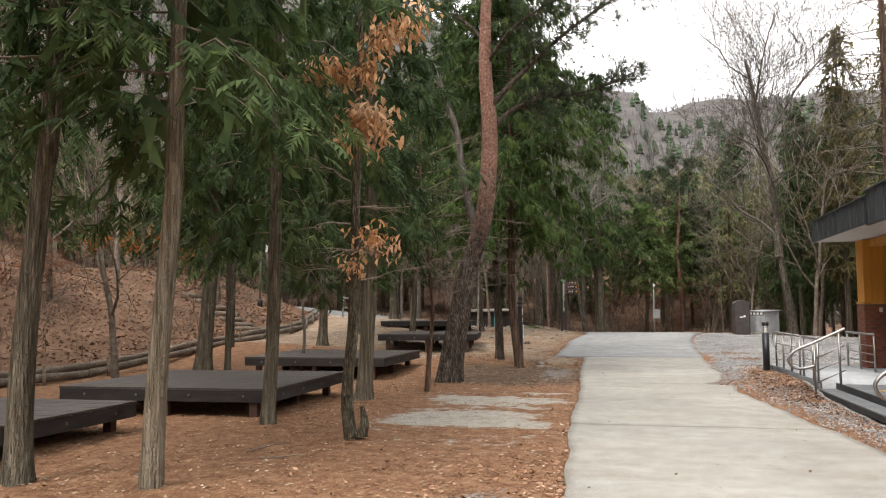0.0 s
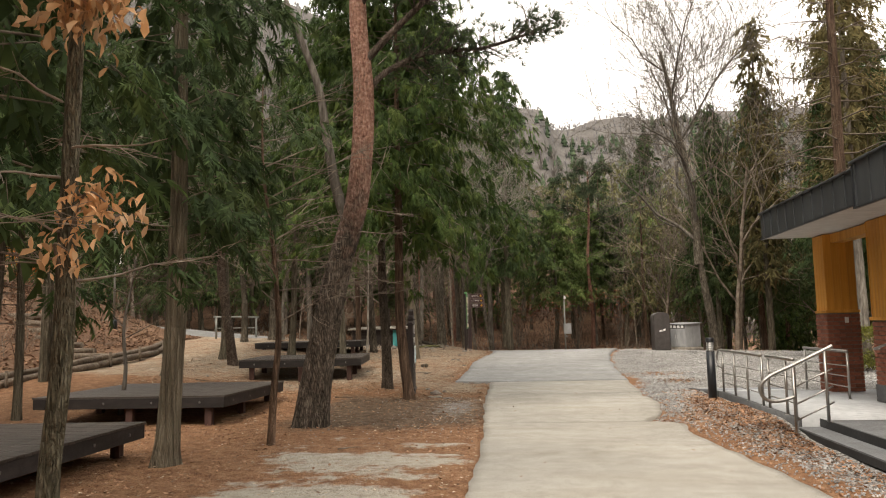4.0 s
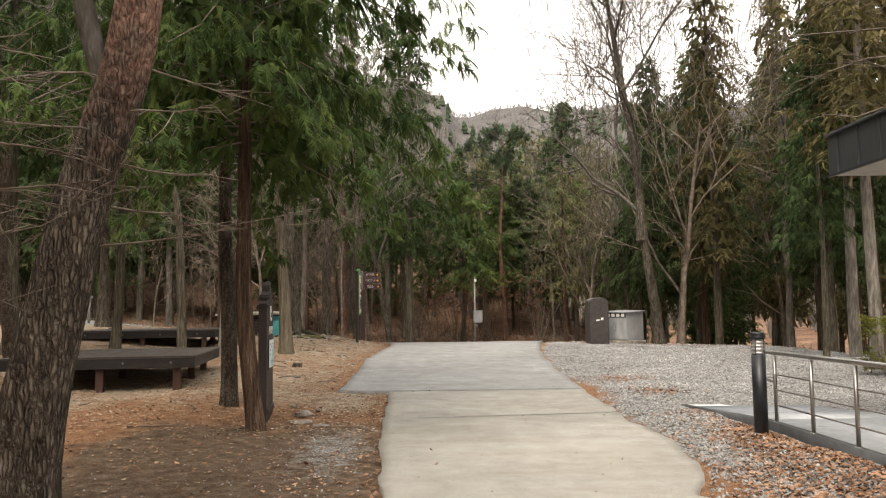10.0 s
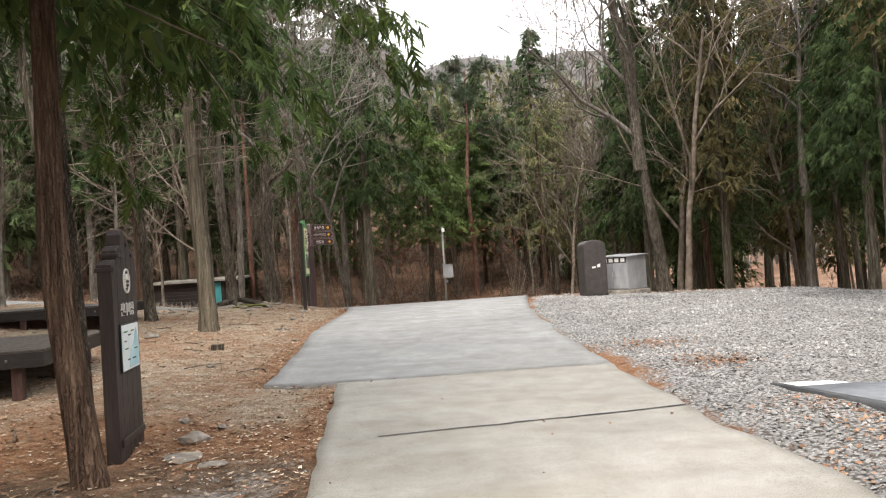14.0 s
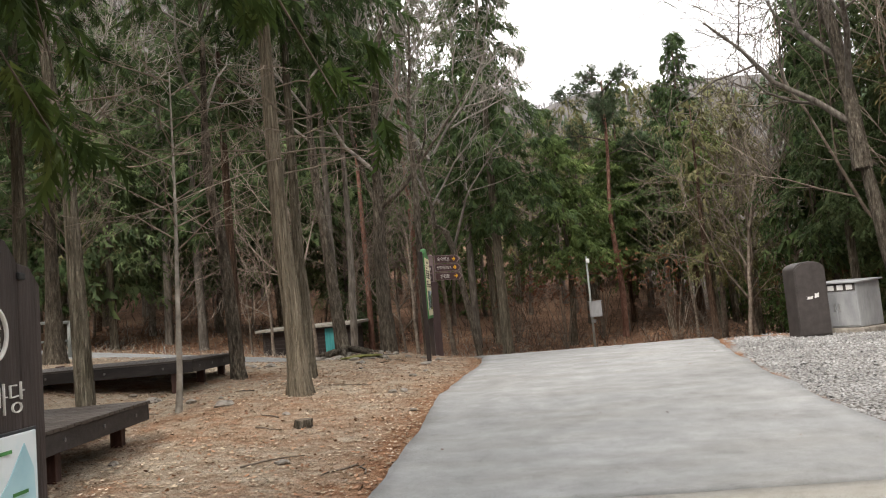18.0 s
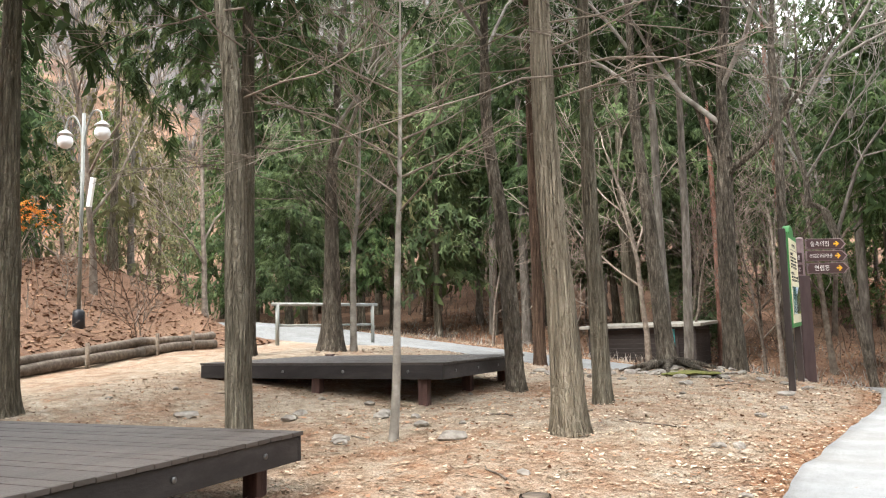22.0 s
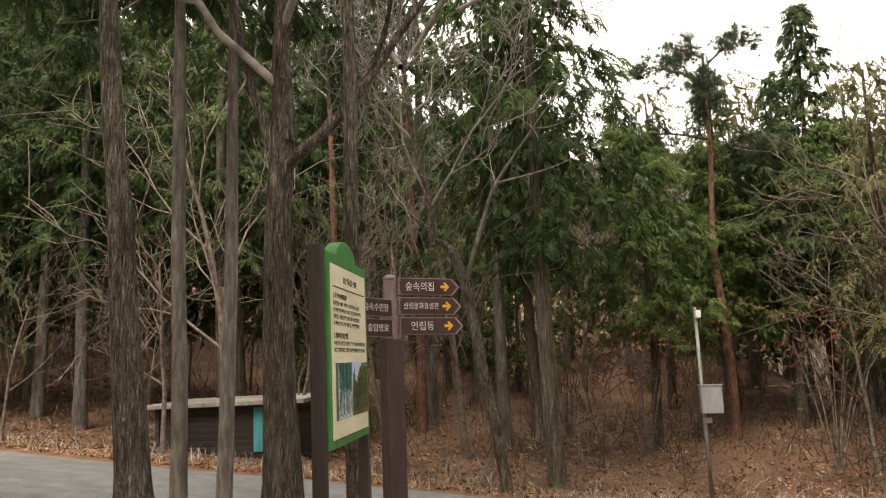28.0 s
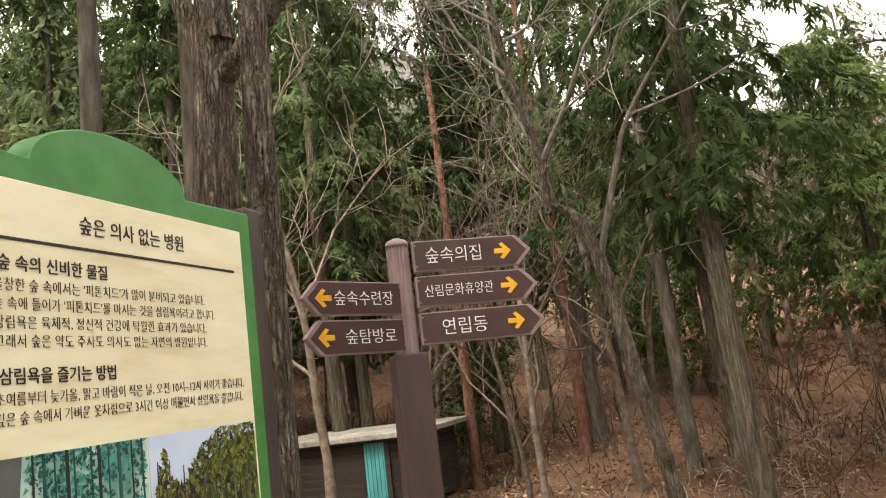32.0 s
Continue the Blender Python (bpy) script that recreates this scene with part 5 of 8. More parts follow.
THIN = [(0, 0, -0.15), (0.05, 0, 0.7), (0.12, 0, 1.5), (0.05, 0, 2.6), (-0.1, 0, 3.8), (-0.1, 0, 5)]
dead_branches(sapling(-3.74, 14.65, 0.06, THIN, "thin bare sapling among reddish needles", 1, 9, BARK_RED), THIN, 1.9, 4.6, 16, 1.5, 201, 0.15)
sapling(-5.46, 28.9, 0.046, [(0, 0, -0.1), (0.05, 0, 0.5), (0.08, 0, 1.5), (0.1, 0.05, 2.8), (0.1, 0.1, 4.6)], "thin leaning bare sapling", 2, 18, PALE_TWIG, 0.62, 0.5, 0.95)
sapling(-9.86, 34.05, 0.07, [(0, 0, -0.1), (0.0, 0, 1), (0.02, 0, 1.8), (0.1, 0.05, 2.8), (0.15, 0.1, 5.2)], "small bare tree by the upper road", 3, 34, PALE_TWIG, 0.5, 1.1, 0.8)
sapling(-7.9, 18.3, 0.05, [(0, 0, -0.1), (0.1, 0, 0.8), (0.05, 0, 1.6), (0.2, 0.05, 2.6), (0.3, 0.1, 3.6)], "thin bare sapling behind the platforms", 4, 10)

for x, y, z0, z1, count, ln, seed in ((-4.01, 29.66, 3.1, 4.6, 16, 2.6, 202), (-4.5, 13.13, 2.1, 3.2, 8, 1.3, 203), (-3.77, 16.62, 1.9, 3.6, 12, 1.6, 204), (-3.2, 8.98, 1.7, 3.2, 8, 0.9, 205), (-5.8, 27.33, 2.8, 4.4, 8, 1.8, 206),
                                      (-10.8, 32.4, 2.2, 4.5, 9, 1.8, 207), (-8.14, 29.6, 2.4, 4.0, 8, 1.5, 208), (-10.1, 17.4, 1.7, 3.4, 10, 1.6, 209), (-4.4, 31.6, 3.0, 4.6, 8, 1.7, 210), (-9.2, 23.0, 1.8, 4.0, 10, 1.6, 211), (-9.6, 17.75, 1.8, 3.4, 8, 1.4, 212)):
    tree = min((o for o in scene.objects if o.parent is None and o.get("category") == "tree"), key=lambda o: math.hypot(o.matrix_basis.translation.x - x, o.matrix_basis.translation.y - y))
    lean = PINE_LINE if (x, y) == (-3.77, 16.62) else [(0, 0, 0), (0.02, 0, 1), (-0.04 if x > -4.6 else 0.02, 0, 3), (-0.1 if x > -4.6 else 0, 0, 6)]
    dead_branches(tree, lean, z0, z1, count, ln, seed)

# bare and furrowed trees that can be told apart
def placed_tree(name, x, y, line, r, bark, label, seed, sides=12, flare=0.5, ridges=0.14, tip=0.03, wood=None, at=None, scale=1.0, turn=0.0):
    t = thing(name, pose(x, y, at_ground(x, y)), label, "tree")
    if wood:
        line = [p for p in bend(line, 6) if p[2] < at[2]] + [at]
        tip = 0.118 * scale
    part("trunk", trunk_mesh("trunk", line, r, tip, bark, sides, flare, ridges, seed, 0.16), t)
    if wood:
        m = pose(*at, 0, 0, turn) @ Matrix.Scale(scale, 4)
        part("leader", wood[0], t, m=m)
        tagged(part("woody_frame", wood[1], t, m=m), kind="stuff")
    return t


TOP = [bare_tree("branching_top", 7.5, 0.10, 0.8, 5, PALE_TWIG, 40 + k, first=0.08, kids=4, up=0.3, least=0.008, bark=BARK_OAK) for k in range(3)]
placed_tree("deciduous_tree", -4.72, 35.64, [(0, 0, -0.2), (-0.08, 0, 0.8), (-0.2, 0, 2.4), (-0.36, 0, 4.2), (-0.35, 0, 6.5)], 0.15, BARK_OAK, "bare furrowed tree on a root mound with moss", 21, 16, 0.7, 0.18, 0.07, TOP[0], (-0.37, 0, 4.4), 0.75, 40)
big_oak = placed_tree("deciduous_tree", -3.97, 37.05, [(0, 0, -0.2), (-0.02, 0, 1), (-0.02, 0, 2.6), (0.05, 0, 4), (0.3, 0, 5.6), (0.5, 0, 7.5)], 0.19, BARK_OAK, "large bare tree with deeply furrowed grey bark", 22, 18, 0.4, 0.22, 0.08, TOP[1], (0.05, 0, 4.0), 1.05, 100)
placed_tree("deciduous_tree", -2.93, 35.97, [(0, 0, -0.2), (-0.02, 0, 1), (0.0, 0, 2.6), (0.02, 0, 4), (0.0, 0, 6), (0.1, 0, 8)], 0.085, BARK_OAK, "slim grey furrowed tree with a mossy foot behind the notice board", 30, 14, 0.5, 0.14, 0.05, TOP[2], (0.0, 0, 5.2), 0.5, 130)
placed_tree("deciduous_tree", -5.95, 32.55, [(0, 0, -0.2), (-0.05, 0, 1), (-0.16, 0, 2.4), (-0.35, 0, 4), (-0.5, 0, 9)], 0.13, BARK_OAK, "mossy-footed dark tree beside a timber platform", 23, 14, 0.6, 0.16, 0.03, TOP[2], (-0.35, 0, 4.2), 0.7, 10)
placed_tree("deciduous_tree", -10.15, 33.8, [(0, 0, -0.2), (0.02, 0, 1), (0, 0, 3), (-0.1, 0, 5), (-0.1, 0, 10)], 0.2, BARK_OAK, "dark furrowed tree by the upper road", 24, 14, 0.7, 0.16, 0.04, TOP[0], (0, 0, 3.0), 0.85, 200)
placed_tree("pine_tree", -8.76, 26.2, [(0, 0, -0.2), (-0.15, 0, 0.8), (-0.3, 0, 1.8), (-0.42, 0, 2.9), (-0.35, 0, 4), (-0.5, 0, 5.2), (-0.6, 0, 9)], 0.15, BARK_SCALY, "crooked scaly-barked pine beside the log edging", 25, 16, 0.35, 0.2, 0.05, TOP[1], (-0.5, 0, 5.4), 0.7, 300)
placed_tree("deciduous_tree", 6.75, 35.3, [(0, 0, -0.2), (-0.1, 0, 1.2), (-0.35, 0, 3.0), (-0.5, 0, 4.4)], 0.2, BARK_OAK, "spreading bare tree beside the grey cabinets", 26, 16, 0.5, 0.18, 0.1, BARE_WIDE, (-0.45, 0, 3.4), 1.0, 60)
larch = placed_tree("larch_tree", 6.45, 21.5, [(0, 0, -0.2), (0, 0, 3), (0.05, 0, 7), (0.1, 0, 14)], 0.17, BARK_RED, "tall larch with thin sparse level branches behind the building", 31, 12, 0.3, 0.1, 0.025)
whorls = Pile()
lr = np.random.default_rng(31)
for k in range(64):
    z = 4.2 + 9.3 * k / 64
    a, ln = k * 2.4 + lr.normal() * 0.3, (2.5 - 0.17 * (z - 4)) * (0.6 + 0.6 * lr.random())
    d = np.array((math.cos(a), math.sin(a), 0.0))
    line = np.array([d * ln * f + (0.06, 0, z + 0.25 * f - 0.5 * f * f + 0.25 * f ** 3) for f in (0, 0.25, 0.5, 0.75, 1)])
    line[1:] += lr.normal(size=(4, 3)) * 0.05
    whorls.add(*rod(line, (0.022, 0.016, 0.012, 0.008, 0.005), 4, False)[:2])
    for j in range(9):
        f = 0.2 + 0.8 * lr.random()
        p = np.array([np.interp(f * 4, range(5), line[:, i]) for i in range(3)])
        e = p + (np.cross(d, (0, 0, 1)) * lr.choice((-1, 1)) + d * 0.6 + lr.normal(size=3) * 0.25) * 0.5 * (1.2 - f)
        whorls.add(*rod([p, (p + e) / 2 + lr.normal(size=3) * 0.03, e], (0.007, 0.006, 0.005), 3, False)[:2])
tagged(part("woody_frame", whorls.mesh("woody_frame", BARK_TWIG, True), larch), kind="stuff")
placed_tree("deciduous_tree", 11.5, 36.5, [(0, 0, -0.2), (0.0, 0, 1.2), (0.02, 0, 3.4), (-0.4, 0, 5.6), (-0.9, 0, 8), (-1.1, 0, 11)], 0.16, BARK_GREY, "pale forked tree at the gravel's edge", 27, 14, 0.5, 0.1, 0.04, BARE[1], (0.0, 0, 3.0), 0.75, 10)
leaning = placed_tree("deciduous_tree", -2.12, 43.0, [(0, 0, -0.2), (-0.16, 0, 1), (-0.4, 0, 2.4), (-0.6, 0, 3.6), (-1.1, 0, 5), (-1.9, 0, 7.5)], 0.10, BARK_OAK, "leaning bare tree across the cross road", 28, 12, 0.35, 0.14, 0.03, TOP[2], (-1.1, 0, 4.4), 0.8, 250)
placed_tree("pine_tree", -4.8, 50.2, [(0, 0, -0.3), (0.05, 0, 2), (-0.05, 0, 5), (-0.15, 0, 8), (-0.2, 0, 12)], 0.15, BARK_PINE, "slender red-barked pine on the leafy slope", 29, 12, 0.2, 0.1, 0.05)
tagged(part("woody_frame", TOP[2][1], big_oak, m=pose(1.1, -0.12, 4.2, 0, 38, 60) @ Matrix.Scale(0.75, 4)), kind="stuff")
limb([(0.1, 0, 3.6), (0.6, -0.1, 3.95), (1.0, -0.1, 4.4), (1.5, -0.2, 5.0), (2.4, -0.3, 6.1)], 0.075, 0.018, BARK_OAK, big_oak)
limb([(1.0, -0.1, 4.4), (1.3, -0.3, 5.1), (1.35, -0.4, 6.2)], 0.035, 0.01, BARK_OAK, big_oak)
limb([(-0.03, 0, 3.7), (-0.3, 0, 4.5), (-0.5, 0, 5.6), (-0.45, 0.2, 7.0)], 0.07, 0.02, BARK_OAK, big_oak)
limb([(-0.6, 0, 3.5), (-0.2, 0, 4.7), (0.06, 0, 5.35), (0.76, 0, 6.3), (1.64, -0.2, 7.4)], 0.05, 0.012, BARK_GREY, leaning)
limb([(0.06, 0, 5.35), (0.94, -0.1, 5.5), (1.7, -0.2, 5.75)], 0.022, 0.006, BARK_GREY, leaning)
limb([(0.76, 0, 6.3), (1.3, 0.1, 6.4), (2.2, 0.1, 6.9)], 0.02, 0.006, BARK_GREY, leaning)
placed_tree("pine_tree", -6.34, 47.5, [(0, 0, -0.3), (0.02, 0, 2), (0.0, 0, 5), (-0.05, 0, 9)], 0.12, BARK_PINE, "slim red pine forking above the shed", 32, 12, 0.2, 0.1, 0.05, TOP[0], (-0.05, 0, 8.4), 0.5, 20)
tall = placed_tree("pine_tree", 3.3, 51.0, [(0, 0, -0.3), (0.05, 0, 2), (-0.1, 0, 5), (0.05, 0, 7.5), (0.1, 0, 10.5)], 0.14, BARK_PINE, "tall thin red pine with an open flat crown", 33, 12, 0.2, 0.1, 0.04)
for k, (a, z, ln) in enumerate(((20, 7.4, 1.9), (160, 8.0, 2.0), (260, 8.6, 1.8), (75, 9.1, 1.7), (200, 9.6, 1.6), (320, 10.0, 1.3), (120, 10.4, 1.0))):
    c, s = math.cos(radians(a)), math.sin(radians(a))
    pine_limb([(0.05, 0, z), (c * ln * 0.5, s * ln * 0.5, z + 0.35), (c * ln, s * ln, z + 0.4)], 0.04, tall, 150, 0.65, 0.26, 40 + k)
pine_limb([(-0.15, 0, 9), (0.3, 0.4, 9.6), (1.6, 0.6, 9.8)], 0.05, bpy.data.objects["pine_tree.001"], 120, 0.8, 0.22, 21)
pine_limb([(-0.15, 0, 9.5), (-1.0, -0.4, 10.2), (-2.6, -0.6, 10.4)], 0.05, bpy.data.objects["pine_tree.001"], 120, 0.8, 0.22, 22)
pine_limb([(-0.2, 0, 10.5), (-0.6, -0.4, 11.5), (-0.2, -0.8, 12.6)], 0.05, bpy.data.objects["pine_tree.001"], 140, 0.9, 0.22, 23)

# ---- the woods around ----
STEMS = [trunk_mesh("trunk", [(0, 0, -0.4), (0.05 * s, 0, 2), (0.08 * s, 0.04, 6), (0.0, 0.05, 15)], 0.16, 0.03, b, 9, 0.4, 0.08, 80 + k, 0.4)
         for k, (s, b) in enumerate(((1, BARK_CYPRESS), (-2, BARK_CYPRESS), (3, BARK_RED), (1, BARK_GREY)))]
KINDS = {
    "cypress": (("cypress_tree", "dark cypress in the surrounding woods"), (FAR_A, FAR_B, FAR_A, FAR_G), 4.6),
    "cedar": (("cedar_tree", "columnar cedar turned rusty green in winter"), (FAR_C,), 2.2),
    "evergreen": (("evergreen_tree", "broad bright green evergreen at the wood's edge"), (FAR_D,), 2.6),
    "olive": (("evergreen_tree", "olive-green tree with thin foliage"), (FAR_E,), 2.4),
    "bare": (("bare_tree", "leafless grey-brown tree in the woods"), BARE_FAR, 0),
}
taken = [(-7.45, 36.7), (-4.2, 37.2), (-2.12, 43), (-4.8, 50.2), (6.75, 35.3), (11.5, 36.5), (1.47, 44.7), (-8.2, 46), (-3.45, 21.9), (-10.1, 17.4)]


def woods_tree(kind, x, y, scale, turn, base=None, variant=None, crown=None):
    (name, label), crowns, low = KINDS[kind]
    z = at_ground(x, y) - 0.05
    group = "trees of the surrounding woods"
    k = int(rng.integers(0, 1000)) if variant is None else variant
    if kind == "bare":
        t = thing(name, pose(x, y, z, 0, 0, turn) @ Matrix.Scale(scale, 4), label, "tree", group)
        part("trunk", crowns[k % len(crowns)][0], t)
        tagged(part("woody_frame", crowns[k % len(crowns)][1], t), kind="stuff")
        taken.append((x, y))
        return t
    t = thing(name, pose(x, y, z, 0, 0, turn), label, "tree", group)
    low = low if base is None else base
    c = crown or crowns[k % len(crowns)]
    part("trunk", STEMS[k % len(STEMS)], t, m=Matrix.Diagonal((scale, scale, (low + c[2] * scale * 0.97) / 15, 1)))
    o = part("crown", c[0], t, m=pose(0, 0, low) @ Matrix.Scale(scale, 4))
    taken.append((x, y))
    return t


def free(x, y, gap):
    return all((x - a) ** 2 + (y - b) ** 2 > gap * gap for a, b in taken)


def fill(count, x0, x1, y0, y1, mix, gap, size=(0.85, 1.2), base=(0, 1.5), keep=None):
    """Scatter woods over a stretch of the plan."""
    made = 0
    for _ in range(count * 30):
        x, y = rng.uniform(x0, x1), rng.uniform(y0, y1)
        if made >= count:
            break
        if not free(x, y, gap) or (keep and not keep(x, y)):
            continue
        kind = mix[int(rng.integers(0, len(mix)))]
        s = rng.uniform(*size)
        low = KINDS[kind][2] + rng.uniform(*base)
        woods_tree(kind, x, y, s, rng.uniform(0, 360), low)
        taken.append((x, y))
        made += 1


def clear_of_road(x, y):
    return y > cross_far(x) + 1.2 or y < cross_near(x) - 1.2


# trees whose trunks stand out
for kind, x, y, s, b, crown in (
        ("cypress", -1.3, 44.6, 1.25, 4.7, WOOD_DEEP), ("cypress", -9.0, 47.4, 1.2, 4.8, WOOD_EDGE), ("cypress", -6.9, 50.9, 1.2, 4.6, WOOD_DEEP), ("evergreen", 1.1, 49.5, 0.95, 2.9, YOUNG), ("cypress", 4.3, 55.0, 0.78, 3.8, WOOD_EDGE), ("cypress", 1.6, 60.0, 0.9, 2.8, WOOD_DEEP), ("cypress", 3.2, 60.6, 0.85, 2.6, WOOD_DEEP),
        ("evergreen", 5.4, 52.4, 1.0, 3.0, BLUISH), ("evergreen", 3.6, 52.6, 0.95, 2.9, YOUNG), ("evergreen", 7.6, 53.6, 1.1, 3.0, YOUNG), ("olive", 2.4, 55.6, 1.0, 3.6, None), ("olive", 9.6, 58.0, 1.2, 3.6, None), ("cypress", 6.7, 56.5, 0.9, 3.2, CROWN_A),
        ("cypress", -9.5, 49.5, 1.1, 4.4, WOOD_EDGE), ("cypress", -12.5, 47, 1.15, 4.2, WOOD_DEEP), ("evergreen", -10.8, 51.5, 1.15, 2.3, BLUISH), ("evergreen", -8.2, 52.5, 1.1, 2.2, BLUISH), ("evergreen", -13.4, 50.8, 1.1, 2.0, BLUISH), ("evergreen", -15.6, 49.4, 1.0, 2.0, BLUISH),
        ("cypress", -14.2, 47.8, 1.1, 5.5, WOOD_EDGE), ("bare", -3.3, 47.5, 0.95, 0, None), ("cypress", -2.5, 48.8, 1.05, 4.4, CROWN_TALL), ("cypress", -1.7, 49.5, 1.05, 4.4, WOOD_DEEP), ("bare", -5.4, 54, 1.15, 0, None), ("cypress", -4.7, 51.6, 1.25, 4.4, CROWN_TALL), ("cypress", 7.4, 55.2, 1.2, 3.4, WOOD_DEEP), ("bare", -3.9, 55.2, 1.05, 0, None),
        ("olive", -5.0, 57.5, 0.9, 2.0, None), ("bare", 5.4, 47.5, 0.62, 0, None), ("bare", 7.0, 46.0, 0.7, 0, None), ("olive", 5.8, 46.6, 0.9, 2.6, None), ("olive", 7.6, 47.8, 1.0, 2.4, None), ("olive", 9.4, 46.4, 1.0, 2.4, None), ("bare", 6.4, 44.9, 0.9, 0, None), ("bare", 8.5, 45.3, 1.0, 0, None), ("olive", 11.0, 49.0, 1.0, 2.6, None), ("bare", 6.8, 49.6, 1.1, 0, None), ("bare", 8.4, 50.4, 1.1, 0, None), ("bare", -7.6, 44.3, 0.9, 0, None), ("bare", -0.3, 57.5, 1.1, 0, None), ("bare", 2.0, 57.8, 1.0, 0, None),
        ("olive", 5.6, 58.0, 1.15, 3.4, None), ("olive", 7.6, 60, 1.2, 3.4, None), ("olive", -0.8, 60, 1.1, 2.6, None),
        ("cedar", 9.41, 37.36, 1.0, 3.4, None), ("cypress", 8.3, 41.0, 0.9, 3.6, WOOD_EDGE), ("cypress", 9.9, 39.6, 0.95, 3.4, WOOD_EDGE), ("cedar", 9.9, 29.6, 0.95, 5.0, None), ("cypress", 10.9, 32.6, 0.95, 3.2, WOOD_DEEP), ("cedar", 8.86, 26.85, 0.9, 4.6, None), ("cypress", 8.6, 28.5, 0.55, 3.0, CROWN_A), ("cypress", 11.4, 31.2, 0.85, 3.2, CROWN_D),
        ("bare", 7.8, 36.4, 1.1, 0, None), ("cypress", 12.25, 33.4, 0.95, 3.6, WOOD_DEEP), ("cypress", 11.6, 44.8, 1.0, 3.6, None), ("cypress", 10.6, 42.5, 1.0, 3.2, FAR_A), ("cedar", 13.6, 41, 1.2, 3.2, None), ("cypress", 13.2, 37.6, 1.05, 3.6, WOOD_DEEP), ("cypress", 14.6, 35.4, 1.1, 3.8, WOOD_EDGE), ("cypress", 15.6, 33.2, 1.1, 4.0, None),
        ("cedar", 17.8, 37.5, 1.2, 3.2, None), ("cypress", 16.4, 29.5, 1.1, 4.2, None), ("cedar", 19.0, 28.5, 1.25, 3.0, None), ("bare", 8.6, 39.2, 1.25, 0, None), ("bare", 12.9, 39.9, 1.0, 0, None), ("cypress", 10.0, 46.8, 0.95, 3.2, FAR_A), ("cypress", 8.6, 44.4, 0.9, 3.4, FAR_B),
        ("olive", -20.6, 37.0, 0.9, 1.4, None), ("cypress", -18.0, 45.2, 1.0, 1.8, WOOD_DEEP), ("cypress", -21.6, 46.2, 1.05, 1.6, FAR_A), ("cypress", -25.4, 47.4, 1.1, 1.4, FAR_B), ("cypress", -15.6, 46.4, 1.0, 2.2, FAR_A), ("cypress", -29.5, 49.5, 1.1, 1.0, FAR_A), ("cypress", -24.5, 36.2, 1.0, 1.0, FAR_B), ("olive", -22.6, 33.6, 0.9, 0.8, None), ("cypress", -27.5, 34.5, 1.0, 0.8, FAR_A), ("olive", -25.5, 30.5, 0.9, 0.8, None), ("cypress", -29.5, 30.5, 1.0, 0.8, FAR_B), ("bare", -19.2, 35.4, 0.95, 0, None), ("bare", -18.2, 38.2, 0.9, 0, None), ("bare", -21.8, 30.2, 0.9, 0, None), ("olive", -23.2, 39.6, 1.0, 0.8, None), ("evergreen", -19.6, 43.2, 1.0, 1.2, BLUISH), ("olive", -17.4, 46.2, 1.0, 1.6, None), ("bare", -24.0, 33.0, 1.0, 0, None), ("olive", -31.5, 35.5, 1.0, 0.6, None)):
    woods_tree(kind, x, y, s, (x * 77 + y * 31) % 360, b, crown=crown)
taken += [(-11.7, 29.7), (-10.6, 26.5), (3.3, 51.0)]
fill(32, -34, -6, 49, 68, ("cypress", "cypress", "cypress", "bare", "evergreen"), 2.5, (0.95, 1.3), (0.3, 1.8), clear_of_road)
fill(26, -4, 14, 59, 78, ("olive", "bare", "olive", "bare", "bare"), 2.6, (0.8, 1.1), (-0.6, 0.6))
fill(18, -6, 13, 57, 67, ("evergreen",), 2.0, (0.6, 0.75), (-2.4, -1.8))
fill(20, 13, 36, 41, 66, ("cypress", "cypress", "cedar", "bare"), 2.6, (0.95, 1.25), (-0.2, 1.4), clear_of_road)
fill(16, 15.5, 36, 18, 38, ("cypress", "cedar", "bare"), 2.6, (0.95, 1.25), (0.2, 1.8))
fill(28, -38, -15.5, 2, 32, ("bare", "bare", "bare", "cypress", "bare"), 2.4, (0.8, 1.15), (0, 1.8))
fill(8, -22, -11, -4, 14, ("cypress",), 2.2, (0.95, 1.15), (-0.6, 0.6))
fill(5, -12, -10.2, 8, 24, ("cypress", "bare"), 2.6, (0.7, 0.95), (0, 1))
fill(20, -40, -15, 38, 64, ("cypress", "bare", "olive", "bare"), 2.6, (0.9, 1.2), (-1.5, 1), clear_of_road)
fill(6, -30, 30, -22, -7, ("cypress", "bare"), 3.0, (0.9, 1.15), (0, 1.5), lambda x, y: abs(x - 1.3) > 3.5)
fill(4, 10, 26, -6, 16, ("cypress", "cedar"), 3.0, (0.9, 1.15), (-1, 1))
fill(26, -26, -4, 43.5, 56, ("bare",), 1.3, (0.4, 0.75), (0, 0), clear_of_road)
fill(12, -42, -6, 60, 78, ("cypress", "evergreen"), 2.6, (0.8, 1.0), (-3.4, -2.2))
fill(22, -48, -24, 30, 62, ("bare", "cypress", "bare", "olive"), 2.4, (0.8, 1.05), (-3.0, -1.0), clear_of_road)
fill(10, 12, 28, 48, 60, ("evergreen", "cypress", "cypress"), 2.3, (0.8, 1.0), (-1.4, -0.4), clear_of_road)
fill(14, -34, -16, 40, 54, ("cypress", "olive", "bare"), 1.9, (0.8, 1.0), (-3.4, -2.2), clear_of_road)
fill(12, -30, -8, 53, 62, ("olive", "evergreen", "bare"), 2.2, (0.8, 1.0), (-3.0, -1.8), clear_of_road)


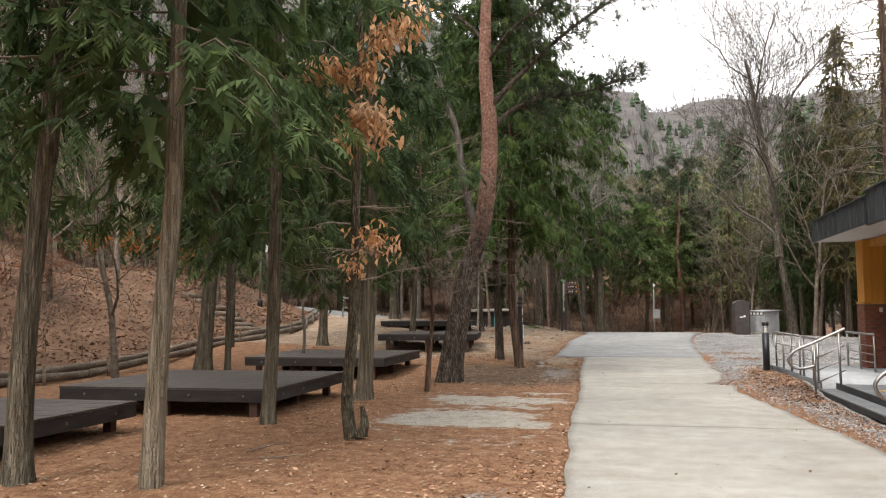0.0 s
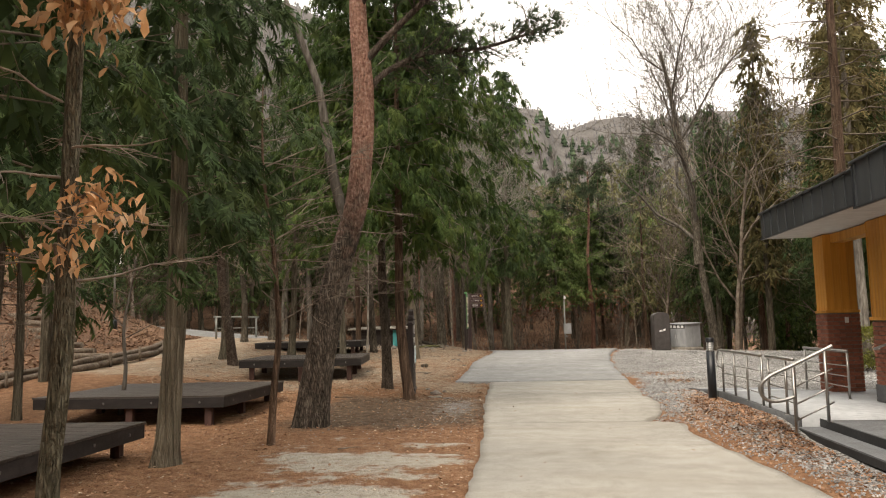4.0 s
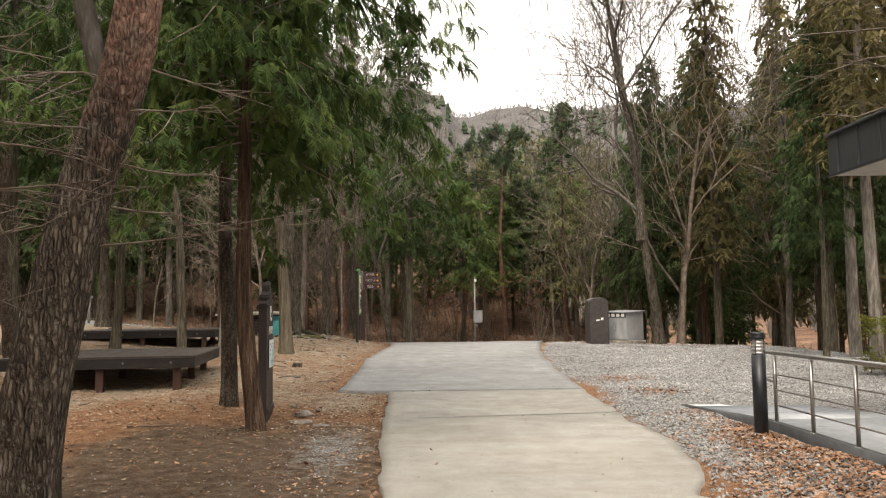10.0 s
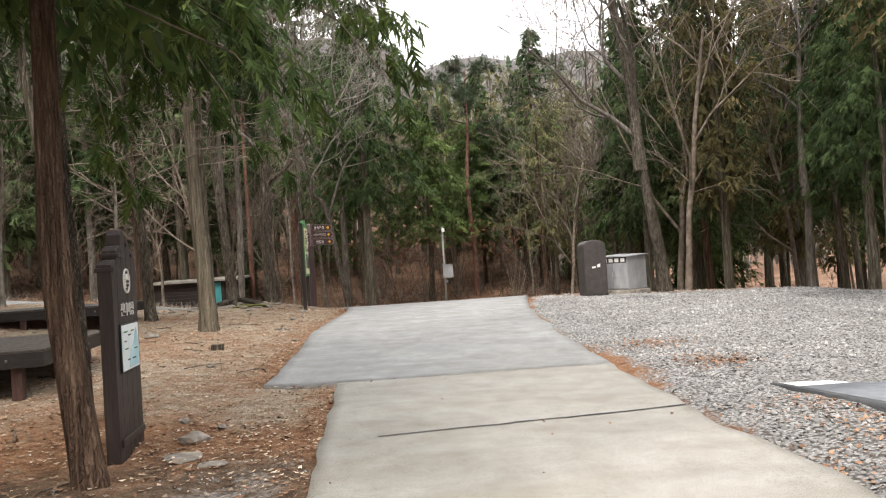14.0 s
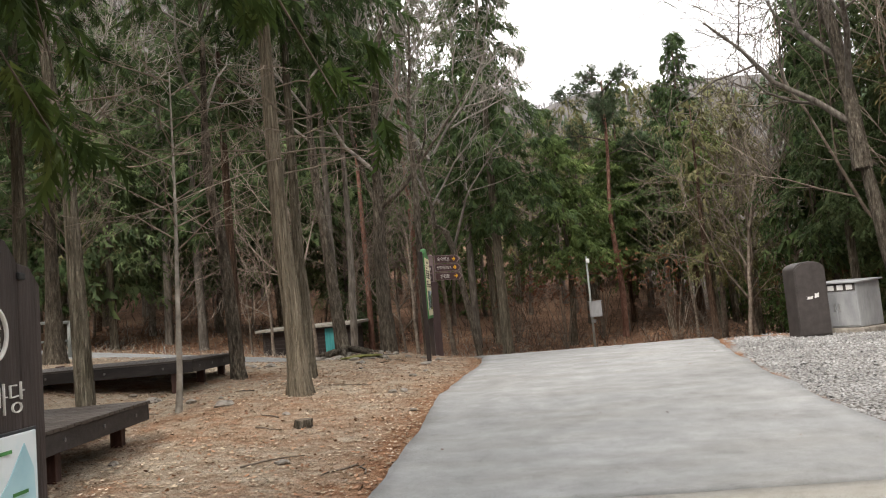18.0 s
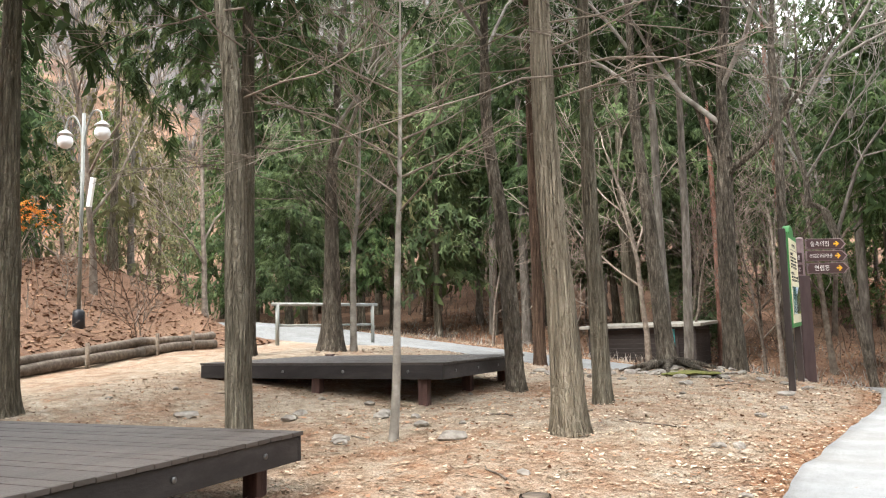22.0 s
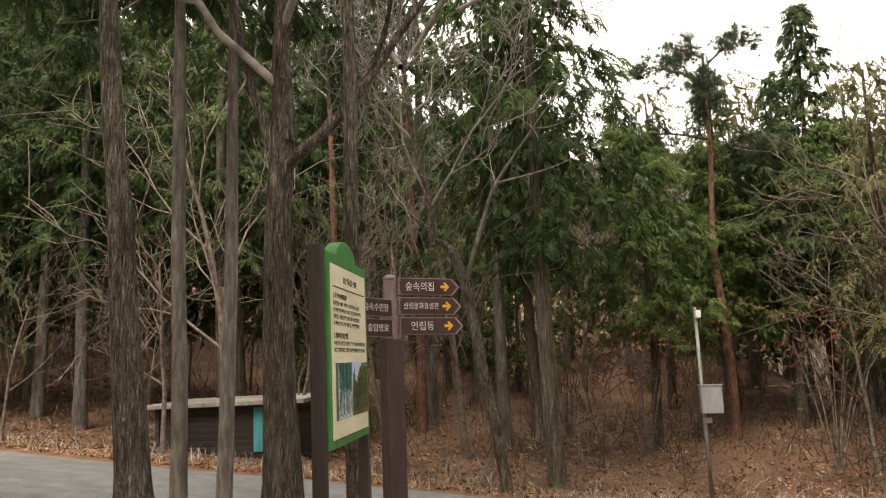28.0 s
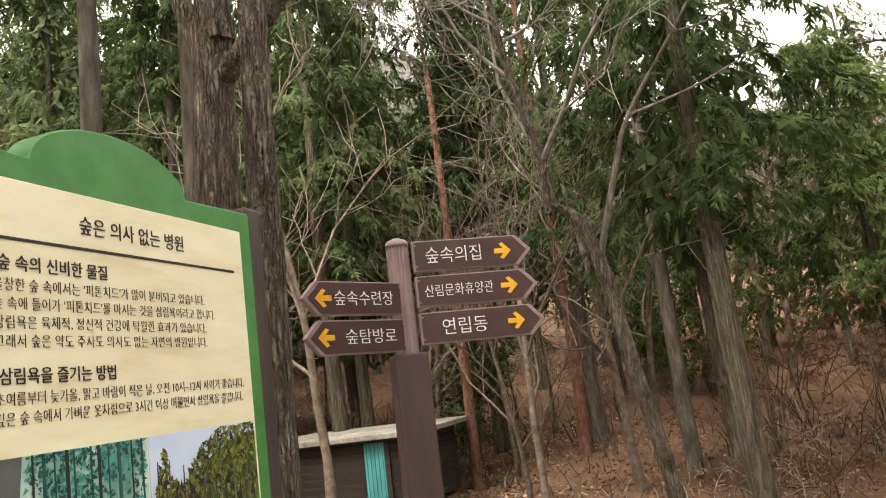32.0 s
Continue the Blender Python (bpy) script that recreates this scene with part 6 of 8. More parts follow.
# undergrowth of the woods: bare shrubs, and low russet leaves
SHRUB = bare_tree("shrub", 1.9, 0.015, 1.0, 3, BARK_TWIG, 61, first=0.05, kids=6, sides=4, up=0.35, least=0.006)
SHRUB_B = bare_tree("shrub", 2.4, 0.015, 0.9, 3, BARK_RED, 62, first=0.05, kids=6, sides=4, up=0.3, least=0.006)
made = 0
while made < 90:
    x, y = rng.uniform(-30, 22), rng.uniform(2, 62)
    if not ((y > cross_far(x) + 1.5) or (x < -13.6 - 0.3 * max(y - 29, 0) and y < cross_near(x) - 1.5)):
        continue
    t = thing("shrub", pose(x, y, at_ground(x, y) - 0.03, 0, 0, rng.uniform(0, 360)) @ Matrix.Scale(rng.uniform(0.6, 1.3), 4), "leafless brown undergrowth shrub on the wood floor", "shrub", "undergrowth shrubs")
    part("stem", (SHRUB, SHRUB_B)[made % 2][0], t)
    tagged(part("woody_frame", (SHRUB, SHRUB_B)[made % 2][1], t), kind="stuff")
    made += 1


def leafy_bush(name, label, x, y, wide, high, mat, count, size, seed, lift=0.2, group=""):
    """A low bush of small leaves on a few stems."""
    r = np.random.default_rng(seed)
    t = thing(name, pose(x, y, at_ground(x, y)), label, "shrub", group)
    wood = Pile()
    for k in range(9):
        a = k * 2.4
        e = np.array((math.cos(a) * wide * 0.7 * r.random(), math.sin(a) * wide * 0.7 * r.random(), high * (0.7 + 0.3 * r.random())))
        wood.add(*rod([(0.03 * math.cos(a), 0.03 * math.sin(a), -0.05), e * 0.5 + (0, 0, 0.1), e], (0.02, 0.013, 0.005), 4, False)[:2])
    tagged(part("woody_frame", wood.mesh("woody_frame", BARK_TWIG, True), t), kind="stuff")
    lobes = r.normal(size=(16, 3)) * (wide * 0.5, wide * 0.5, high * 0.16) + (0, 0, high * (0.5 + lift * 0.5))
    c = lobes[r.integers(0, 16, count)] + r.normal(size=(count, 3)) * (wide * 0.17, wide * 0.17, high * 0.12)
    c[:, 2] = np.clip(c[:, 2], 0.05, None)
    v, tt = strew(spray_shape(3, 0.14, 0.15), c, turn_of(r.random(count) * 6.28, r.normal(size=count) * 0.5, r.normal(size=count) * 0.6), size * (0.6 + 0.8 * r.random(count)))
    part("foliage", mesh_of("foliage", v, tt, mat), t)


for k, (x, y) in enumerate(((-19.8, 33.6), (-21.2, 32.6), (-22.8, 31.2))):
    leafy_bush("maple_bush", "maple in orange and red autumn leaf on the bank", x, y, 0.9, 1.3, LEAF_MAPLE, 420, 0.12, 100 + k, 0.9, "autumn maples on the bank")
for k, (x, y) in enumerate(((-20.5, 18), (-19, 14.5), (-17.5, 20.5))):
    leafy_bush("maple_bush", "low russet-leaved shrub on the leafy bank", x, y, 1.3, 1.8, LEAF_RUSSET, 500, 0.16, 110 + k, 0.3, "russet shrubs")
for k, (x, y, w, h) in enumerate(((4.6, 47.5, 1.6, 3.2), (0.8, 48.6, 1.4, 2.6), (-1.0, 50, 1.5, 2.4), (9.5, 47, 1.6, 2.8), (2.4, 51, 1.4, 3.0))):
    leafy_bush("maple_bush", "small maple with thin russet leaves beyond the road", x, y, w, h, LEAF_RUSSET, 190, 0.17, 120 + k, 0.8, "russet maples")
for k, (x, y) in enumerate(((8.4, 25.5), (9.2, 25.8), (10.0, 26.1), (10.8, 26.4), (11.6, 26.7))):
    r = np.random.default_rng(130 + k)
    hedge = thing("hedge_bush", pose(x, y, at_ground(x, y), 0, 0, 20), "clipped yellow-green hedge bush behind the building", "shrub", "hedge bushes")
    wood = Pile()
    for j in range(12):
        wood.add(*rod([(0.3 * r.normal() * 0.6, 0.12 * r.normal(), -0.05), (0.22 * r.normal(), 0.14 * r.normal(), 0.5), (0.26 * r.normal(), 0.15 * r.normal(), 1.0)], (0.016, 0.01, 0.004), 4, False)[:2])
    tagged(part("woody_frame", wood.mesh("woody_frame", BARK_TWIG, True), hedge), kind="stuff")
    c = r.uniform(-1, 1, (2600, 3))
    c = np.sign(c) * np.abs(c) ** 0.45 * (0.46, 0.34, 0.5) * (1 + 0.05 * r.normal(size=(2600, 1))) + (0, 0, 0.62)
    v, tt = strew(spray_shape(3, 0.14, 0.15), c, turn_of(r.random(2600) * 6.28, r.normal(size=2600) * 0.5, r.normal(size=2600) * 0.6), 0.075 * (0.6 + 0.8 * r.random(2600)))
    part("foliage", mesh_of("foliage", v, tt, LEAF_HEDGE), hedge)
leafy_bush("conifer_bush", "small dark green yew-like bush by the shed", -7.0, 43.9 + 4.6, 0.9, 2.9, LEAF_DARK, 1100, 0.2, 140, 0.2)


# far woods on the hills, too many to count
def far_woods(name, label, count, r0, r1, high, mat, cone, seed, arc=(-2.6, 2.6), width=0.32):
    r = np.random.default_rng(seed)
    a = r.uniform(arc[0], arc[1], count)
    d = r0 + (r1 - r0) * r.random(count) ** 0.8
    x, y = np.sin(a) * d, 25 + np.cos(a) * d
    z = ground(x, y) - 0.4
    h = high * (0.6 + 0.7 * r.random(count))
    vs, ts = [], []
    if cone:
        sides, tiers = 5, 3
        k = np.arange(sides) * 2 * math.pi / sides
        shape_v, shape_t = [], []
        for j in range(tiers):
            b = len(shape_v)
            zz, rr = 0.15 + 0.26 * j, width * (1 - 0.28 * j)
            shape_v += [(rr * math.cos(q + j) * (0.8 + 0.4 * ((i * 3 + j) % 3) / 2), rr * math.sin(q + j), zz - 0.05 * (i % 2)) for i, q in enumerate(k)] + [(0, 0, min(zz + 0.45, 1.0))]
            shape_t += [(b + i, b + (i + 1) % sides, b + sides) for i in range(sides)]
    else:
        shape_v, shape_t = [], []
        for i in range(10):
            q, w = i * 2.4, 0.16 + 0.26 * ((i * 5) % 9) / 9
            e = (math.cos(q) * w, math.sin(q) * w, 0.62 + 0.38 * ((i * 7) % 11) / 11)
            s = 0.03
            b = len(shape_v)
            shape_v += [(-math.sin(q) * s, math.cos(q) * s, 0.1 + 0.03 * i), (math.sin(q) * s, -math.cos(q) * s, 0.1 + 0.03 * i), e]
            shape_t.append((b, b + 1, b + 2))
    turn = turn_of(r.random(count) * 6.28, np.zeros(count), np.zeros(count))
    v, t = strew((np.array(shape_v), np.array(shape_t)), np.stack((x, y, z), -1), turn, h)
    tagged(new(name, mesh_of(name, v, t, mat)), label, "woods", kind="stuff")


far_woods("hillside_conifers", "dark conifers scattered over the hazy hillside", 2600, 190, 330, 5.0, FARGREEN, True, 1)
far_woods("hillside_bare_woods", "leafless grey-brown woods on the hillside", 9000, 66, 270, 6.5, FARWOOD, False, 2)
far_woods("ridge_woods", "woods along the distant ridge", 15000, 240, 560, 3.4, RIDGEWOOD_HAZED, False, 3, (-1.3, 1.3))

# ---- timber platforms ----
def platform(x, y, top, w, d, yaw, label, legs=3):
    """A low deck: planks along its width, fascia boards with bolts, joists, posts."""
    foot = at_ground(x, y)
    t = thing("timber_platform", pose(x, y, foot, 0, 0, yaw), label, "platform", "camping platforms")
    z = top - foot
    n = int(d / 0.125)
    pitch = d / n
    plank = box(w + 0.04, pitch - 0.008, 0.028, DECK, 0.004, name="plank")
    for k in range(n):
        part("plank", plank, t, m=pose(0, -d / 2 + pitch * (k + 0.5), z - 0.028 + 0.0015 * ((k * 7) % 3)))
    long, short = box(w, 0.04, 0.17, DECK_EDGE, 0.006, name="fascia"), box(0.04, d - 0.082, 0.17, DECK_EDGE, 0.006, name="fascia")
    for s in (-1, 1):
        part("fascia", long, t, m=pose(0, s * (d / 2 - 0.02), z - 0.2))
        part("fascia", short, t, m=pose(s * (w / 2 - 0.02), 0, z - 0.2))
    joist = box(0.06, d - 0.085, 0.14, DECK_EDGE, 0.004, name="joist")
    for k in range(1, 5):
        part("joist", joist, t, m=pose(-w / 2 + w * k / 5, 0, z - 0.172))
    bolt = Pile().add(*rod([(0, 0, 0), (0, 0.012, 0)], (0.02, 0.016), 10)).mesh("bolt", BOLT)
    for k in range(4):
        u = -w / 2 + w * (k + 0.5) / 4
        v = -d / 2 + d * (k + 0.5) / 4
        part("bolt", bolt, t, m=pose(u, -d / 2 - 0.011, z - 0.11))
        part("bolt", bolt, t, m=pose(w / 2 + 0.011, v, z - 0.11, 0, 0, 90))
    m = t.matrix_basis
    for i in range(3):
        for j in range(legs):
            u, v = -w / 2 + 0.3 + (w - 0.6) * i / 2, -d / 2 + 0.12 + (d - 0.24) * j / (legs - 1)
            p = m @ Vector((u, v, 0))
            g = at_ground(p.x, p.y) - foot - 0.08
            part("post", box(0.12, 0.12, max(z - 0.18 - g, 0.1), DECK_LEG, 0.008, (0, 0, 0), "post"), t, m=pose(u, v, g))
    return t


platform(-7.9, 7.35, 0.37, 3.4, 3.5, 0, "dark-stained low timber camping platform under cypresses")
platform(-6.72, 12.05, 0.41, 3.4, 3.3, 2, "dark-stained low timber camping platform between tree trunks")
platform(-6.98, 18.45, 0.475, 3.35, 3.3, 1, "dark-stained timber camping platform behind the red pine")
platform(-6.24, 25.2, 0.80, 3.05, 3.36, 8, "weathered dark timber platform with bolted fascia near the brown sign")
platform(-8.0, 32.0, 1.11, 3.65, 2.85, 6, "dark timber camping platform near the upper road")

# ---- the wash-house ----
WX, Y0, Y1 = 5.14, 5.5, 17.2
house = thing("washroom_building", pose(0, 0, 0), "low building of brick and honey-coloured boards under a charcoal metal roof", "building")
TOP = 3.02
part("wall", box(0.2, Y1 - Y0, TOP - 0.21, MORTAR, 0, (WX + 0.125, (Y0 + Y1) / 2, 0.21), "wall"), house, "wall of brick below and boards above")
part("wall", box(5.8, 0.2, TOP - 0.21, MORTAR, 0, (WX + 2.94, Y0 + 0.1, 0.21), "wall"), house)
part("wall", box(5.6, 0.2, TOP - 0.21, MORTAR, 0, (WX + 3.03, Y1 - 0.1, 0.21), "wall"), house)
part("wall", box(0.2, Y1 - Y0 - 0.4, TOP - 0.21, MORTAR, 0, (WX + 5.73, (Y0 + Y1) / 2, 0.21), "wall"), house)
part("plinth", box(0.03, Y1 - Y0, 0.26, PLINTH, 0.004, (WX + 0.0, (Y0 + Y1) / 2, 0.21), "plinth"), house, "dark grey tile plinth")
part("plinth", box(5.6, 0.03, 0.26, PLINTH, 0.004, (WX + 2.9, Y1 + 0.005, 0.21), "plinth"), house)
# honey boards
BOARD_LOW, BOARD_W = 1.49, 0.115
board = box(0.025, BOARD_W - 0.006, TOP - BOARD_LOW, PINEWOOD, 0.004, name="board")
n = int((Y1 - Y0) / BOARD_W)
WIN = (14.65, 16.08, 2.26, 2.70)
short_low = box(0.025, BOARD_W - 0.006, WIN[2] - BOARD_LOW, PINEWOOD, 0.004, name="board")
short_top = box(0.025, BOARD_W - 0.006, TOP - WIN[3], PINEWOOD, 0.004, name="board")
for k in range(n):
    y = Y0 + BOARD_W * (k + 0.5)
    if WIN[0] < y < WIN[1]:
        part("board", short_low, house, m=pose(WX, y, BOARD_LOW))
        part("board", short_top, house, m=pose(WX, y, WIN[3]))
    else:
        part("board", board, house, m=pose(WX, y, BOARD_LOW))
north = box(BOARD_W - 0.006, 0.025, TOP - BOARD_LOW, PINEWOOD, 0.004, name="board")
for k in range(20):
    part("board", north, house, m=pose(WX + 0.06 + BOARD_W * k, Y1 + 0.0, BOARD_LOW))
part("trim", box(0.05, Y1 - Y0 + 0.03, 0.05, PINEWOOD, 0.006, (WX - 0.012, (Y0 + Y1) / 2, BOARD_LOW - 0.03), "trim"), house, "honey-stained ledge between boards and brick")
win = part("window", box(0.02, WIN[1] - WIN[0], WIN[3] - WIN[2], GLASS, 0, (WX + 0.01, (WIN[0] + WIN[1]) / 2, WIN[2]), "window"), house, "high dark window under the eave")
for a, b, c, d in ((WIN[0] - 0.0, WIN[1] + 0.0, WIN[2] - 0.03, 0.04), (WIN[0], WIN[1], WIN[3] - 0.01, 0.04)):
    part("frame", box(0.06, b - a, d, PINEWOOD, 0.004, (WX - 0.01, (a + b) / 2, c), "frame"), win)
part("frame", box(0.045, 0.03, WIN[3] - WIN[2], BLACK, 0.004, (WX - 0.004, (WIN[0] + WIN[1]) / 2, WIN[2]), "frame"), win)
lamp = part("wall_lamp", box(0.10, 0.28, 0.07, WHITE, 0.015, (WX - 0.06, 14.25, 2.66), "wall_lamp"), house, "small pale wall lamp under the eave")
rail = part("wall_rail", tube_mesh("wall_rail", bend([(WX - 0.03, 16.9, 1.02), (WX - 0.09, 16.85, 1.05), (WX - 0.09, 14.9, 1.3), (WX - 0.09, 11.5, 1.3)], 6), 0.018, STEEL), house, "stainless handrail along the wall")
for y, z in ((16.5, 1.08), (15.8, 1.17), (15.0, 1.27), (13.8, 1.29), (12.6, 1.29)):
    part("bracket", tube_mesh("bracket", [(WX + 0.0, y, z - 0.09), (WX - 0.06, y, z - 0.07), (WX - 0.09, y, z)], 0.008, STEEL, 6), rail)

# the porch pillar
PX, PY, PW = 5.37, 19.22, 0.56
pillar = thing("porch_pillar", pose(PX, PY, 0.2), "porch pillar of red brick below and honey boards above", "pillar")
part("core", box(PW - 0.03, PW - 0.03, 1.42, MORTAR, 0, name="core"), pillar, "grey mortar core")
part("core", box(PW - 0.05, PW - 0.05, TOP - 1.62, PINEWOOD, 0, (0, 0, 1.42), "core"), pillar, "boarded upper shaft")
shaft = box((PW - 0.04) / 4 - 0.006, 0.02, TOP - 1.64, PINEWOOD, 0.003, name="board")
for s in range(4):
    for k in range(4):
        part("board", shaft, pillar, m=pose(0, 0, 1.43, 0, 0, 90 * s) @ pose((k - 1.5) * (PW - 0.04) / 4, -PW / 2 + 0.026, 0))
part("cap", box(PW + 0.02, PW + 0.02, 0.05, PINEWOOD, 0.006, (0, 0, 1.40), "cap"), pillar, "honey-stained ledge on the brickwork")
part("plate", box(0.07, 0.012, 0.1, WHITE, 0.006, (0.05, -PW / 2 - 0.002, 1.22), "plate"), pillar, "white switch plate")
part("beam", box(0.26, 2.2, 0.16, PINEWOOD, 0.008, (-0.0, -1.35, 2.66), "beam"), pillar, "honey-stained beam to the wall")

# roof: deep fascia of standing-seam metal, pale soffit
ROOFS = ((4.25, 15.05, 19.6, 3.04, 3.50, 0.10), (4.18, 4.6, 15.05, 2.97, 3.56, 0.10))
for x, a, b, z0, z1, rise in ROOFS:
    ln, c = b - a, (a + b) / 2
    f = part("fascia", box(0.03, ln, z1 - z0, ROOF, 0.003, (x, c, z0), "fascia"), house, "charcoal metal fascia with upright seams")
    seam = box(0.03, 0.022, z1 - z0 - 0.02, ROOF, 0.003, name="seam")
    for k in range(int(ln / 0.43) + 1):
        part("seam", seam, f, m=pose(x - 0.022, min(a + 0.02 + 0.43 * k, b - 0.02), z0 + 0.01))
    part("gutter_edge", box(0.05, ln + 0.02, 0.03, BLACK, 0.006, (x - 0.012, c, z0 - 0.022), "gutter_edge"), f)
    part("coping", box(0.09, ln + 0.04, 0.03, ROOF, 0.006, (x - 0.01, c, z1), "coping"), f)
    part("soffit", box(2.4, ln, 0.02, SOFFIT, 0, (x + 1.22, c, z0 - 0.005), "soffit"), house, "pale grey soffit board")
    p = Pile()
    w = 7.6
    v = np.array([(x, a, z1 - 0.02), (x + w / 2, a, z1 + 1.15), (x + w / 2, b, z1 + 1.15), (x, b, z1 - 0.02), (x + w, a, z1 - 0.02), (x + w, b, z1 - 0.02)])
    p.add(np.concatenate((v, v - (0, 0, 0.06))), [(0, 1, 2, 3), (1, 4, 5, 2), (9, 8, 7, 6), (8, 11, 10, 7)], [])
    p.add(np.array([(x, b, z0), (x + w, b, z0), (x + w, b, z1), (x + w / 2, b, z1 + 1.15), (x, b, z1)]), [(0, 1, 2, 4)], [(4, 2, 3)])
    p.add(np.array([(x, a, z0), (x + w, a, z0), (x + w, a, z1), (x + w / 2, a, z1 + 1.15), (x, a, z1)]), [(4, 2, 1, 0)], [(3, 2, 4)])
    sheet = part("roof", p.mesh("roof", ROOF), house, "charcoal standing-seam metal roof")
    slope = math.degrees(math.atan2(1.17, w / 2))
    rib = box(math.hypot(1.17, w / 2), 0.025, 0.03, ROOF, 0, (math.hypot(1.17, w / 2) / 2, 0, 0), "rib")
    for k in range(int(ln / 0.43)):
        part("rib", rib, sheet, m=pose(x, a + 0.2 + 0.43 * k, z1 - 0.015, 0, -slope, 0))
part("gable_trim", box(0.04, 0.05, 0.56, BLACK, 0.004, (4.17, 15.06, 2.98), "gable_trim"), house)

# ---- forecourt: steps, landing, ramp ----
part("step", box(0.44, 7.0, 0.1, PAVING, 0.006, (3.48, 11.6, 0.0), "step"), thing("entrance_steps", pose(0, 0, 0), "grey stone entrance steps with black risers", "steps"), "lower grey step")
steps = bpy.data.objects["entrance_steps"]
part("riser", box(0.012, 7.0, 0.085, NOSING, 0.002, (3.253, 11.6, 0.0), "riser"), steps, "black riser")
part("riser", box(0.012, 7.0, 0.105, NOSING, 0.002, (3.552, 11.6, 0.102), "riser"), steps, "black riser")
slab_me = box(0.79, 0.79, 0.03, PAVING, 0.004, name="paving_slab")
land = thing("forecourt", pose(0, 0, 0), "grey granite forecourt before the washroom", "paving", kind="structure")
part("base", box(1.6, 8.0, 0.19, PLINTH, 0, (4.36, 11.1, -0.01), "base"), land)
for i in range(2):
    for j in range(9):
        part("paving_slab", slab_me, land, m=pose(3.96 + 0.8 * i, 7.5 + 0.8 * j + 0.4, 0.182))
part("tactile_strip", box(0.3, 5.5, 0.008, YELLOW, 0.002, (3.98, 10.9, 0.213), "tactile_strip"), land, "ochre-yellow tactile strip")

ramp_ob = thing("access_ramp", pose(0, 0, 0), "pale concrete wheelchair ramp with a grey coated start", "ramp", kind="structure")


def ramp_piece(name, y0, y1, x0, x1, mat, label, lift=0.0):
    def z(y):
        return float(np.interp(y, (19.4, 22.4), (0.205, 0.03))) + lift
    v = [(x0, y0, -0.1), (x1, y0, -0.1), (x1, y1, -0.1), (x0, y1, -0.1), (x0, y0, z(y0)), (x1, y0, z(y0)), (x1, y1, z(y1)), (x0, y1, z(y1))]
    part(name, Pile().add(v, BOX_Q).mesh(name, mat), ramp_ob, label)


ramp_piece("landing", 15.1, 19.4, 3.32, 6.6, RAMP_PALE, "pale concrete landing")
ramp_piece("ramp_top", 19.4, 20.35, 3.32, 4.95, RAMP_PALE, "pale upper ramp")
ramp_piece("ramp_coat", 20.35, 22.0, 3.32, 4.95, RAMP_GREY, "grey coated ramp")
ramp_piece("ramp_lip", 22.0, 22.4, 3.32, 4.95, WHITE, "white lip of the ramp")
for a, b in ((15.1, 19.4), (19.4, 22.38)):
    za, zb = (float(np.interp(y, (19.4, 22.4), (0.205, 0.03))) for y in (a, b))
    v = [(3.24, a, -0.1), (3.32, a, -0.1), (3.32, b, -0.1), (3.24, b, -0.1), (3.24, a, za + 0.006), (3.32, a, za + 0.006), (3.32, b, zb + 0.006), (3.24, b, zb + 0.006)]
    part("kerb", Pile().add(v, BOX_Q).mesh("kerb", PLINTH), ramp_ob, "dark grey ramp kerb")


def guard(ys, x, z0, top, label, loop=None):
    """A stainless guard rail of posts, a top rail and three thin bars."""
    g = thing("guard_rail", pose(x, ys[0], z0), label, "railing", "stainless ramp railings")
    for y in ys:
        p = part("post", tube_mesh("post", [(0, y - ys[0], 0), (0, y - ys[0], top - z0 - 0.03)], 0.02, STEEL, 12), g)
        part("foot_plate", tube_mesh("foot_plate", [(0, y - ys[0], 0), (0, y - ys[0], 0.012)], 0.04, STEEL, 12), p)
    ln = ys[-1] - ys[0]
    part("top_rail", tube_mesh("top_rail", [(0, 0.06 if ln < 0 else -0.06, top - z0), (0, ln, top - z0)], 0.024, STEEL, 12), g)
    for k in range(3):
        zz = (top - z0) * (0.25 + 0.22 * k)
        part("bar", tube_mesh("bar", [(0, 0, zz), (0, ln, zz)], 0.009, STEEL, 8), g)
    if loop:
        part("return_loop", tube_mesh("return_loop", bend([(0, 0.05, top - z0), (0, 0.3, top - z0 - 0.02), (0, 0.42, top - z0 - 0.15), (0, 0.34, top - z0 - 0.29), (0, 0.0, top - z0 - 0.32)], 6), 0.02, STEEL, 10), g)
    return g


guard((19.2, 18.36, 17.53, 16.7), 3.29, 0.2, 0.97, "stainless steel guard rail along the ramp", True)
guard((16.37, 15.56, 15.2), 3.29, 0.2, 0.97, "short stainless steel guard rail beside the landing")
guard((19.6, 18.6, 17.6), 4.88, 0.2, 0.97, "stainless steel guard rail on the inner side of the ramp")


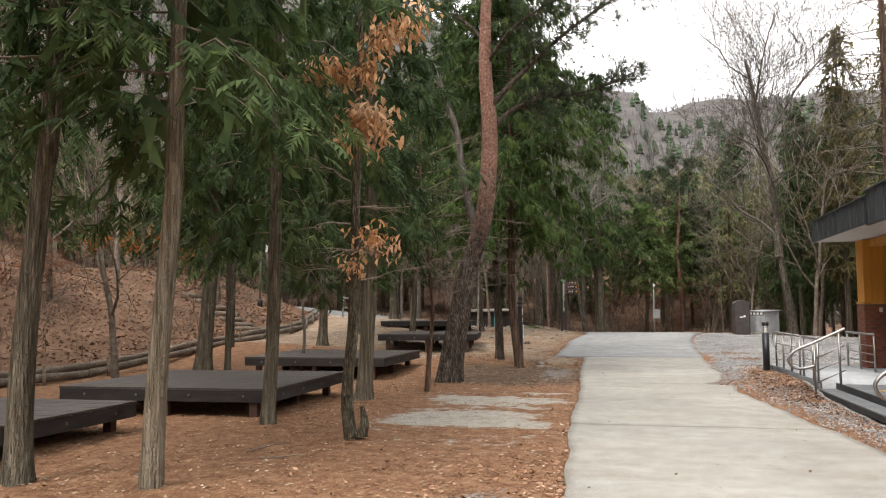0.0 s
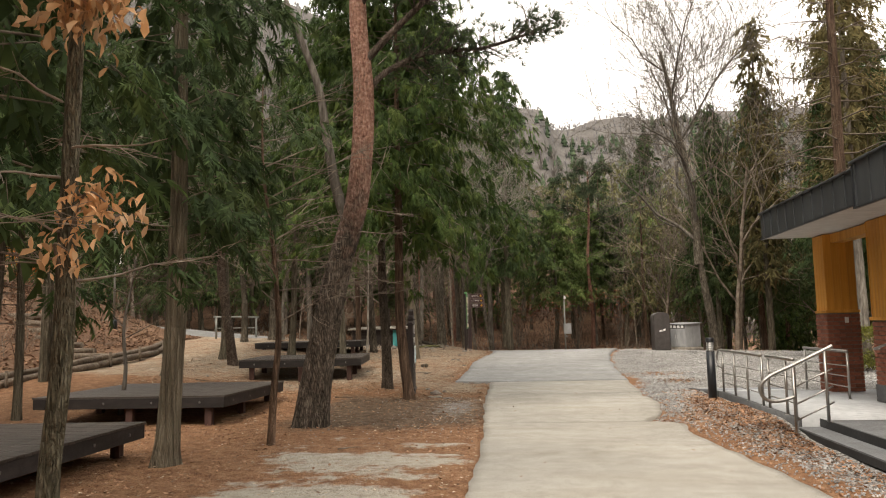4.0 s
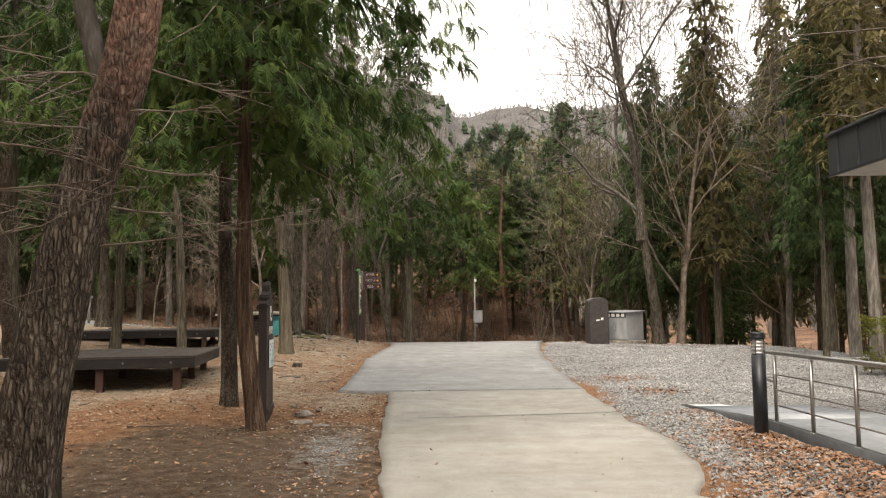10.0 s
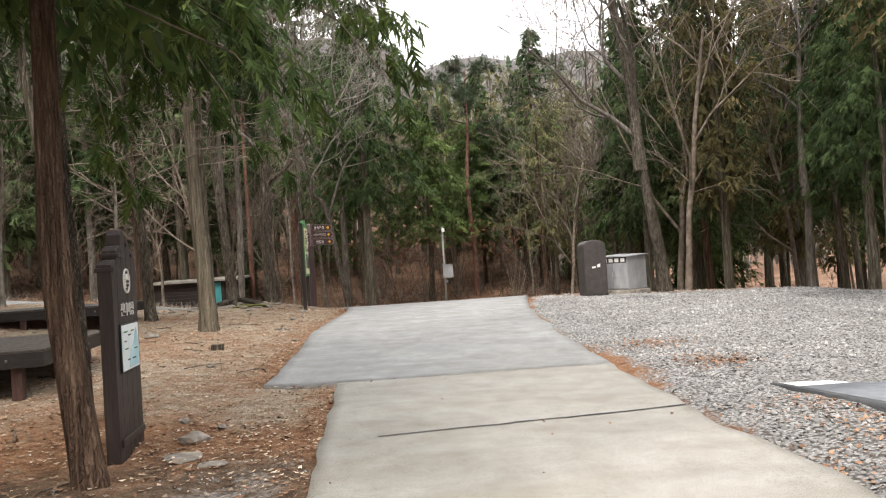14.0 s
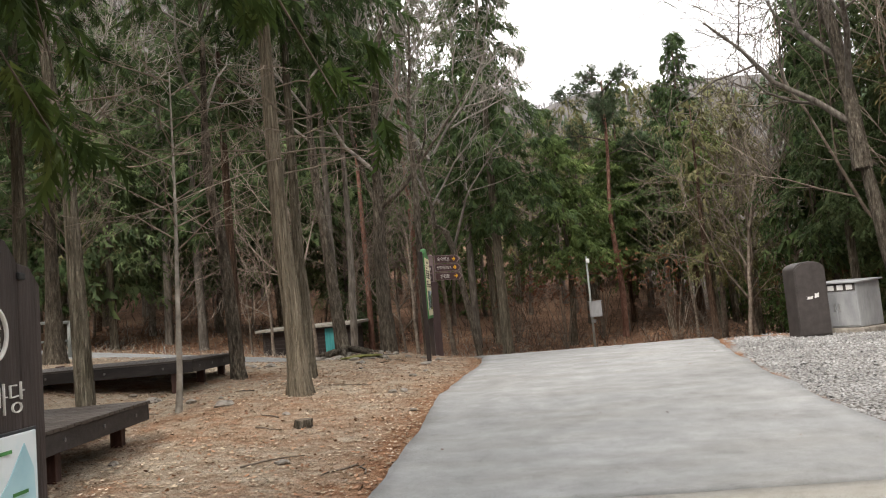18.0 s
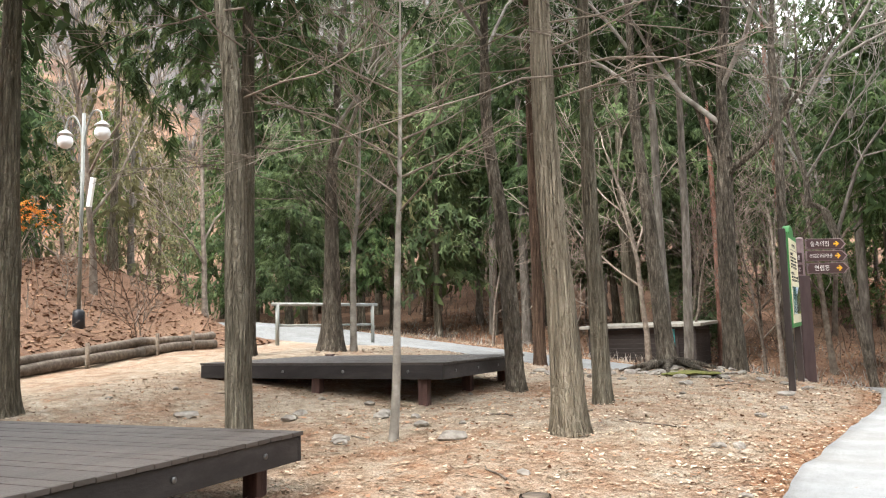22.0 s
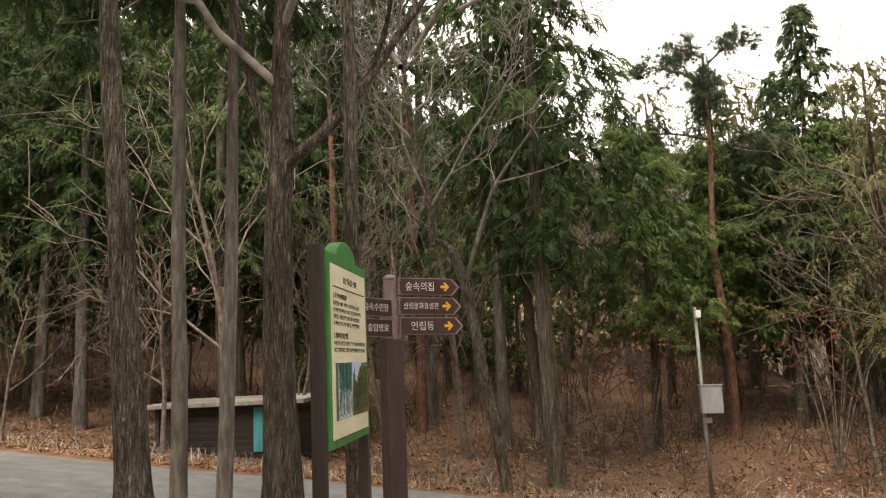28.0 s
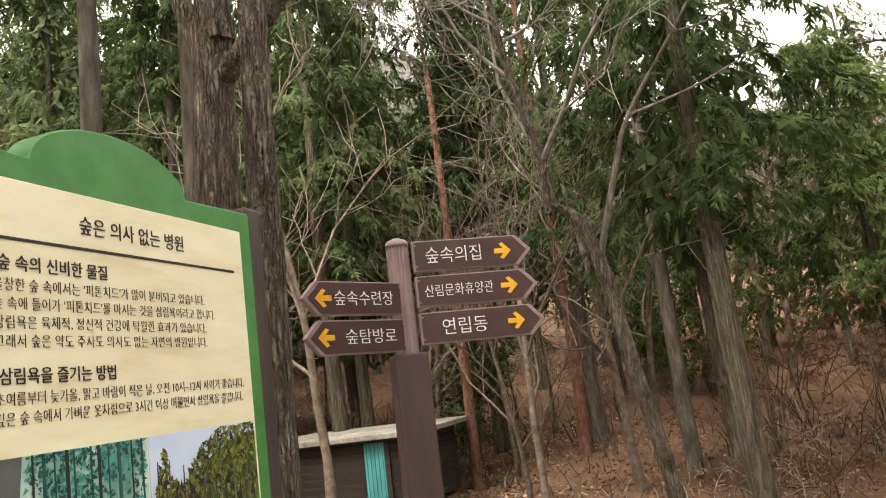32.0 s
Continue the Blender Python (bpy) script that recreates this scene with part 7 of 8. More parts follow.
def stair_rail(y, label):
    """A stair handrail that runs down with the steps and ends in a loop."""
    g = thing("stair_rail", pose(3.14, y, 0), label, "railing", "stainless stair rails")
    part("post", tube_mesh("post", [(0, 0, -0.02), (0, 0, 0.9)], 0.02, STEEL, 12), g)
    part("post", tube_mesh("post", [(0.4, 0, 0.2), (0.4, 0, 1.1)], 0.02, STEEL, 12), g)
    part("handrail", tube_mesh("handrail", bend([(0.5, 0, 1.16), (0.4, 0, 1.11), (0.0, 0, 0.92), (-0.3, 0, 0.78), (-0.42, 0, 0.64), (-0.36, 0, 0.5), (-0.2, 0, 0.47), (0.0, 0, 0.52)], 8), 0.023, STEEL, 12), g)
    for dz in (0.28, 0.5, 0.7):
        part("bar", tube_mesh("bar", [(0.0, 0, 0.92 - dz), (0.4, 0, 1.11 - dz), (0.48, 0, 1.15 - dz)], 0.011, STEEL, 8), g)


stair_rail(14.75, "stainless stair handrail with a looped end")
stair_rail(9.85, "stainless stair handrail on the steps")

# bollard light
bol = thing("bollard_light", pose(3.05, 19.05, at_ground(3.05, 19.05)), "black bollard light with ribbed lens in the gravel verge", "lamp")
part("base_plate", box(0.24, 0.24, 0.012, GALV, 0.003, name="base_plate"), bol, "galvanised base plate")
part("post", tube_mesh("post", [(0, 0, 0.01), (0, 0, 0.86)], 0.075, BLACK, 24), bol)
part("lens", tube_mesh("lens", [(0, 0, 0.86), (0, 0, 1.03)], 0.058, LENS, 24), bol, "ribbed clear lens")
louvre = tube_mesh("louvre", [(0, 0, 0), (0, 0, 0.012), (0, 0, 0.022)], (0.07, 0.068, 0.06), GALV, 24)
for k in range(4):
    part("louvre", louvre, bol, m=pose(0, 0, 0.875 + 0.038 * k))
for k in range(4):
    a = radians(45 + 90 * k)
    part("strut", tube_mesh("strut", [(0.066 * math.cos(a), 0.066 * math.sin(a), 0.85), (0.066 * math.cos(a), 0.066 * math.sin(a), 1.04)], 0.006, BLACK, 6), bol)
part("cap", tube_mesh("cap", [(0, 0, 1.03), (0, 0, 1.06), (0, 0, 1.073), (0, 0, 1.09), (0, 0, 1.105)], (0.078, 0.078, 0.07, 0.078, 0.07), BLACK, 24), bol)
bolt = tube_mesh("bolt", [(0, 0, 0.01), (0, 0, 0.03)], 0.009, BOLT, 6)
for sx in (-1, 1):
    for sy in (-1, 1):
        part("bolt", bolt, bol, m=pose(0.095 * sx, 0.095 * sy, 0))


# ---- lettering ----
def lettering(text, size, mat, depth=0.002, align='CENTER', weight=0.0, space=1.0, squeeze=1.0):
    """Words in the built-in font as a mesh, in the x-z plane, facing -y."""
    c = bpy.data.curves.new("lettering", 'FONT')
    c.body, c.size, c.align_x, c.extrude, c.offset, c.space_character = text, size, align, depth, weight, space
    c.resolution_u = 2
    ob = bpy.data.objects.new("lettering", c)
    scene.collection.objects.link(ob)
    bpy.context.view_layer.update()
    me = bpy.data.meshes.new_from_object(ob.evaluated_get(bpy.context.evaluated_depsgraph_get()))
    bpy.data.objects.remove(ob)
    bpy.data.curves.remove(c)
    me.transform(Matrix.Rotation(radians(90), 4, 'X') @ Matrix.Diagonal((squeeze, 1, 1, 1)))
    me.materials.clear()
    me.materials.append(mat)
    return me


def plate(outline, depth, mat, bevel=0.0, name="plate"):
    """A flat plate from an outline in x and z, facing -y, its front at y = 0."""
    bm = bmesh.new()
    front = [bm.verts.new((x, 0, z)) for x, z in outline]
    f = bm.faces.new(front)
    r = bmesh.ops.extrude_face_region(bm, geom=[f])
    for v in (g for g in r["geom"] if isinstance(g, bmesh.types.BMVert)):
        v.co.y += depth
    bmesh.ops.recalc_face_normals(bm, faces=bm.faces[:])
    if bevel:
        bmesh.ops.bevel(bm, geom=bm.edges[:], offset=bevel, segments=1, affect='EDGES')
    me = bpy.data.meshes.new(name)
    bm.to_mesh(me)
    bm.free()
    me.materials.append(mat)
    return me


# brown sign of the lawn yard: a bundle of upright timbers with a stepped head
ys = thing("yard_sign", pose(-2.735, 21.0, at_ground(-2.73, 21.0) - 0.04, 0, 0, 95.3), "dark brown timber sign with a white house emblem and map panel", "sign")
W = 0.165
for k, (h, fall) in enumerate(((1.62, -0.03), (1.74, -0.03), (1.86, 0.0), (1.8, 0.05), (1.71, 0.05))):
    top = [(W * (k + 1) - 0.001, h - fall), (W * (k + 0.55), h + (0.05 if k == 2 else 0.02)), (W * k + 0.001, h + fall * 0.6)]
    part("timber", plate([(W * k + 0.001, 0), (W * (k + 1) - 0.001, 0)] + top, 0.11, SIGNWOOD, 0.005, "timber"), ys)
    if k < 2:
        part("ledge", box(W + 0.02, 0.15, 0.035, SIGNWOOD, 0.008, (W * (k + 0.5), 0.055, h - 0.075), "ledge"), ys)
    if k > 2:
        part("notch", box(0.05, 0.02, 0.028, NOSING, 0.006, (W * (k + 0.1), -0.002, h - 0.035), "notch"), ys)
EMB = (W * 2.5 + 0.03, 1.47)
ring_o, ring_i = [], []
pile = Pile()
a = np.linspace(0, 2 * math.pi, 49)[:-1]
v = [(EMB[0] + r * math.cos(t), y, EMB[1] + r * math.sin(t)) for y in (-0.012, 0) for r in (0.135, 0.12) for t in a]
k = np.arange(48)
k2 = (k + 1) % 48
pile.add(v, np.concatenate([np.stack((k, k2, k2 + 48, k + 48), 1), np.stack((k, k + 96, k2 + 96, k2), 1), np.stack((k + 48, k2 + 48, k2 + 144, k + 144), 1)]))
em = part("emblem", pile.mesh("emblem", LETTER), ys, "white ring round a white house", m=pose(EMB[0] * 0.22 + 0.02, 0, EMB[1] * 0.22) @ Matrix.Diagonal((0.78, 1, 0.78, 1)))
part("house_roof", plate([(EMB[0] - 0.075, EMB[1] + 0.02), (EMB[0] + 0.075, EMB[1] + 0.02), (EMB[0] + 0.045, EMB[1] + 0.075), (EMB[0] - 0.045, EMB[1] + 0.08)], 0.01, LETTER, name="house_roof"), em, m=pose(0, -0.011, 0))
part("house_wall", plate([(EMB[0] - 0.062, EMB[1] - 0.075), (EMB[0] + 0.062, EMB[1] - 0.075), (EMB[0] + 0.062, EMB[1] + 0.017), (EMB[0] - 0.062, EMB[1] + 0.017)], 0.01, LETTER, name="house_wall"), em, m=pose(0, -0.011, 0))
pane = plate([(-0.011, -0.014), (0.011, -0.014), (0.011, 0.014), (-0.011, 0.014)], 0.004, SIGNWOOD, name="house_window")
door = plate([(-0.012, -0.03), (0.012, -0.03), (0.012, 0.012), (0.006, 0.02), (-0.006, 0.02), (-0.012, 0.012)], 0.004, SIGNWOOD, name="house_door")
for dx in (-0.04, 0, 0.04):
    part("house_window", pane, em, m=pose(EMB[0] + dx, -0.015, EMB[1] - 0.006))
    part("house_door" if dx == 0 else "house_window", pane if dx else door, em, m=pose(EMB[0] + dx, -0.015, EMB[1] - 0.048))
name_me = lettering("잔디마당", 0.13, LETTER, 0.004, weight=-0.0022, space=1.0)
ext = max(v.co.x for v in name_me.vertices) - min(v.co.x for v in name_me.vertices)
name_me.transform(Matrix.Diagonal((0.44 / ext, 1, 1, 1)))
part("lettering", name_me, ys, "white carved name", m=pose(W * 2.5 + 0.03, -0.006, 1.185))


def on_map(points):
    return [(x - 0.15, 0.73 + (z - 0.5) * 0.78) for x, z in points]


mp = part("map_panel", plate(on_map(((0.30, 0.50), (0.86, 0.50), (0.86, 0.98), (0.30, 0.98))), 0.02, MAPPANEL, 0.003, "map_panel"), ys, "white and pale blue site map panel", m=pose(0, -0.022, 0))
part("panel_frame", plate(on_map(((0.285, 0.485), (0.875, 0.485), (0.875, 0.995), (0.285, 0.995))), 0.012, BLACK, 0.002, "panel_frame"), mp, m=pose(0, 0.006, 0))
part("map_print", plate(on_map(((0.5, 0.52), (0.84, 0.52), (0.83, 0.8), (0.77, 0.93), (0.66, 0.78), (0.54, 0.66))), 0.003, MAPBLUE, name="map_print"), mp, m=pose(0, -0.003, 0))
for i, (x, z, w) in enumerate(((0.34, 0.9, 0.12), (0.35, 0.8, 0.06), (0.36, 0.72, 0.1), (0.48, 0.86, 0.09), (0.58, 0.9, 0.1), (0.44, 0.6, 0.07), (0.68, 0.7, 0.1), (0.6, 0.6, 0.12))):
    part("map_mark", plate(on_map(((x, z), (x + w, z), (x + w, z + 0.016), (x, z + 0.016))), 0.003, BLACK if i % 2 else GREEN, name="map_mark"), mp, m=pose(0, -0.006, 0))
part("sill", box(0.75, 0.02, 0.06, SIGNWOOD, 0.004, (W * 2.5, -0.012, 0.14), "sill"), ys)

# the notice board
nb = thing("notice_board", pose(-2.684, 34.33, at_ground(-2.7, 34.9) - 0.075, 0, -1.3, 92), "green-framed forest-bathing notice board on dark timber posts", "sign")
G0 = at_ground(-2.7, 34.9) - 0.05
BW = 1.235


def nz(z):
    return z - G0


for u, w in ((-0.056, 0.105), (BW + 0.056, 0.105)):
    part("post", box(w, 0.085, nz(2.78), SIGNWOOD, 0.012, (u, 0.04, 0), "post"), nb, "dark brown squared post")
arch = [(BW * 0.5 - 0.05 + 0.31 * math.cos(t), nz(2.735) + 0.135 * math.sin(t)) for t in np.linspace(0, math.pi, 25)]
part("frame", plate([(0, nz(1.44)), (BW, nz(1.44)), (BW, nz(2.745))] + arch + [(0, nz(2.745))], 0.09, GREEN, 0.005, "frame"), nb, "green painted frame with an arched crest", m=pose(0, -0.02, 0))
pn = part("panel", plate([(0.06, nz(1.5)), (BW - 0.078, nz(1.5)), (BW - 0.078, nz(2.665)), (0.06, nz(2.665))], 0.01, CREAM, 0.002, "panel"), nb, "cream wood-grain printed panel", m=pose(0, -0.0285, 0))
part("rule", plate([(0.1, nz(2.51)), (BW - 0.135, nz(2.51)), (BW - 0.135, nz(2.518)), (0.1, nz(2.518))], 0.002, INK, name="rule"), pn, m=pose(0, -0.002, 0))
for text, size, x, z, wgt, al, wide in (("숲은 의사 없는 병원", 0.056, 0.62, 2.558, 0.0, 'CENTER', 0.42),
                                 ("1. 숲 속의 신비한 물질", 0.043, 0.10, 2.425, 0.0002, 'LEFT', 0.38),
                                 ("○울창한 숲 속에서는 '피톤치드'가 많이 분비되고 있습니다.", 0.036, 0.10, 2.375, -0.0006, 'LEFT', 0.80),
                                 ("○숲 속에 들어가 '피톤치드'를 마시는 것을 삼림욕이라고 합니다.", 0.036, 0.10, 2.33, -0.0006, 'LEFT', 0.85),
                                 ("○삼림욕은 육체적, 정신적 건강에 탁월한 효과가 있습니다.", 0.036, 0.10, 2.285, -0.0006, 'LEFT', 0.80),
                                 ("○그래서 숲은 약도 주사도 의사도 없는 자연의 병원입니다.", 0.036, 0.10, 2.24, -0.0006, 'LEFT', 0.80),
                                 ("2. 삼림욕을 즐기는 방법", 0.043, 0.10, 2.155, 0.0002, 'LEFT', 0.40),
                                 ("○초여름부터 늦가을, 맑고 바람이 적은 날, 오전 10시~12시 사이가 좋습니다.", 0.036, 0.10, 2.105, -0.0006, 'LEFT', 0.98),
                                 ("○깊은 숲 속에서 가벼운 옷차림으로 3시간 이상 머물면서 삼림욕을 즐깁니다.", 0.036, 0.10, 2.06, -0.0006, 'LEFT', 0.97)):
    me = lettering(text, size, INK, 0.0008, al, wgt)
    ext = max(v.co.x for v in me.vertices) - min(v.co.x for v in me.vertices)
    me.transform(Matrix.Diagonal((wide * 1.02 / ext, 1, 1, 1)))
    part("lettering", me, pn, "black printed Korean text", m=pose(x * 1.0, -0.002, nz(z) + (0.014 if z < 2.5 else 0)))
rr = np.random.default_rng(5)


def print_shape(points, mat, parent, name, depth=0.0012):
    return part(name, plate([(x, nz(z)) for x, z in points], depth, mat, name=name), parent, m=pose(0, -depth, 0))


def dabs(parent, mat, name, count, place, size, depth, seed, lean=0.0):
    """Small printed dabs of one ink, strewn over a part of a photograph."""
    r = np.random.default_rng(seed)
    x, z = place(r, count)
    a = r.random(count) * 6.28 if not lean else 1.57 + r.normal(size=count) * lean
    w = size * (0.5 + r.random(count))
    v = np.stack([np.stack((x + w * np.cos(a + q) * f, np.full(count, -depth), nz(z + w * np.sin(a + q) * f)), -1) for q, f in ((0, 1.3), (2.2, 0.7), (4.1, 0.7))], 1)
    v[:, :, 0] = np.clip(v[:, :, 0], 0.126, 1.139)
    v[:, :, 2] = np.clip(v[:, :, 2], nz(1.621), nz(1.999))
    part(name, mesh_of(name, v.reshape(-1, 3), np.arange(count * 3).reshape(-1, 3), mat), parent)


ph = part("photo", plate([(0.125, nz(1.62)), (0.61, nz(1.62)), (0.61, nz(2.0)), (0.125, nz(2.0))], 0.003, TEAL_PHOTO, name="photo"), pn, "printed photograph of misty teal woods", m=pose(0, -0.003, 0))
print_shape([(0.125, 1.62), (0.18, 1.62), (0.175, 1.8), (0.195, 2.0), (0.125, 2.0)], PLINTH, ph, "printed_stem")
dabs(ph, TEAL_MID, "printed_foliage", 420, lambda r, n: (r.uniform(0.2, 0.6, n), 2.0 - 0.24 * r.random(n) ** 1.3), 0.011, 0.0013, 1)
dabs(ph, TEAL_DEEP, "printed_foliage", 260, lambda r, n: (r.uniform(0.2, 0.6, n), 2.0 - 0.2 * r.random(n) ** 1.3), 0.009, 0.0017, 2)
dabs(ph, MAPPANEL, "printed_mist", 330, lambda r, n: (r.uniform(0.2, 0.6, n), 1.625 + 0.2 * r.random(n) ** 1.3), 0.012, 0.0013, 3)
dabs(ph, PLINTH, "printed_shadow", 90, lambda r, n: (r.uniform(0.2, 0.6, n), 1.63 + 0.1 * r.random(n)), 0.006, 0.0017, 4)
for k, u in enumerate((0.225, 0.255, 0.29, 0.325, 0.35, 0.405, 0.43, 0.465, 0.5, 0.55, 0.59)):
    w = (0.006, 0.01, 0.004, 0.012, 0.005)[k % 5]
    print_shape([(u, 1.64 + 0.05 * rr.random()), (u + w, 1.64), (u + w * 0.8 - 0.004, 2.0), (u - 0.004, 2.0)], (INK, TEAL_DEEP, TEAL_DEEP)[k % 3], ph, "printed_stem", 0.0021)
ph = part("photo", plate([(0.618, nz(1.62)), (1.14, nz(1.62)), (1.14, nz(2.0)), (0.618, nz(2.0))], 0.003, SKY_PHOTO, name="photo"), pn, "printed photograph of green conifers against a pale sky", m=pose(0, -0.003, 0))
print_shape([(0.618, 1.62), (1.14, 1.62), (1.14, 1.97), (1.0, 1.95), (0.86, 1.9), (0.76, 1.82), (0.69, 1.84), (0.618, 1.76)], GREEN_PHOTO, ph, "printed_crowns")


def crown_spots(r, n):
    x = 0.625 + 0.51 * r.random(n)
    top = np.interp(x, (0.62, 0.68, 0.7, 0.75, 0.85, 0.95, 1.17), (1.78, 1.98, 1.88, 1.84, 1.95, 2.0, 2.0))
    return x, 1.75 + (top - 1.75) * r.random(n) ** 0.8


for ink, count, size, depth, seed in ((LEAF_DARK, 420, 0.013, 0.0016, 5), (LEAF_HEDGE, 300, 0.01, 0.002, 6), (MOSS, 260, 0.011, 0.0018, 7), (INK, 120, 0.009, 0.0022, 8)):
    dabs(ph, ink, "printed_foliage", count, crown_spots, size, depth, seed)
for k in range(19):
    u, w = 0.64 + 0.0255 * k + 0.012 * rr.random(), 0.005 + 0.007 * rr.random()
    print_shape([(u, 1.65 + 0.015 * rr.random()), (u + w, 1.65), (u + w * 0.7, 1.82 + 0.12 * rr.random()), (u + w * 0.2, 1.82)], (INK, SIGNWOOD, TIMBER)[k % 3], ph, "printed_stem", 0.0024)
print_shape([(0.618, 1.62), (1.14, 1.62), (1.14, 1.66), (0.9, 1.648), (0.618, 1.655)], LEAF_HEDGE, ph, "printed_grass", 0.0026)

# fingerpost
YAW = math.degrees(math.atan2(0.45, 0.64))
fg = at_ground(-2.83, 37.1) - 0.05
fp = thing("fingerpost", pose(-2.84, 37.12, fg, 0, 0, YAW), "maroon-brown fingerpost with white lettering and orange arrows", "sign")
part("post", box(0.19, 0.19, 2.26 - fg, SIGNPOST, 0.012, name="post"), fp, "square maroon-brown post")
ring = [((0.064 if k % 4 < 2 else 0.053) * math.cos(k * math.pi / 32), (0.064 if k % 4 < 2 else 0.053) * math.sin(k * math.pi / 32)) for k in range(64)]
rv = np.array([(x, y, z - fg) for z in (2.24, 2.87) for x, y in ring])
rk = np.arange(64)
part("sleeve", mesh_of("sleeve", rv, np.stack((rk, (rk + 1) % 64, (rk + 1) % 64 + 64, rk + 64), -1), ARROW_RIM), fp, "fluted metal sleeve")
part("cap", tube_mesh("cap", [(0, 0, 2.865 - fg), (0, 0, 2.88 - fg), (0, 0, 2.9 - fg), (0, 0, 2.915 - fg)], (0.067, 0.067, 0.055, 0.02), ARROW_RIM, 20), fp, "rounded mauve-grey cap")


def finger(text, z, way, ln, size, wide):
    """One pointed board. way: 1 points along the post's x, -1 against it."""
    h, s = 0.175, way

    def shape(pad, tip=0.0):
        o = [(0.07, -h / 2 + pad), (ln - 0.085 - tip * 0.75, -h / 2 + pad), (ln - tip, 0), (ln - 0.085 - tip * 0.75, h / 2 - pad), (0.07, h / 2 - pad)]
        return o if s > 0 else [(-x, zz) for x, zz in reversed(o)]
    b = part("finger_board", plate(shape(0), 0.035, ARROW_RIM, 0.003, "finger_board"), fp, "pointed maroon-brown board", m=(Matrix.Rotation(radians(30), 4, 'Z') if s < 0 else Matrix.Identity(4)) @ pose(0, -0.075, z - fg))
    part("face", plate([(x * (1 if 0.08 < abs(x) else 1.15), zz) for x, zz in shape(0.007, 0.03)], 0.004, ARROW, name="face"), b, m=pose(0, -0.004, 0))
    me = lettering(text, size, LETTER, 0.0015, 'CENTER', -0.0008)
    ext = max(v.co.x for v in me.vertices) - min(v.co.x for v in me.vertices)
    me.transform(Matrix.Diagonal((wide * 1.07 / ext, 1, 1, 1)))
    mid = 0.09 + (ln - 0.33) / 2 if s > 0 else -(0.125 + wide / 2)
    part("lettering", me, b, "white Korean lettering", m=pose(mid - (0.003 if s > 0 else 0.025), -0.007, -size * 0.36))
    a0 = ln - 0.225 if s > 0 else -(ln - 0.07)
    head = [(0, -0.014), (0.055, -0.014), (0.032, -0.04), (0.052, -0.048), (0.1, 0.0), (0.052, 0.048), (0.032, 0.04), (0.055, 0.014), (0, 0.014)]
    if s < 0:
        head = [(0.1 - x, zz) for x, zz in reversed(head)]
    part("arrow", plate([(a0 + x, zz) for x, zz in head], 0.003, ORANGE, name="arrow"), b, "orange-yellow arrow", m=pose(0, -0.007, 0))
    bolt = tube_mesh("bolt", [(0, 0, 0), (0, -0.006, 0)], 0.006, BOLT, 6)
    for zz in (-0.06, 0.06):
        part("bolt", bolt, b, m=pose(0.085 * s, -0.006, zz))


finger("숲속의집", 2.79, 1, 0.77, 0.1, 0.30)
finger("산림문화휴양관", 2.59, 1, 0.785, 0.075, 0.37)
finger("연립동", 2.385, 1, 0.80, 0.1, 0.24)
finger("숲속수련장", 2.56, -1, 0.71, 0.085, 0.36)
finger("숲탐방로", 2.36, -1, 0.71, 0.085, 0.31)

# ---- by the cross road ----
lp = thing("camera_pole", pose(1.47, 44.75, at_ground(1.47, 44.75) - 0.05), "thin pale pole with a small camera and a grey control box", "pole")
h = 3.0 - (at_ground(1.47, 44.75) - 0.05)
part("shaft", tube_mesh("shaft", [(0, 0, 0), (0, 0, h)], (0.042, 0.03), POLE, 12), lp)
part("camera_head", box(0.1, 0.16, 0.14, WHITE, 0.02, (0.03, -0.08, h - 0.22), "camera_head"), lp, "small white camera")
cb = part("control_box", box(0.38, 0.22, 0.5, GREYBOX, 0.012, (0.12, -0.14, h - 1.98), "control_box"), lp, "grey steel control box")
part("lid", box(0.42, 0.26, 0.02, GREYBOX, 0.004, (0.12, -0.14, h - 1.478), "lid"), cb)
part("small_box", box(0.14, 0.08, 0.1, GREYBOX, 0.006, (0.04, -0.07, h - 2.16), "small_box"), lp)

SX, SY, SW, SD = -8.15, 46.4, 3.05, 2.0
sg = at_ground(SX, 45.3) - 0.1
shed = thing("pump_shed", pose(SX, SY, sg), "small dark board shed with a lichen-grey roof and turquoise door", "shed")
part("core", box(SW - 0.06, SD - 0.06, 1.5 - sg, BROWNBOX, 0, name="core"), shed, "dark inner wall")
clap = box(SW, 0.03, 0.125, SHEDWOOD, 0.006, name="clapboard")
clap_side = box(0.03, SD - 0.06, 0.125, SHEDWOOD, 0.006, name="clapboard")
nclap = int((1.5 - sg) / 0.13)
for k in range(nclap):
    part("clapboard", clap, shed, m=pose(0, -SD / 2, 0.13 * k, 9))
    for s in (-1, 1):
        part("clapboard", clap_side, shed, m=pose(s * (SW / 2 - 0.01), 0, 0.13 * k, 0, -9 * s))
for s in (-1, 1):
    part("corner_post", box(0.09, 0.09, 1.5 - sg, SHEDWOOD, 0.006, (s * (SW / 2 + 0.005), -SD / 2 - 0.01, 0), "corner_post"), shed)
part("roof", box(SW + 0.5, SD + 0.5, 0.09, SHEDROOF, 0.015, (0, 0, 0), "roof"), shed, "flat lichen-grey roof", m=pose(0, 0, 1.5 - sg, 2, -0.5))
DOOR_H = 1.5 - sg - 0.24
dr = part("door", box(0.38, 0.03, DOOR_H, TEAL, 0.004, (SW / 2 - 0.72, -SD / 2 - 0.035, 0.15), "door"), shed, "turquoise ribbed door")
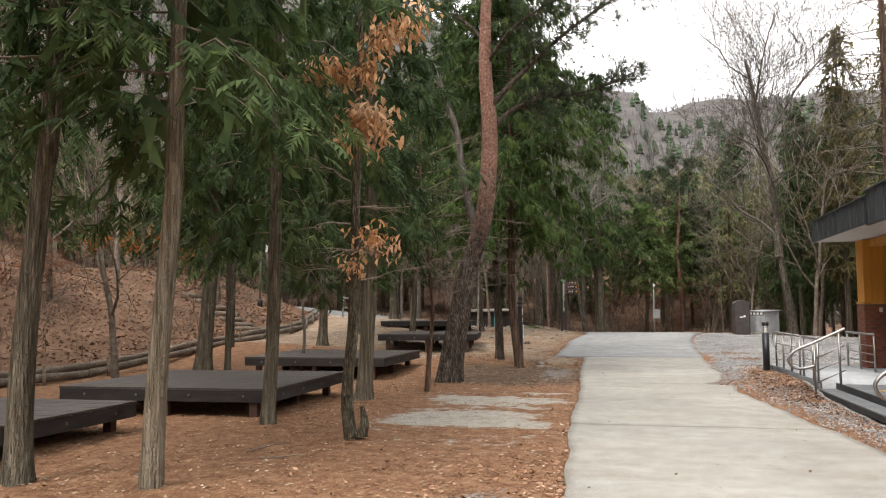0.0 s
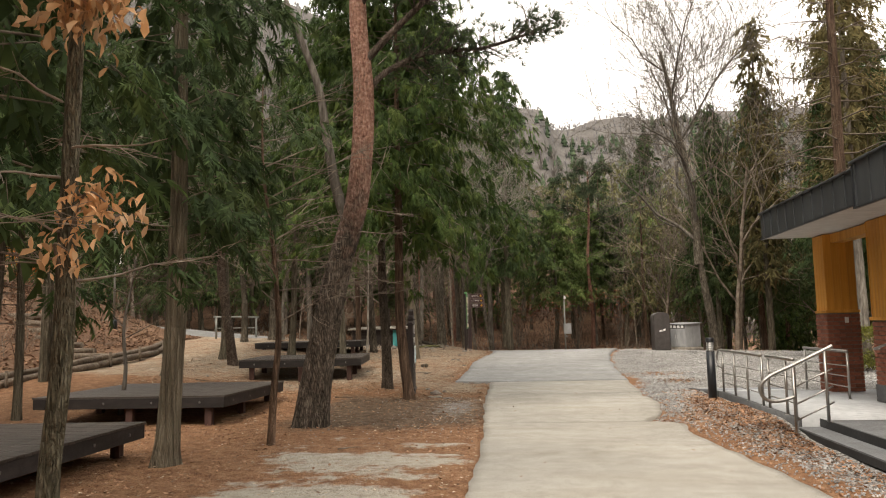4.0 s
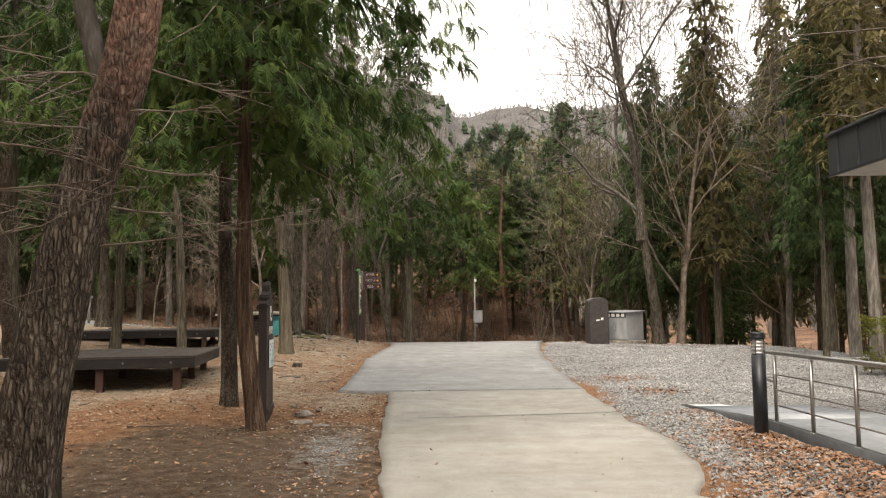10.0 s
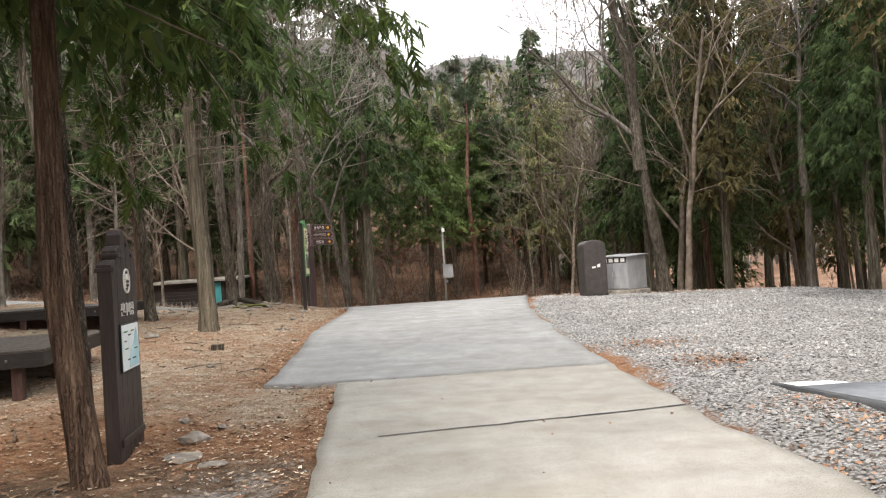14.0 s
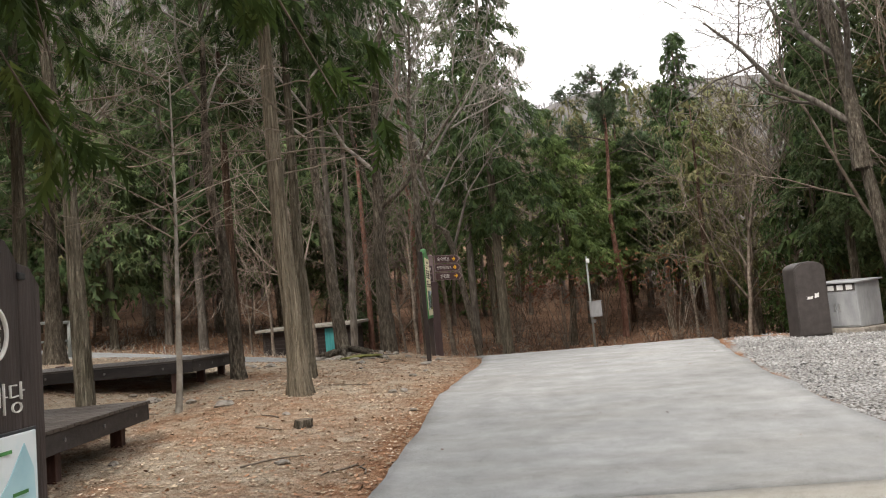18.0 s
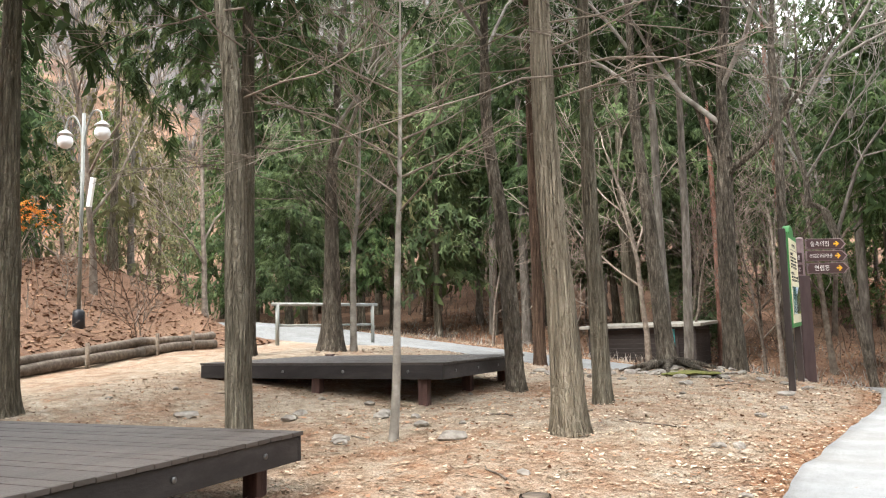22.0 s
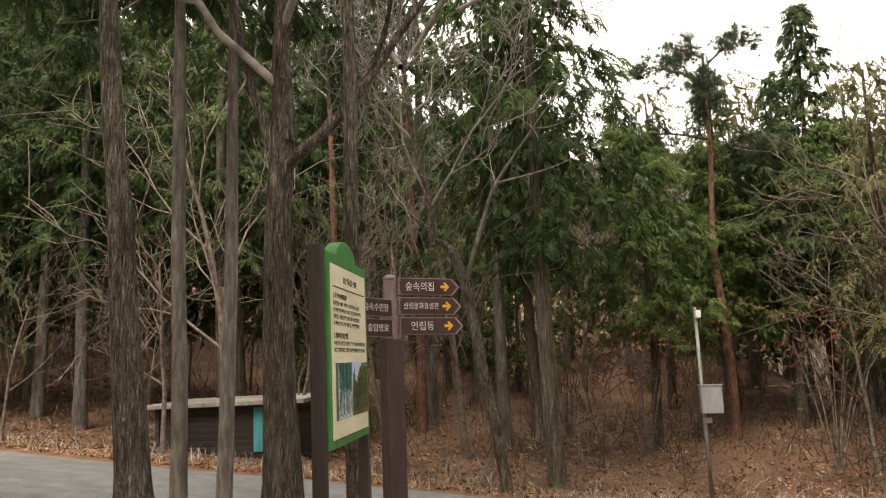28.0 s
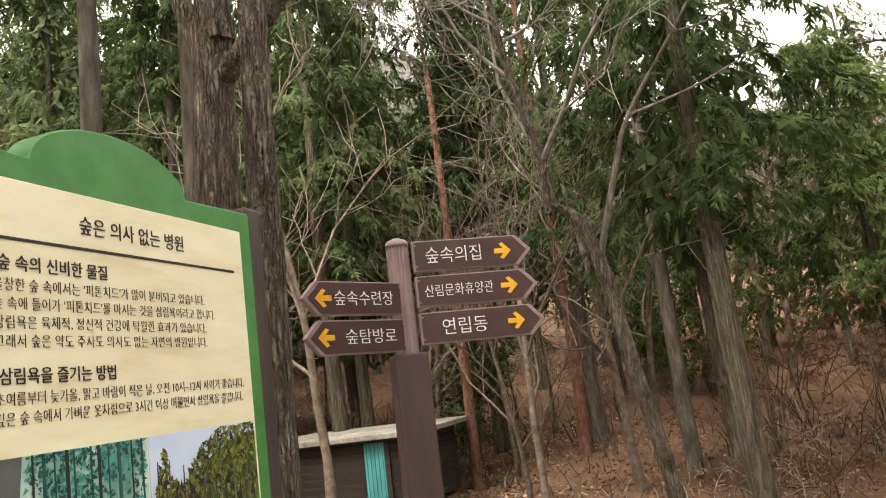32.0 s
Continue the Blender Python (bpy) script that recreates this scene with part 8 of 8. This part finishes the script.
for k in range(5):
    part("rib", box(0.022, 0.015, DOOR_H, TEAL, 0.004, (SW / 2 - 0.72 - 0.15 + 0.075 * k, -SD / 2 - 0.055, 0.15), "rib"), dr)
part("jamb", box(0.08, 0.05, DOOR_H + 0.05, SHEDWOOD, 0.004, (SW / 2 - 0.47, -SD / 2 - 0.04, 0.1), "jamb"), shed)

# cabinets at the gravel's edge
bc = thing("brown_cabinet", pose(4.6, 34.5, at_ground(4.6, 34.5) - 0.03, 0, 0, 5), "tall dark brown steel cabinet with a rounded top", "cabinet")
ROUND = [(0.3, 0.0), (0.3, 1.27)] + [(0.3 * math.cos(a), 1.27 + 0.15 * math.sin(a)) for a in np.linspace(0.35, math.pi - 0.35, 9)] + [(-0.3, 1.27), (-0.3, 0.0)]
part("body", plate(ROUND, 0.5, BROWNBOX, 0.015, "body"), bc, m=pose(0, -0.25, 0))
part("door", plate([(x * 0.93, 0.04 + z * 0.95) for x, z in ROUND], 0.02, BROWNBOX, 0.004, "door"), bc, m=pose(0, -0.268, 0))
for x, z, w, h in ((-0.05, 0.7, 0.12, 0.06), (0.08, 0.72, 0.09, 0.1)):
    part("sticker", plate([(x - w / 2, z), (x + w * 0.4, z + 0.01), (x + w / 2, z + h), (x, z + h * 0.8), (x - w * 0.35, z + h * 0.9)], 0.003, WHITE, name="sticker"), bc, "torn white sticker", m=pose(0, -0.271, 0))
gc = thing("grey_cabinet", pose(5.55, 34.95, at_ground(5.5, 34.9) + 0.1, 0, 0, -50), "dented grey steel cabinet on rough pale stones", "cabinet")
CW, CD = 0.82, 0.86
part("pad", box(0.95, 0.98, 0.14, ROCK, 0.04, (0, 0, -0.15), "pad"), gc, "rough pale stone footing")
part("body", box(CW, CD, 0.86, GREYBOX, 0.012, name="body"), gc)
part("lid", box(CW + 0.1, CD + 0.1, 0.03, GREYBOX, 0.008, (0, 0, 0.0), "lid"), gc, m=pose(0, 0, 0.865, 2.5, 1.5, 0))
for s in (-1, 1):
    dd = part("door", box(CW / 2 - 0.03, 0.015, 0.62, GREYBOX, 0.004, (s * CW / 4, -CD / 2 - 0.005, 0.03), "door"), gc)
    part("handle", box(0.02, 0.03, 0.14, GALV, 0.005, (s * 0.05, -CD / 2 - 0.02, 0.32), "handle"), dd)
strip = part("label_strip", box(CW - 0.06, 0.006, 0.15, BROWNBOX, 0, (0, -CD / 2 - 0.003, 0.69), "label_strip"), gc, "dark strip with four white labels")
for k in range(4):
    part("label_plate", box(0.12, 0.004, 0.1, WHITE, 0, (-0.27 + 0.18 * k, -CD / 2 - 0.009, 0.715), "label_plate"), strip)

# pipe barrier of the upper road
pb = thing("pipe_barrier", pose(-13.3, 35.8, at_ground(-13.3, 35.8)), "weathered grey-green steel pipe barrier beside the upper road", "barrier")
bx, by = 0.9, 2.3
g1 = at_ground(-12.4, 38.1) - at_ground(-13.3, 35.8)
hh = 0.92
for u, v, g in ((0, 0, 0), (bx, by, g1)):
    part("post", tube_mesh("post", [(u, v, g - 0.1), (u, v, hh)], 0.045, POLE, 10), pb)
part("rail", tube_mesh("rail", [(-0.05, -0.12, hh), (bx + 0.05, by + 0.12, hh)], 0.04, POLE, 10), pb)
part("rail", tube_mesh("rail", [(0, 0, 0.45), (bx, by, 0.45)], 0.025, POLE, 8), pb)

# two-globe lamp post on the bank
lx, ly = -16.25, 33.0
lg = at_ground(lx, ly) - 0.1
gl = thing("street_lamp", pose(lx, ly, lg), "grey lamp post with two white globe lanterns on curved arms", "lamp")
part("base", tube_mesh("base", [(0, 0, 0), (0, 0, 0.4), (0, 0, 0.45)], (0.13, 0.12, 0.07), BLACK, 12), gl)
part("column", tube_mesh("column", [(0, 0, 0.4), (0, 0, 6.3 - lg)], 0.04, POLE, 12), gl)
for s in (-1, 1):
    t0 = 6.0 - lg
    arm = part("arm", tube_mesh("arm", bend([(0, 0, t0 - 0.5), (0.12 * s, 0, t0), (0.32 * s, 0, t0 + 0.28), (0.55 * s, 0, t0 + 0.25), (0.64 * s, 0, t0 + 0.02)], 6), 0.02, POLE, 8), gl)
    z0 = t0 - 0.02
    part("cap", tube_mesh("cap", [(0.64 * s, 0, z0 + 0.05), (0.64 * s, 0, z0), (0.64 * s, 0, z0 - 0.05)], (0.04, 0.11, 0.165), WHITE, 16), arm)
    a = np.linspace(0, math.pi, 10)
    part("globe", tube_mesh("globe", [(0.64 * s, 0, z0 - 0.05 - 0.155 * (1 - math.cos(t))) for t in a], 0.01 + 0.155 * np.sin(a), GLOBE, 18), arm, "white glass globe")
part("panel", box(0.13, 0.06, 0.62, WHITE, 0.01, (0.25, 0, 0), "panel"), gl, "white sign panel on the post", m=pose(0, 0, 4.3 - lg, 0, 12))

# ---- log edging along the bank ----
LOGS = [(-12.3, 8.0), (-12.25, 12.1), (-12.3, 16.2), (-12.2, 20.4), (-12.0, 24.6), (-12.3, 28.6), (-13.3, 32.3), (-14.4, 35.0)]
for k in range(len(LOGS) - 1):
    (xa, ya), (xb, yb) = LOGS[k], LOGS[k + 1]
    za, zb = at_ground(xa, ya), at_ground(xb, yb)
    d = Vector((xb - xa, yb - ya, zb - za))
    lg_ = thing("log_edging", pose(xa, ya, za), "weathered brown logs stacked as edging below the leafy bank", "edging", "log edging")
    for j, (off, up, r) in enumerate(((0, 0.08, 0.095), (-0.1, 0.26, 0.085))):
        pts = bend([(off, -0.1, up), tuple(d * 0.5 + Vector((off + 0.04 * (-1) ** k, 0, up + 0.03 * (-1) ** j))), tuple(d * (1.02 if j else 0.99) + Vector((off, 0, up)))], 6)
        part("log", tube_mesh("log", pts, r * (1 + 0.08 * np.sin(np.arange(len(pts)) * 1.7 + k)), TIMBER, 10), lg_)
    for f in (0.12, 0.6):
        p = d * f
        part("stake", tube_mesh("stake", [(p.x + 0.13, p.y, p.z - 0.2), (p.x + 0.12, p.y, p.z + 0.4)], 0.035, TIMBER, 7), lg_)

# plank steps up the bank
st = thing("bank_steps", pose(-15.0, 27.3, 0), "rough log steps up the leafy bank", "steps")
for k in range(8):
    x, y = -12.75 - 0.58 * k, 25.95 + 0.38 * k
    z, wide = at_ground(x, y) + 0.05, 0.5 + 0.06 * ((k * 5) % 3)
    ends = [(x + 15.0 - 0.55 * f, y - 27.3 - 0.83 * f, z + 0.03 * f) for f in (wide, wide * 0.3, -wide * 0.4, -wide)]
    part("tread", tube_mesh("tread", ends, (0.1, 0.115, 0.105, 0.095), TIMBER, 10), st)
    for f in (-0.8, 0.8):
        e = (x + 15.0 - 0.55 * wide * f + 0.12, y - 27.3 - 0.83 * wide * f - 0.07)
        part("stake", tube_mesh("stake", [(e[0], e[1], z - 0.3), (e[0], e[1], z + 0.07)], 0.028, TIMBER, 7), st)


# ---- stump, stones, roots ----
def stone(name, x, y, s, mat, label, seed, flat=0.5, group=""):
    bm = bmesh.new()
    bmesh.ops.create_icosphere(bm, subdivisions=2, radius=1)
    for v in bm.verts:
        f = 1 + 0.45 * noise.noise(v.co * 1.1 + Vector((seed * 3.1, 0, 0))) + 0.15 * noise.noise(v.co * 3 + Vector((0, seed, 0)))
        v.co = Vector((v.co.x * s * f, v.co.y * s * 0.75 * f, v.co.z * s * flat * f))
    me = bpy.data.meshes.new(name)
    bm.to_mesh(me)
    bm.free()
    me.materials.append(mat)
    ob = new(name, me)
    ob.matrix_basis = pose(x, y, float(rough_ground(x, y)) + s * flat * 0.3, 0, 0, seed * 57)
    return tagged(ob, label, "stone", group)


stump = thing("tree_stump", pose(-3.4, 27.5, at_ground(-3.4, 27.5) - 0.03), "low sawn tree stump among dry leaves", "stump")
part("bole", trunk_mesh("bole", [(0, 0, -0.1), (0, 0, 0.02), (0.01, 0, 0.09)], 0.085, 0.09, BARK_OAK, 14, 0.5, 0.12, 2, 0.05), stump)
part("cut_face", tube_mesh("cut_face", [(0.01, 0, 0.05), (0.01, 0, 0.093)], 0.088, TIMBER, 14), stump, "pale sawn face")
stone("stone", -2.35, 21.75, 0.14, ROCK, "pale buff stone beside the brown sign", 1, 0.45)
stone("stone", -2.3, 21.15, 0.2, ROCK, "flat grey stone slab by the sign's foot", 2, 0.12)
stone("stone", -2.0, 20.85, 0.12, ROCK, "flat grey stone by the sign's foot", 3, 0.2)
stone("stone", -4.9, 29.0, 0.13, ROCK, "pale stone beside a sapling", 4, 0.5)
stone("stone", -2.75, 33.85, 0.16, ROCK, "flat stone at the notice board's foot", 5, 0.2)
stone("stone", -3.05, 36.7, 0.28, ROCK, "broad flat stone at the fingerpost's foot", 6, 0.3)
sr = np.random.default_rng(77)
for k in range(34):
    cx, cy = ((-3.9, 35.0), (-5.2, 34.2), (-6.6, 29.6))[k % 3]
    x, y = cx + sr.normal() * 0.75, cy + sr.normal() * 0.8
    if x < float(left_edge(y)) - 0.25:
        stone("stone", x, y, 0.05 + 0.08 * sr.random(), ROCK, "small grey stone half sunk in dry leaves", 20 + k, 0.4, "small stones among the leaves")
stone("stone", -8.0, 28.7, 0.14, ROCK, "pale stone among roots", 7, 0.35)
stone("stone", -7.0, 29.2, 0.11, ROCK, "pale stone among roots", 8, 0.35)
for k in range(46):
    x, y = rng.uniform(-9.5, -2.2), rng.uniform(21.5, 37)
    if any((x - a) ** 2 + (y - b) ** 2 < 0.16 for a, b in ((-2.73, 21.4), (-2.83, 37.1))):
        continue
    stone("stone", x, y, rng.uniform(0.03, 0.075), ROCK, "small pale stone in the leaf litter", 20 + k, 0.5, "small stones")
for k in range(60):
    a = rng.uniform(0, 6.28)
    d = rng.uniform(0.3, 1.1)
    stone("stone", -4.72 + math.cos(a) * d * 1.3, 35.5 + math.sin(a) * d * 0.9, rng.uniform(0.04, 0.1), ROCK, "stone on the root mound", 80 + k, 0.5, "stones on the root mound")
moss = stone("moss_patch", -4.3, 34.95, 0.5, MOSS, "yellow-green moss patch on the root mound", 9, 0.08)
moss["category"] = "moss"
for k, (a, ln) in enumerate(((-40, 1.3), (-75, 0.9), (200, 0.8), (240, 0.7), (-10, 0.9), (160, 0.6))):
    d = Vector((math.cos(radians(a)), math.sin(radians(a)), 0))
    pts = [(-4.72 + d.x * f * ln, 35.64 + d.y * f * ln + 0.08 * math.sin(f * 5 + k), float(rough_ground(-4.72 + d.x * f * ln, 35.64 + d.y * f * ln)) + 0.13 * (1 - f) + 0.015) for f in (0.1, 0.4, 0.7, 1.0)]
    r_ob = new("tree_root", tube_mesh("tree_root", bend(pts, 5), np.linspace(0.07, 0.015, 16), BARK_OAK, 8))
    tagged(r_ob, "exposed knotty root on the mound", "root", "exposed roots")

# ---- undergrowth thicket: dark tangled twigs under the far trees ----
def thicket(name, label, count, place, high, mat, seed):
    r = np.random.default_rng(seed)
    x, y = place(r, count)
    z = ground(x, y) - 0.05
    h = high * (0.4 + 0.9 * r.random(count))
    lean = r.normal(size=(count, 2)) * 0.6
    w = 0.008 + 0.008 * r.random(count)
    a = r.random(count) * 3.14
    base = np.stack((x, y, z), -1)
    mid = base + np.stack((lean[:, 0] * h * 0.4, lean[:, 1] * h * 0.4, h * 0.55), -1)
    tip = base + np.stack((lean[:, 0] * h, lean[:, 1] * h, h), -1)
    o = np.stack((np.cos(a) * w, np.sin(a) * w, 0 * w), -1)
    side = mid + np.stack((r.normal(size=count) * h * 0.3, r.normal(size=count) * h * 0.3, h * 0.3), -1)
    v = np.stack((base - o, base + o, mid + o * 0.7, mid - o * 0.7, tip, side), 1).reshape(-1, 3)
    k = np.arange(count)[:, None] * 6
    q = k + np.array((0, 1, 2, 3))
    t = np.concatenate((k + np.array((3, 2, 4)), k + np.array((2, 3, 5))))
    tagged(new(name, mesh_of(name, v, [q, t], mat)), label, "undergrowth", kind="stuff")


def back_woods(r, n):
    x = r.uniform(-34, 30, n)
    return x, cross_far(x) + 5.5 + 24 * r.random(n) ** 1.1


def bank_woods(r, n):
    y = r.uniform(-2, 37, n)
    return -14.0 - 0.35 * np.clip(y - 29, 0, 6) - 16 * r.random(n) ** 1.2, y


def right_woods(r, n):
    return r.uniform(13, 32, n), r.uniform(20, 52, n)


thicket("undergrowth", "tangle of bare brown twigs under the trees", 5500, back_woods, 0.75, TWIG_DARK, 1)
thicket("undergrowth", "bare twigs and dead stems on the leafy bank", 900, bank_woods, 0.8, BARK_TWIG, 2)
thicket("undergrowth", "bare twigs at the right-hand wood's edge", 3000, right_woods, 0.8, TWIG_DARK, 3)
thicket("dry_grass", "fringe of dry straw-coloured grass beside the cross road", 5000, lambda r, n: (lambda x: (x, cross_far(x) + 0.3 + 2.2 * r.random(n)))(r.uniform(-26, 14, n)), 0.16, LITTER_STRAW, 4)

thicket("undergrowth", "thin tan dead stems among the leaves beyond the cross road", 2600, lambda r, n: (lambda x: (x, cross_far(x) + 1.0 + 9 * r.random(n) ** 1.2))(r.uniform(-18, 15, n)), 0.32, PALE_TWIG, 5)

# ---- leaf litter and crushed stone ----
CURL = (np.array([(-0.5, 0, 0.1), (0.0, -0.28, 0.0), (0.5, 0, 0.14), (0.0, 0.28, 0.06)]), np.array([(0, 1, 3), (1, 2, 3)]))
CHIP = (np.array([(0.5, 0.0, 0), (-0.25, 0.42, 0), (-0.25, -0.42, 0), (0.05, 0.1, 0.45), (0.3, 0.3, 0.2)]), np.array([(0, 4, 3), (4, 1, 3), (1, 2, 3), (2, 0, 3), (0, 1, 4)]))


def litter(name, label, count, place, size, mat, seed, shape=CURL, lift=0.012, tilt=0.35, keep=None):
    r = np.random.default_rng(seed)
    x, y = place(r, count)
    if keep is not None:
        m = r.random(count) < keep(x, y)
        x, y = x[m], y[m]
    n = len(x)
    at = np.stack((x, y, rough_ground(x, y) + lift), -1)
    v, t = strew(shape, at, turn_of(r.random(n) * 6.28, r.normal(size=n) * tilt, r.normal(size=n) * tilt), size * (0.5 + r.random(n)))
    tagged(new(name, mesh_of(name, v, t, mat)), label, "leaf litter" if shape is CURL else "gravel", kind="stuff")


def off_road(x, y):
    return ((x < left_edge(y) - 0.02) | (x > right_edge(y) + 0.05)) & ((y < cross_near(x)) | (y > cross_far(x))) & ~((x > 3.15) & (y < 22.5) & (y > 6.5) & (x < 12))


def square(x0, x1, y0, y1, bias=1.0):
    return lambda r, n: (x0 + (x1 - x0) * r.random(n), y0 + (y1 - y0) * r.random(n) ** bias)


def by_lane(r, n):
    y = 3 + 34 * r.random(n)
    return left_edge(y) - 8.5 * r.random(n) ** 1.25, y


litter("fallen_leaves", "brown fallen leaves strewn under the cypresses", 36000, by_lane, 0.048, LITTER_RUST, 1, tilt=0.2, keep=lambda x, y: off_road(x, y) * (1.0 - 2.2 * zone_of("worn", x, y)).clip(0.02, 1) * (1 - 0.6 * zone_of("soil", x, y)) * np.where(y > 23, 0.6, 1))
litter("pale_leaves", "pale dry leaves strewn over the straw-coloured ground", 44000, by_lane, 0.043, LITTER_STRAW, 2, tilt=0.14, keep=lambda x, y: off_road(x, y) * np.where(y > 20, 0.95, 0.16) * (1 - 0.85 * zone_of("soil", x, y)))
litter("fallen_leaves", "drift of curled brown leaves along the ramp and verge", 40000, lambda r, n: (lambda y: (np.minimum(3.24, right_edge(y) + (3.3 - right_edge(y)) * (1 - r.random(n) ** 1.5) + 0.03), y))(r.uniform(5, 21.5, n)), 0.042, LITTER_RUST, 3, tilt=0.3, lift=0.02, keep=lambda x, y: off_road(x, y) * np.clip(0.3 + 0.95 * step(13, 15, y) - 1.1 * step(18.6, 20.2, y), 0.05, 1) * (0.15 + 0.85 * step(0.25, 0.9, x - right_edge(y))))
litter("fallen_leaves", "brown leaves covering the bank", 26000, lambda r, n: (lambda y: (-12.6 - 0.3 * np.clip(y - 29, 0, 6) - 9 * r.random(n) ** 1.3, y))(r.uniform(4, 39, n)), 0.1, LITTER, 4, tilt=0.25, keep=lambda x, y: off_road(x, y))
litter("fallen_leaves", "brown leaves covering the slope beyond the cross road", 42000, lambda r, n: (lambda x: (x, cross_far(x) + 0.5 + 13 * r.random(n) ** 1.4))(r.uniform(-18, 15, n)), 0.085, LITTER_RUST, 5, tilt=0.3)
litter("fallen_leaves", "single dark leaves blown onto the road", 130, lambda r, n: (lambda y: (left_edge(y) + (right_edge(y) - left_edge(y)) * r.random(n), y))(r.uniform(4, 36, n)), 0.036, LITTER, 6, lift=0.05)
litter("fallen_leaves", "small brown leaf patches on the crushed stone", 700, lambda r, n: (lambda k: (np.where(k, 3.3, 3.1) + 0.3 * r.normal(size=n), np.where(k, 23.9, 25.6) + 0.28 * r.normal(size=n)))(r.random(n) < 0.55), 0.045, LITTER_RUST, 10, lift=0.022, tilt=0.25)
litter("crushed_stone", "pale grey crushed stone of the gravel lot", 40000, square(1.9, 12.5, 16, 36.5), 0.04, PEBBLE, 7, CHIP, 0.004, 0.5, keep=lambda x, y: off_road(x, y) * np.clip(zone_of("gravel", x, y) * 1.5 - 0.35, 0, 1))
litter("crushed_stone", "grey stone chips along the road verge", 14000, lambda r, n: (lambda y: (right_edge(y) + 0.1 + 1.0 * r.random(n), y))(r.uniform(5, 19, n)), 0.03, PEBBLE, 8, CHIP, 0.004, 0.5, keep=lambda x, y: off_road(x, y) * np.clip(0.15 + zone_of("gravel", x, y) * 0.9, 0, 1))
litter("crushed_stone", "scattered grey chips beside the road", 1700, square(-4.2, -0.9, 14.5, 21.5), 0.022, PEBBLE, 9, CHIP, 0.004, 0.5, keep=lambda x, y: off_road(x, y) * np.clip(0.12 + zone_of("gravel", x, y) * 1.4, 0, 1))

# fallen sticks
for k in range(40):
    x, y = rng.uniform(-8.5, -1.6), rng.uniform(4, 36)
    if not off_road(np.array(x), np.array(y)):
        continue
    a, ln = rng.uniform(0, 6.28), rng.uniform(0.2, 0.7)
    pts = [(x + math.cos(a) * ln * f + 0.03 * math.sin(7 * f), y + math.sin(a) * ln * f, float(rough_ground(x + math.cos(a) * ln * f, y + math.sin(a) * ln * f)) + 0.012) for f in (0, 0.35, 0.7, 1)]
    tagged(new("stick", tube_mesh("stick", pts, (0.011, 0.009, 0.007, 0.004), BARK_TWIG, 5)), "thin fallen stick in the leaf litter", "stick", "fallen sticks")

# ---- brickwork of the pillar and wall ----
BL, BH, JOINT = 0.19, 0.057, 0.012
whole = box(BL, 0.02, BH, BRICK, 0.003, name="brick")
half = box(BL / 2 - JOINT / 2, 0.02, BH, BRICK, 0.003, name="brick")


def brick_face(parent, m, width, z0, z1, least=-1e9, most=1e9):
    """Courses of brick on a face, in the x-z plane of m, facing -y. Gives what lies outside the span as one pile."""
    rest = Pile()
    courses = int((z1 - z0) / (BH + JOINT))
    for c in range(courses):
        z = z0 + c * (BH + JOINT)
        x = 0.0 if c % 2 else -(BL + JOINT) / 2
        while x < width - 0.03:
            a, b = max(x, 0.0), min(x + BL, width)
            if b - a > 0.03:
                if least <= a <= most:
                    me = whole if abs(b - a - BL) < 1e-6 else half
                    s = (b - a) / (BL if me is whole else BL / 2 - JOINT / 2)
                    part("brick", me, parent, m=m @ pose((a + b) / 2, 0, z) @ Matrix.Diagonal((s, 1, 1, 1)))
                else:
                    rest.add([tuple(m @ Vector(p)) for p in ((a, -0.01, z), (b, -0.01, z), (b, 0.01, z), (a, 0.01, z), (a, -0.01, z + BH), (b, -0.01, z + BH), (b, 0.01, z + BH), (a, 0.01, z + BH))], BOX_Q)
            x += BL + JOINT
    return rest


h2 = PW / 2 - 0.005
brick_face(pillar, pose(-h2, -h2, 0), 2 * h2, 0.01, 1.4)
brick_face(pillar, pose(-h2, h2, 0, 0, 0, -90), 2 * h2, 0.01, 1.4)
brick_face(pillar, pose(h2, -h2, 0, 0, 0, 90), 2 * h2, 0.01, 1.4)
rest = brick_face(house, pose(WX + 0.014, Y1, 0, 0, 0, -90), Y1 - Y0, 0.475, 1.46, 0, 3.3)
tagged(part("brickwork", rest.mesh("brickwork", BRICK), house, "red-brown brick courses farther along"), kind="stuff")
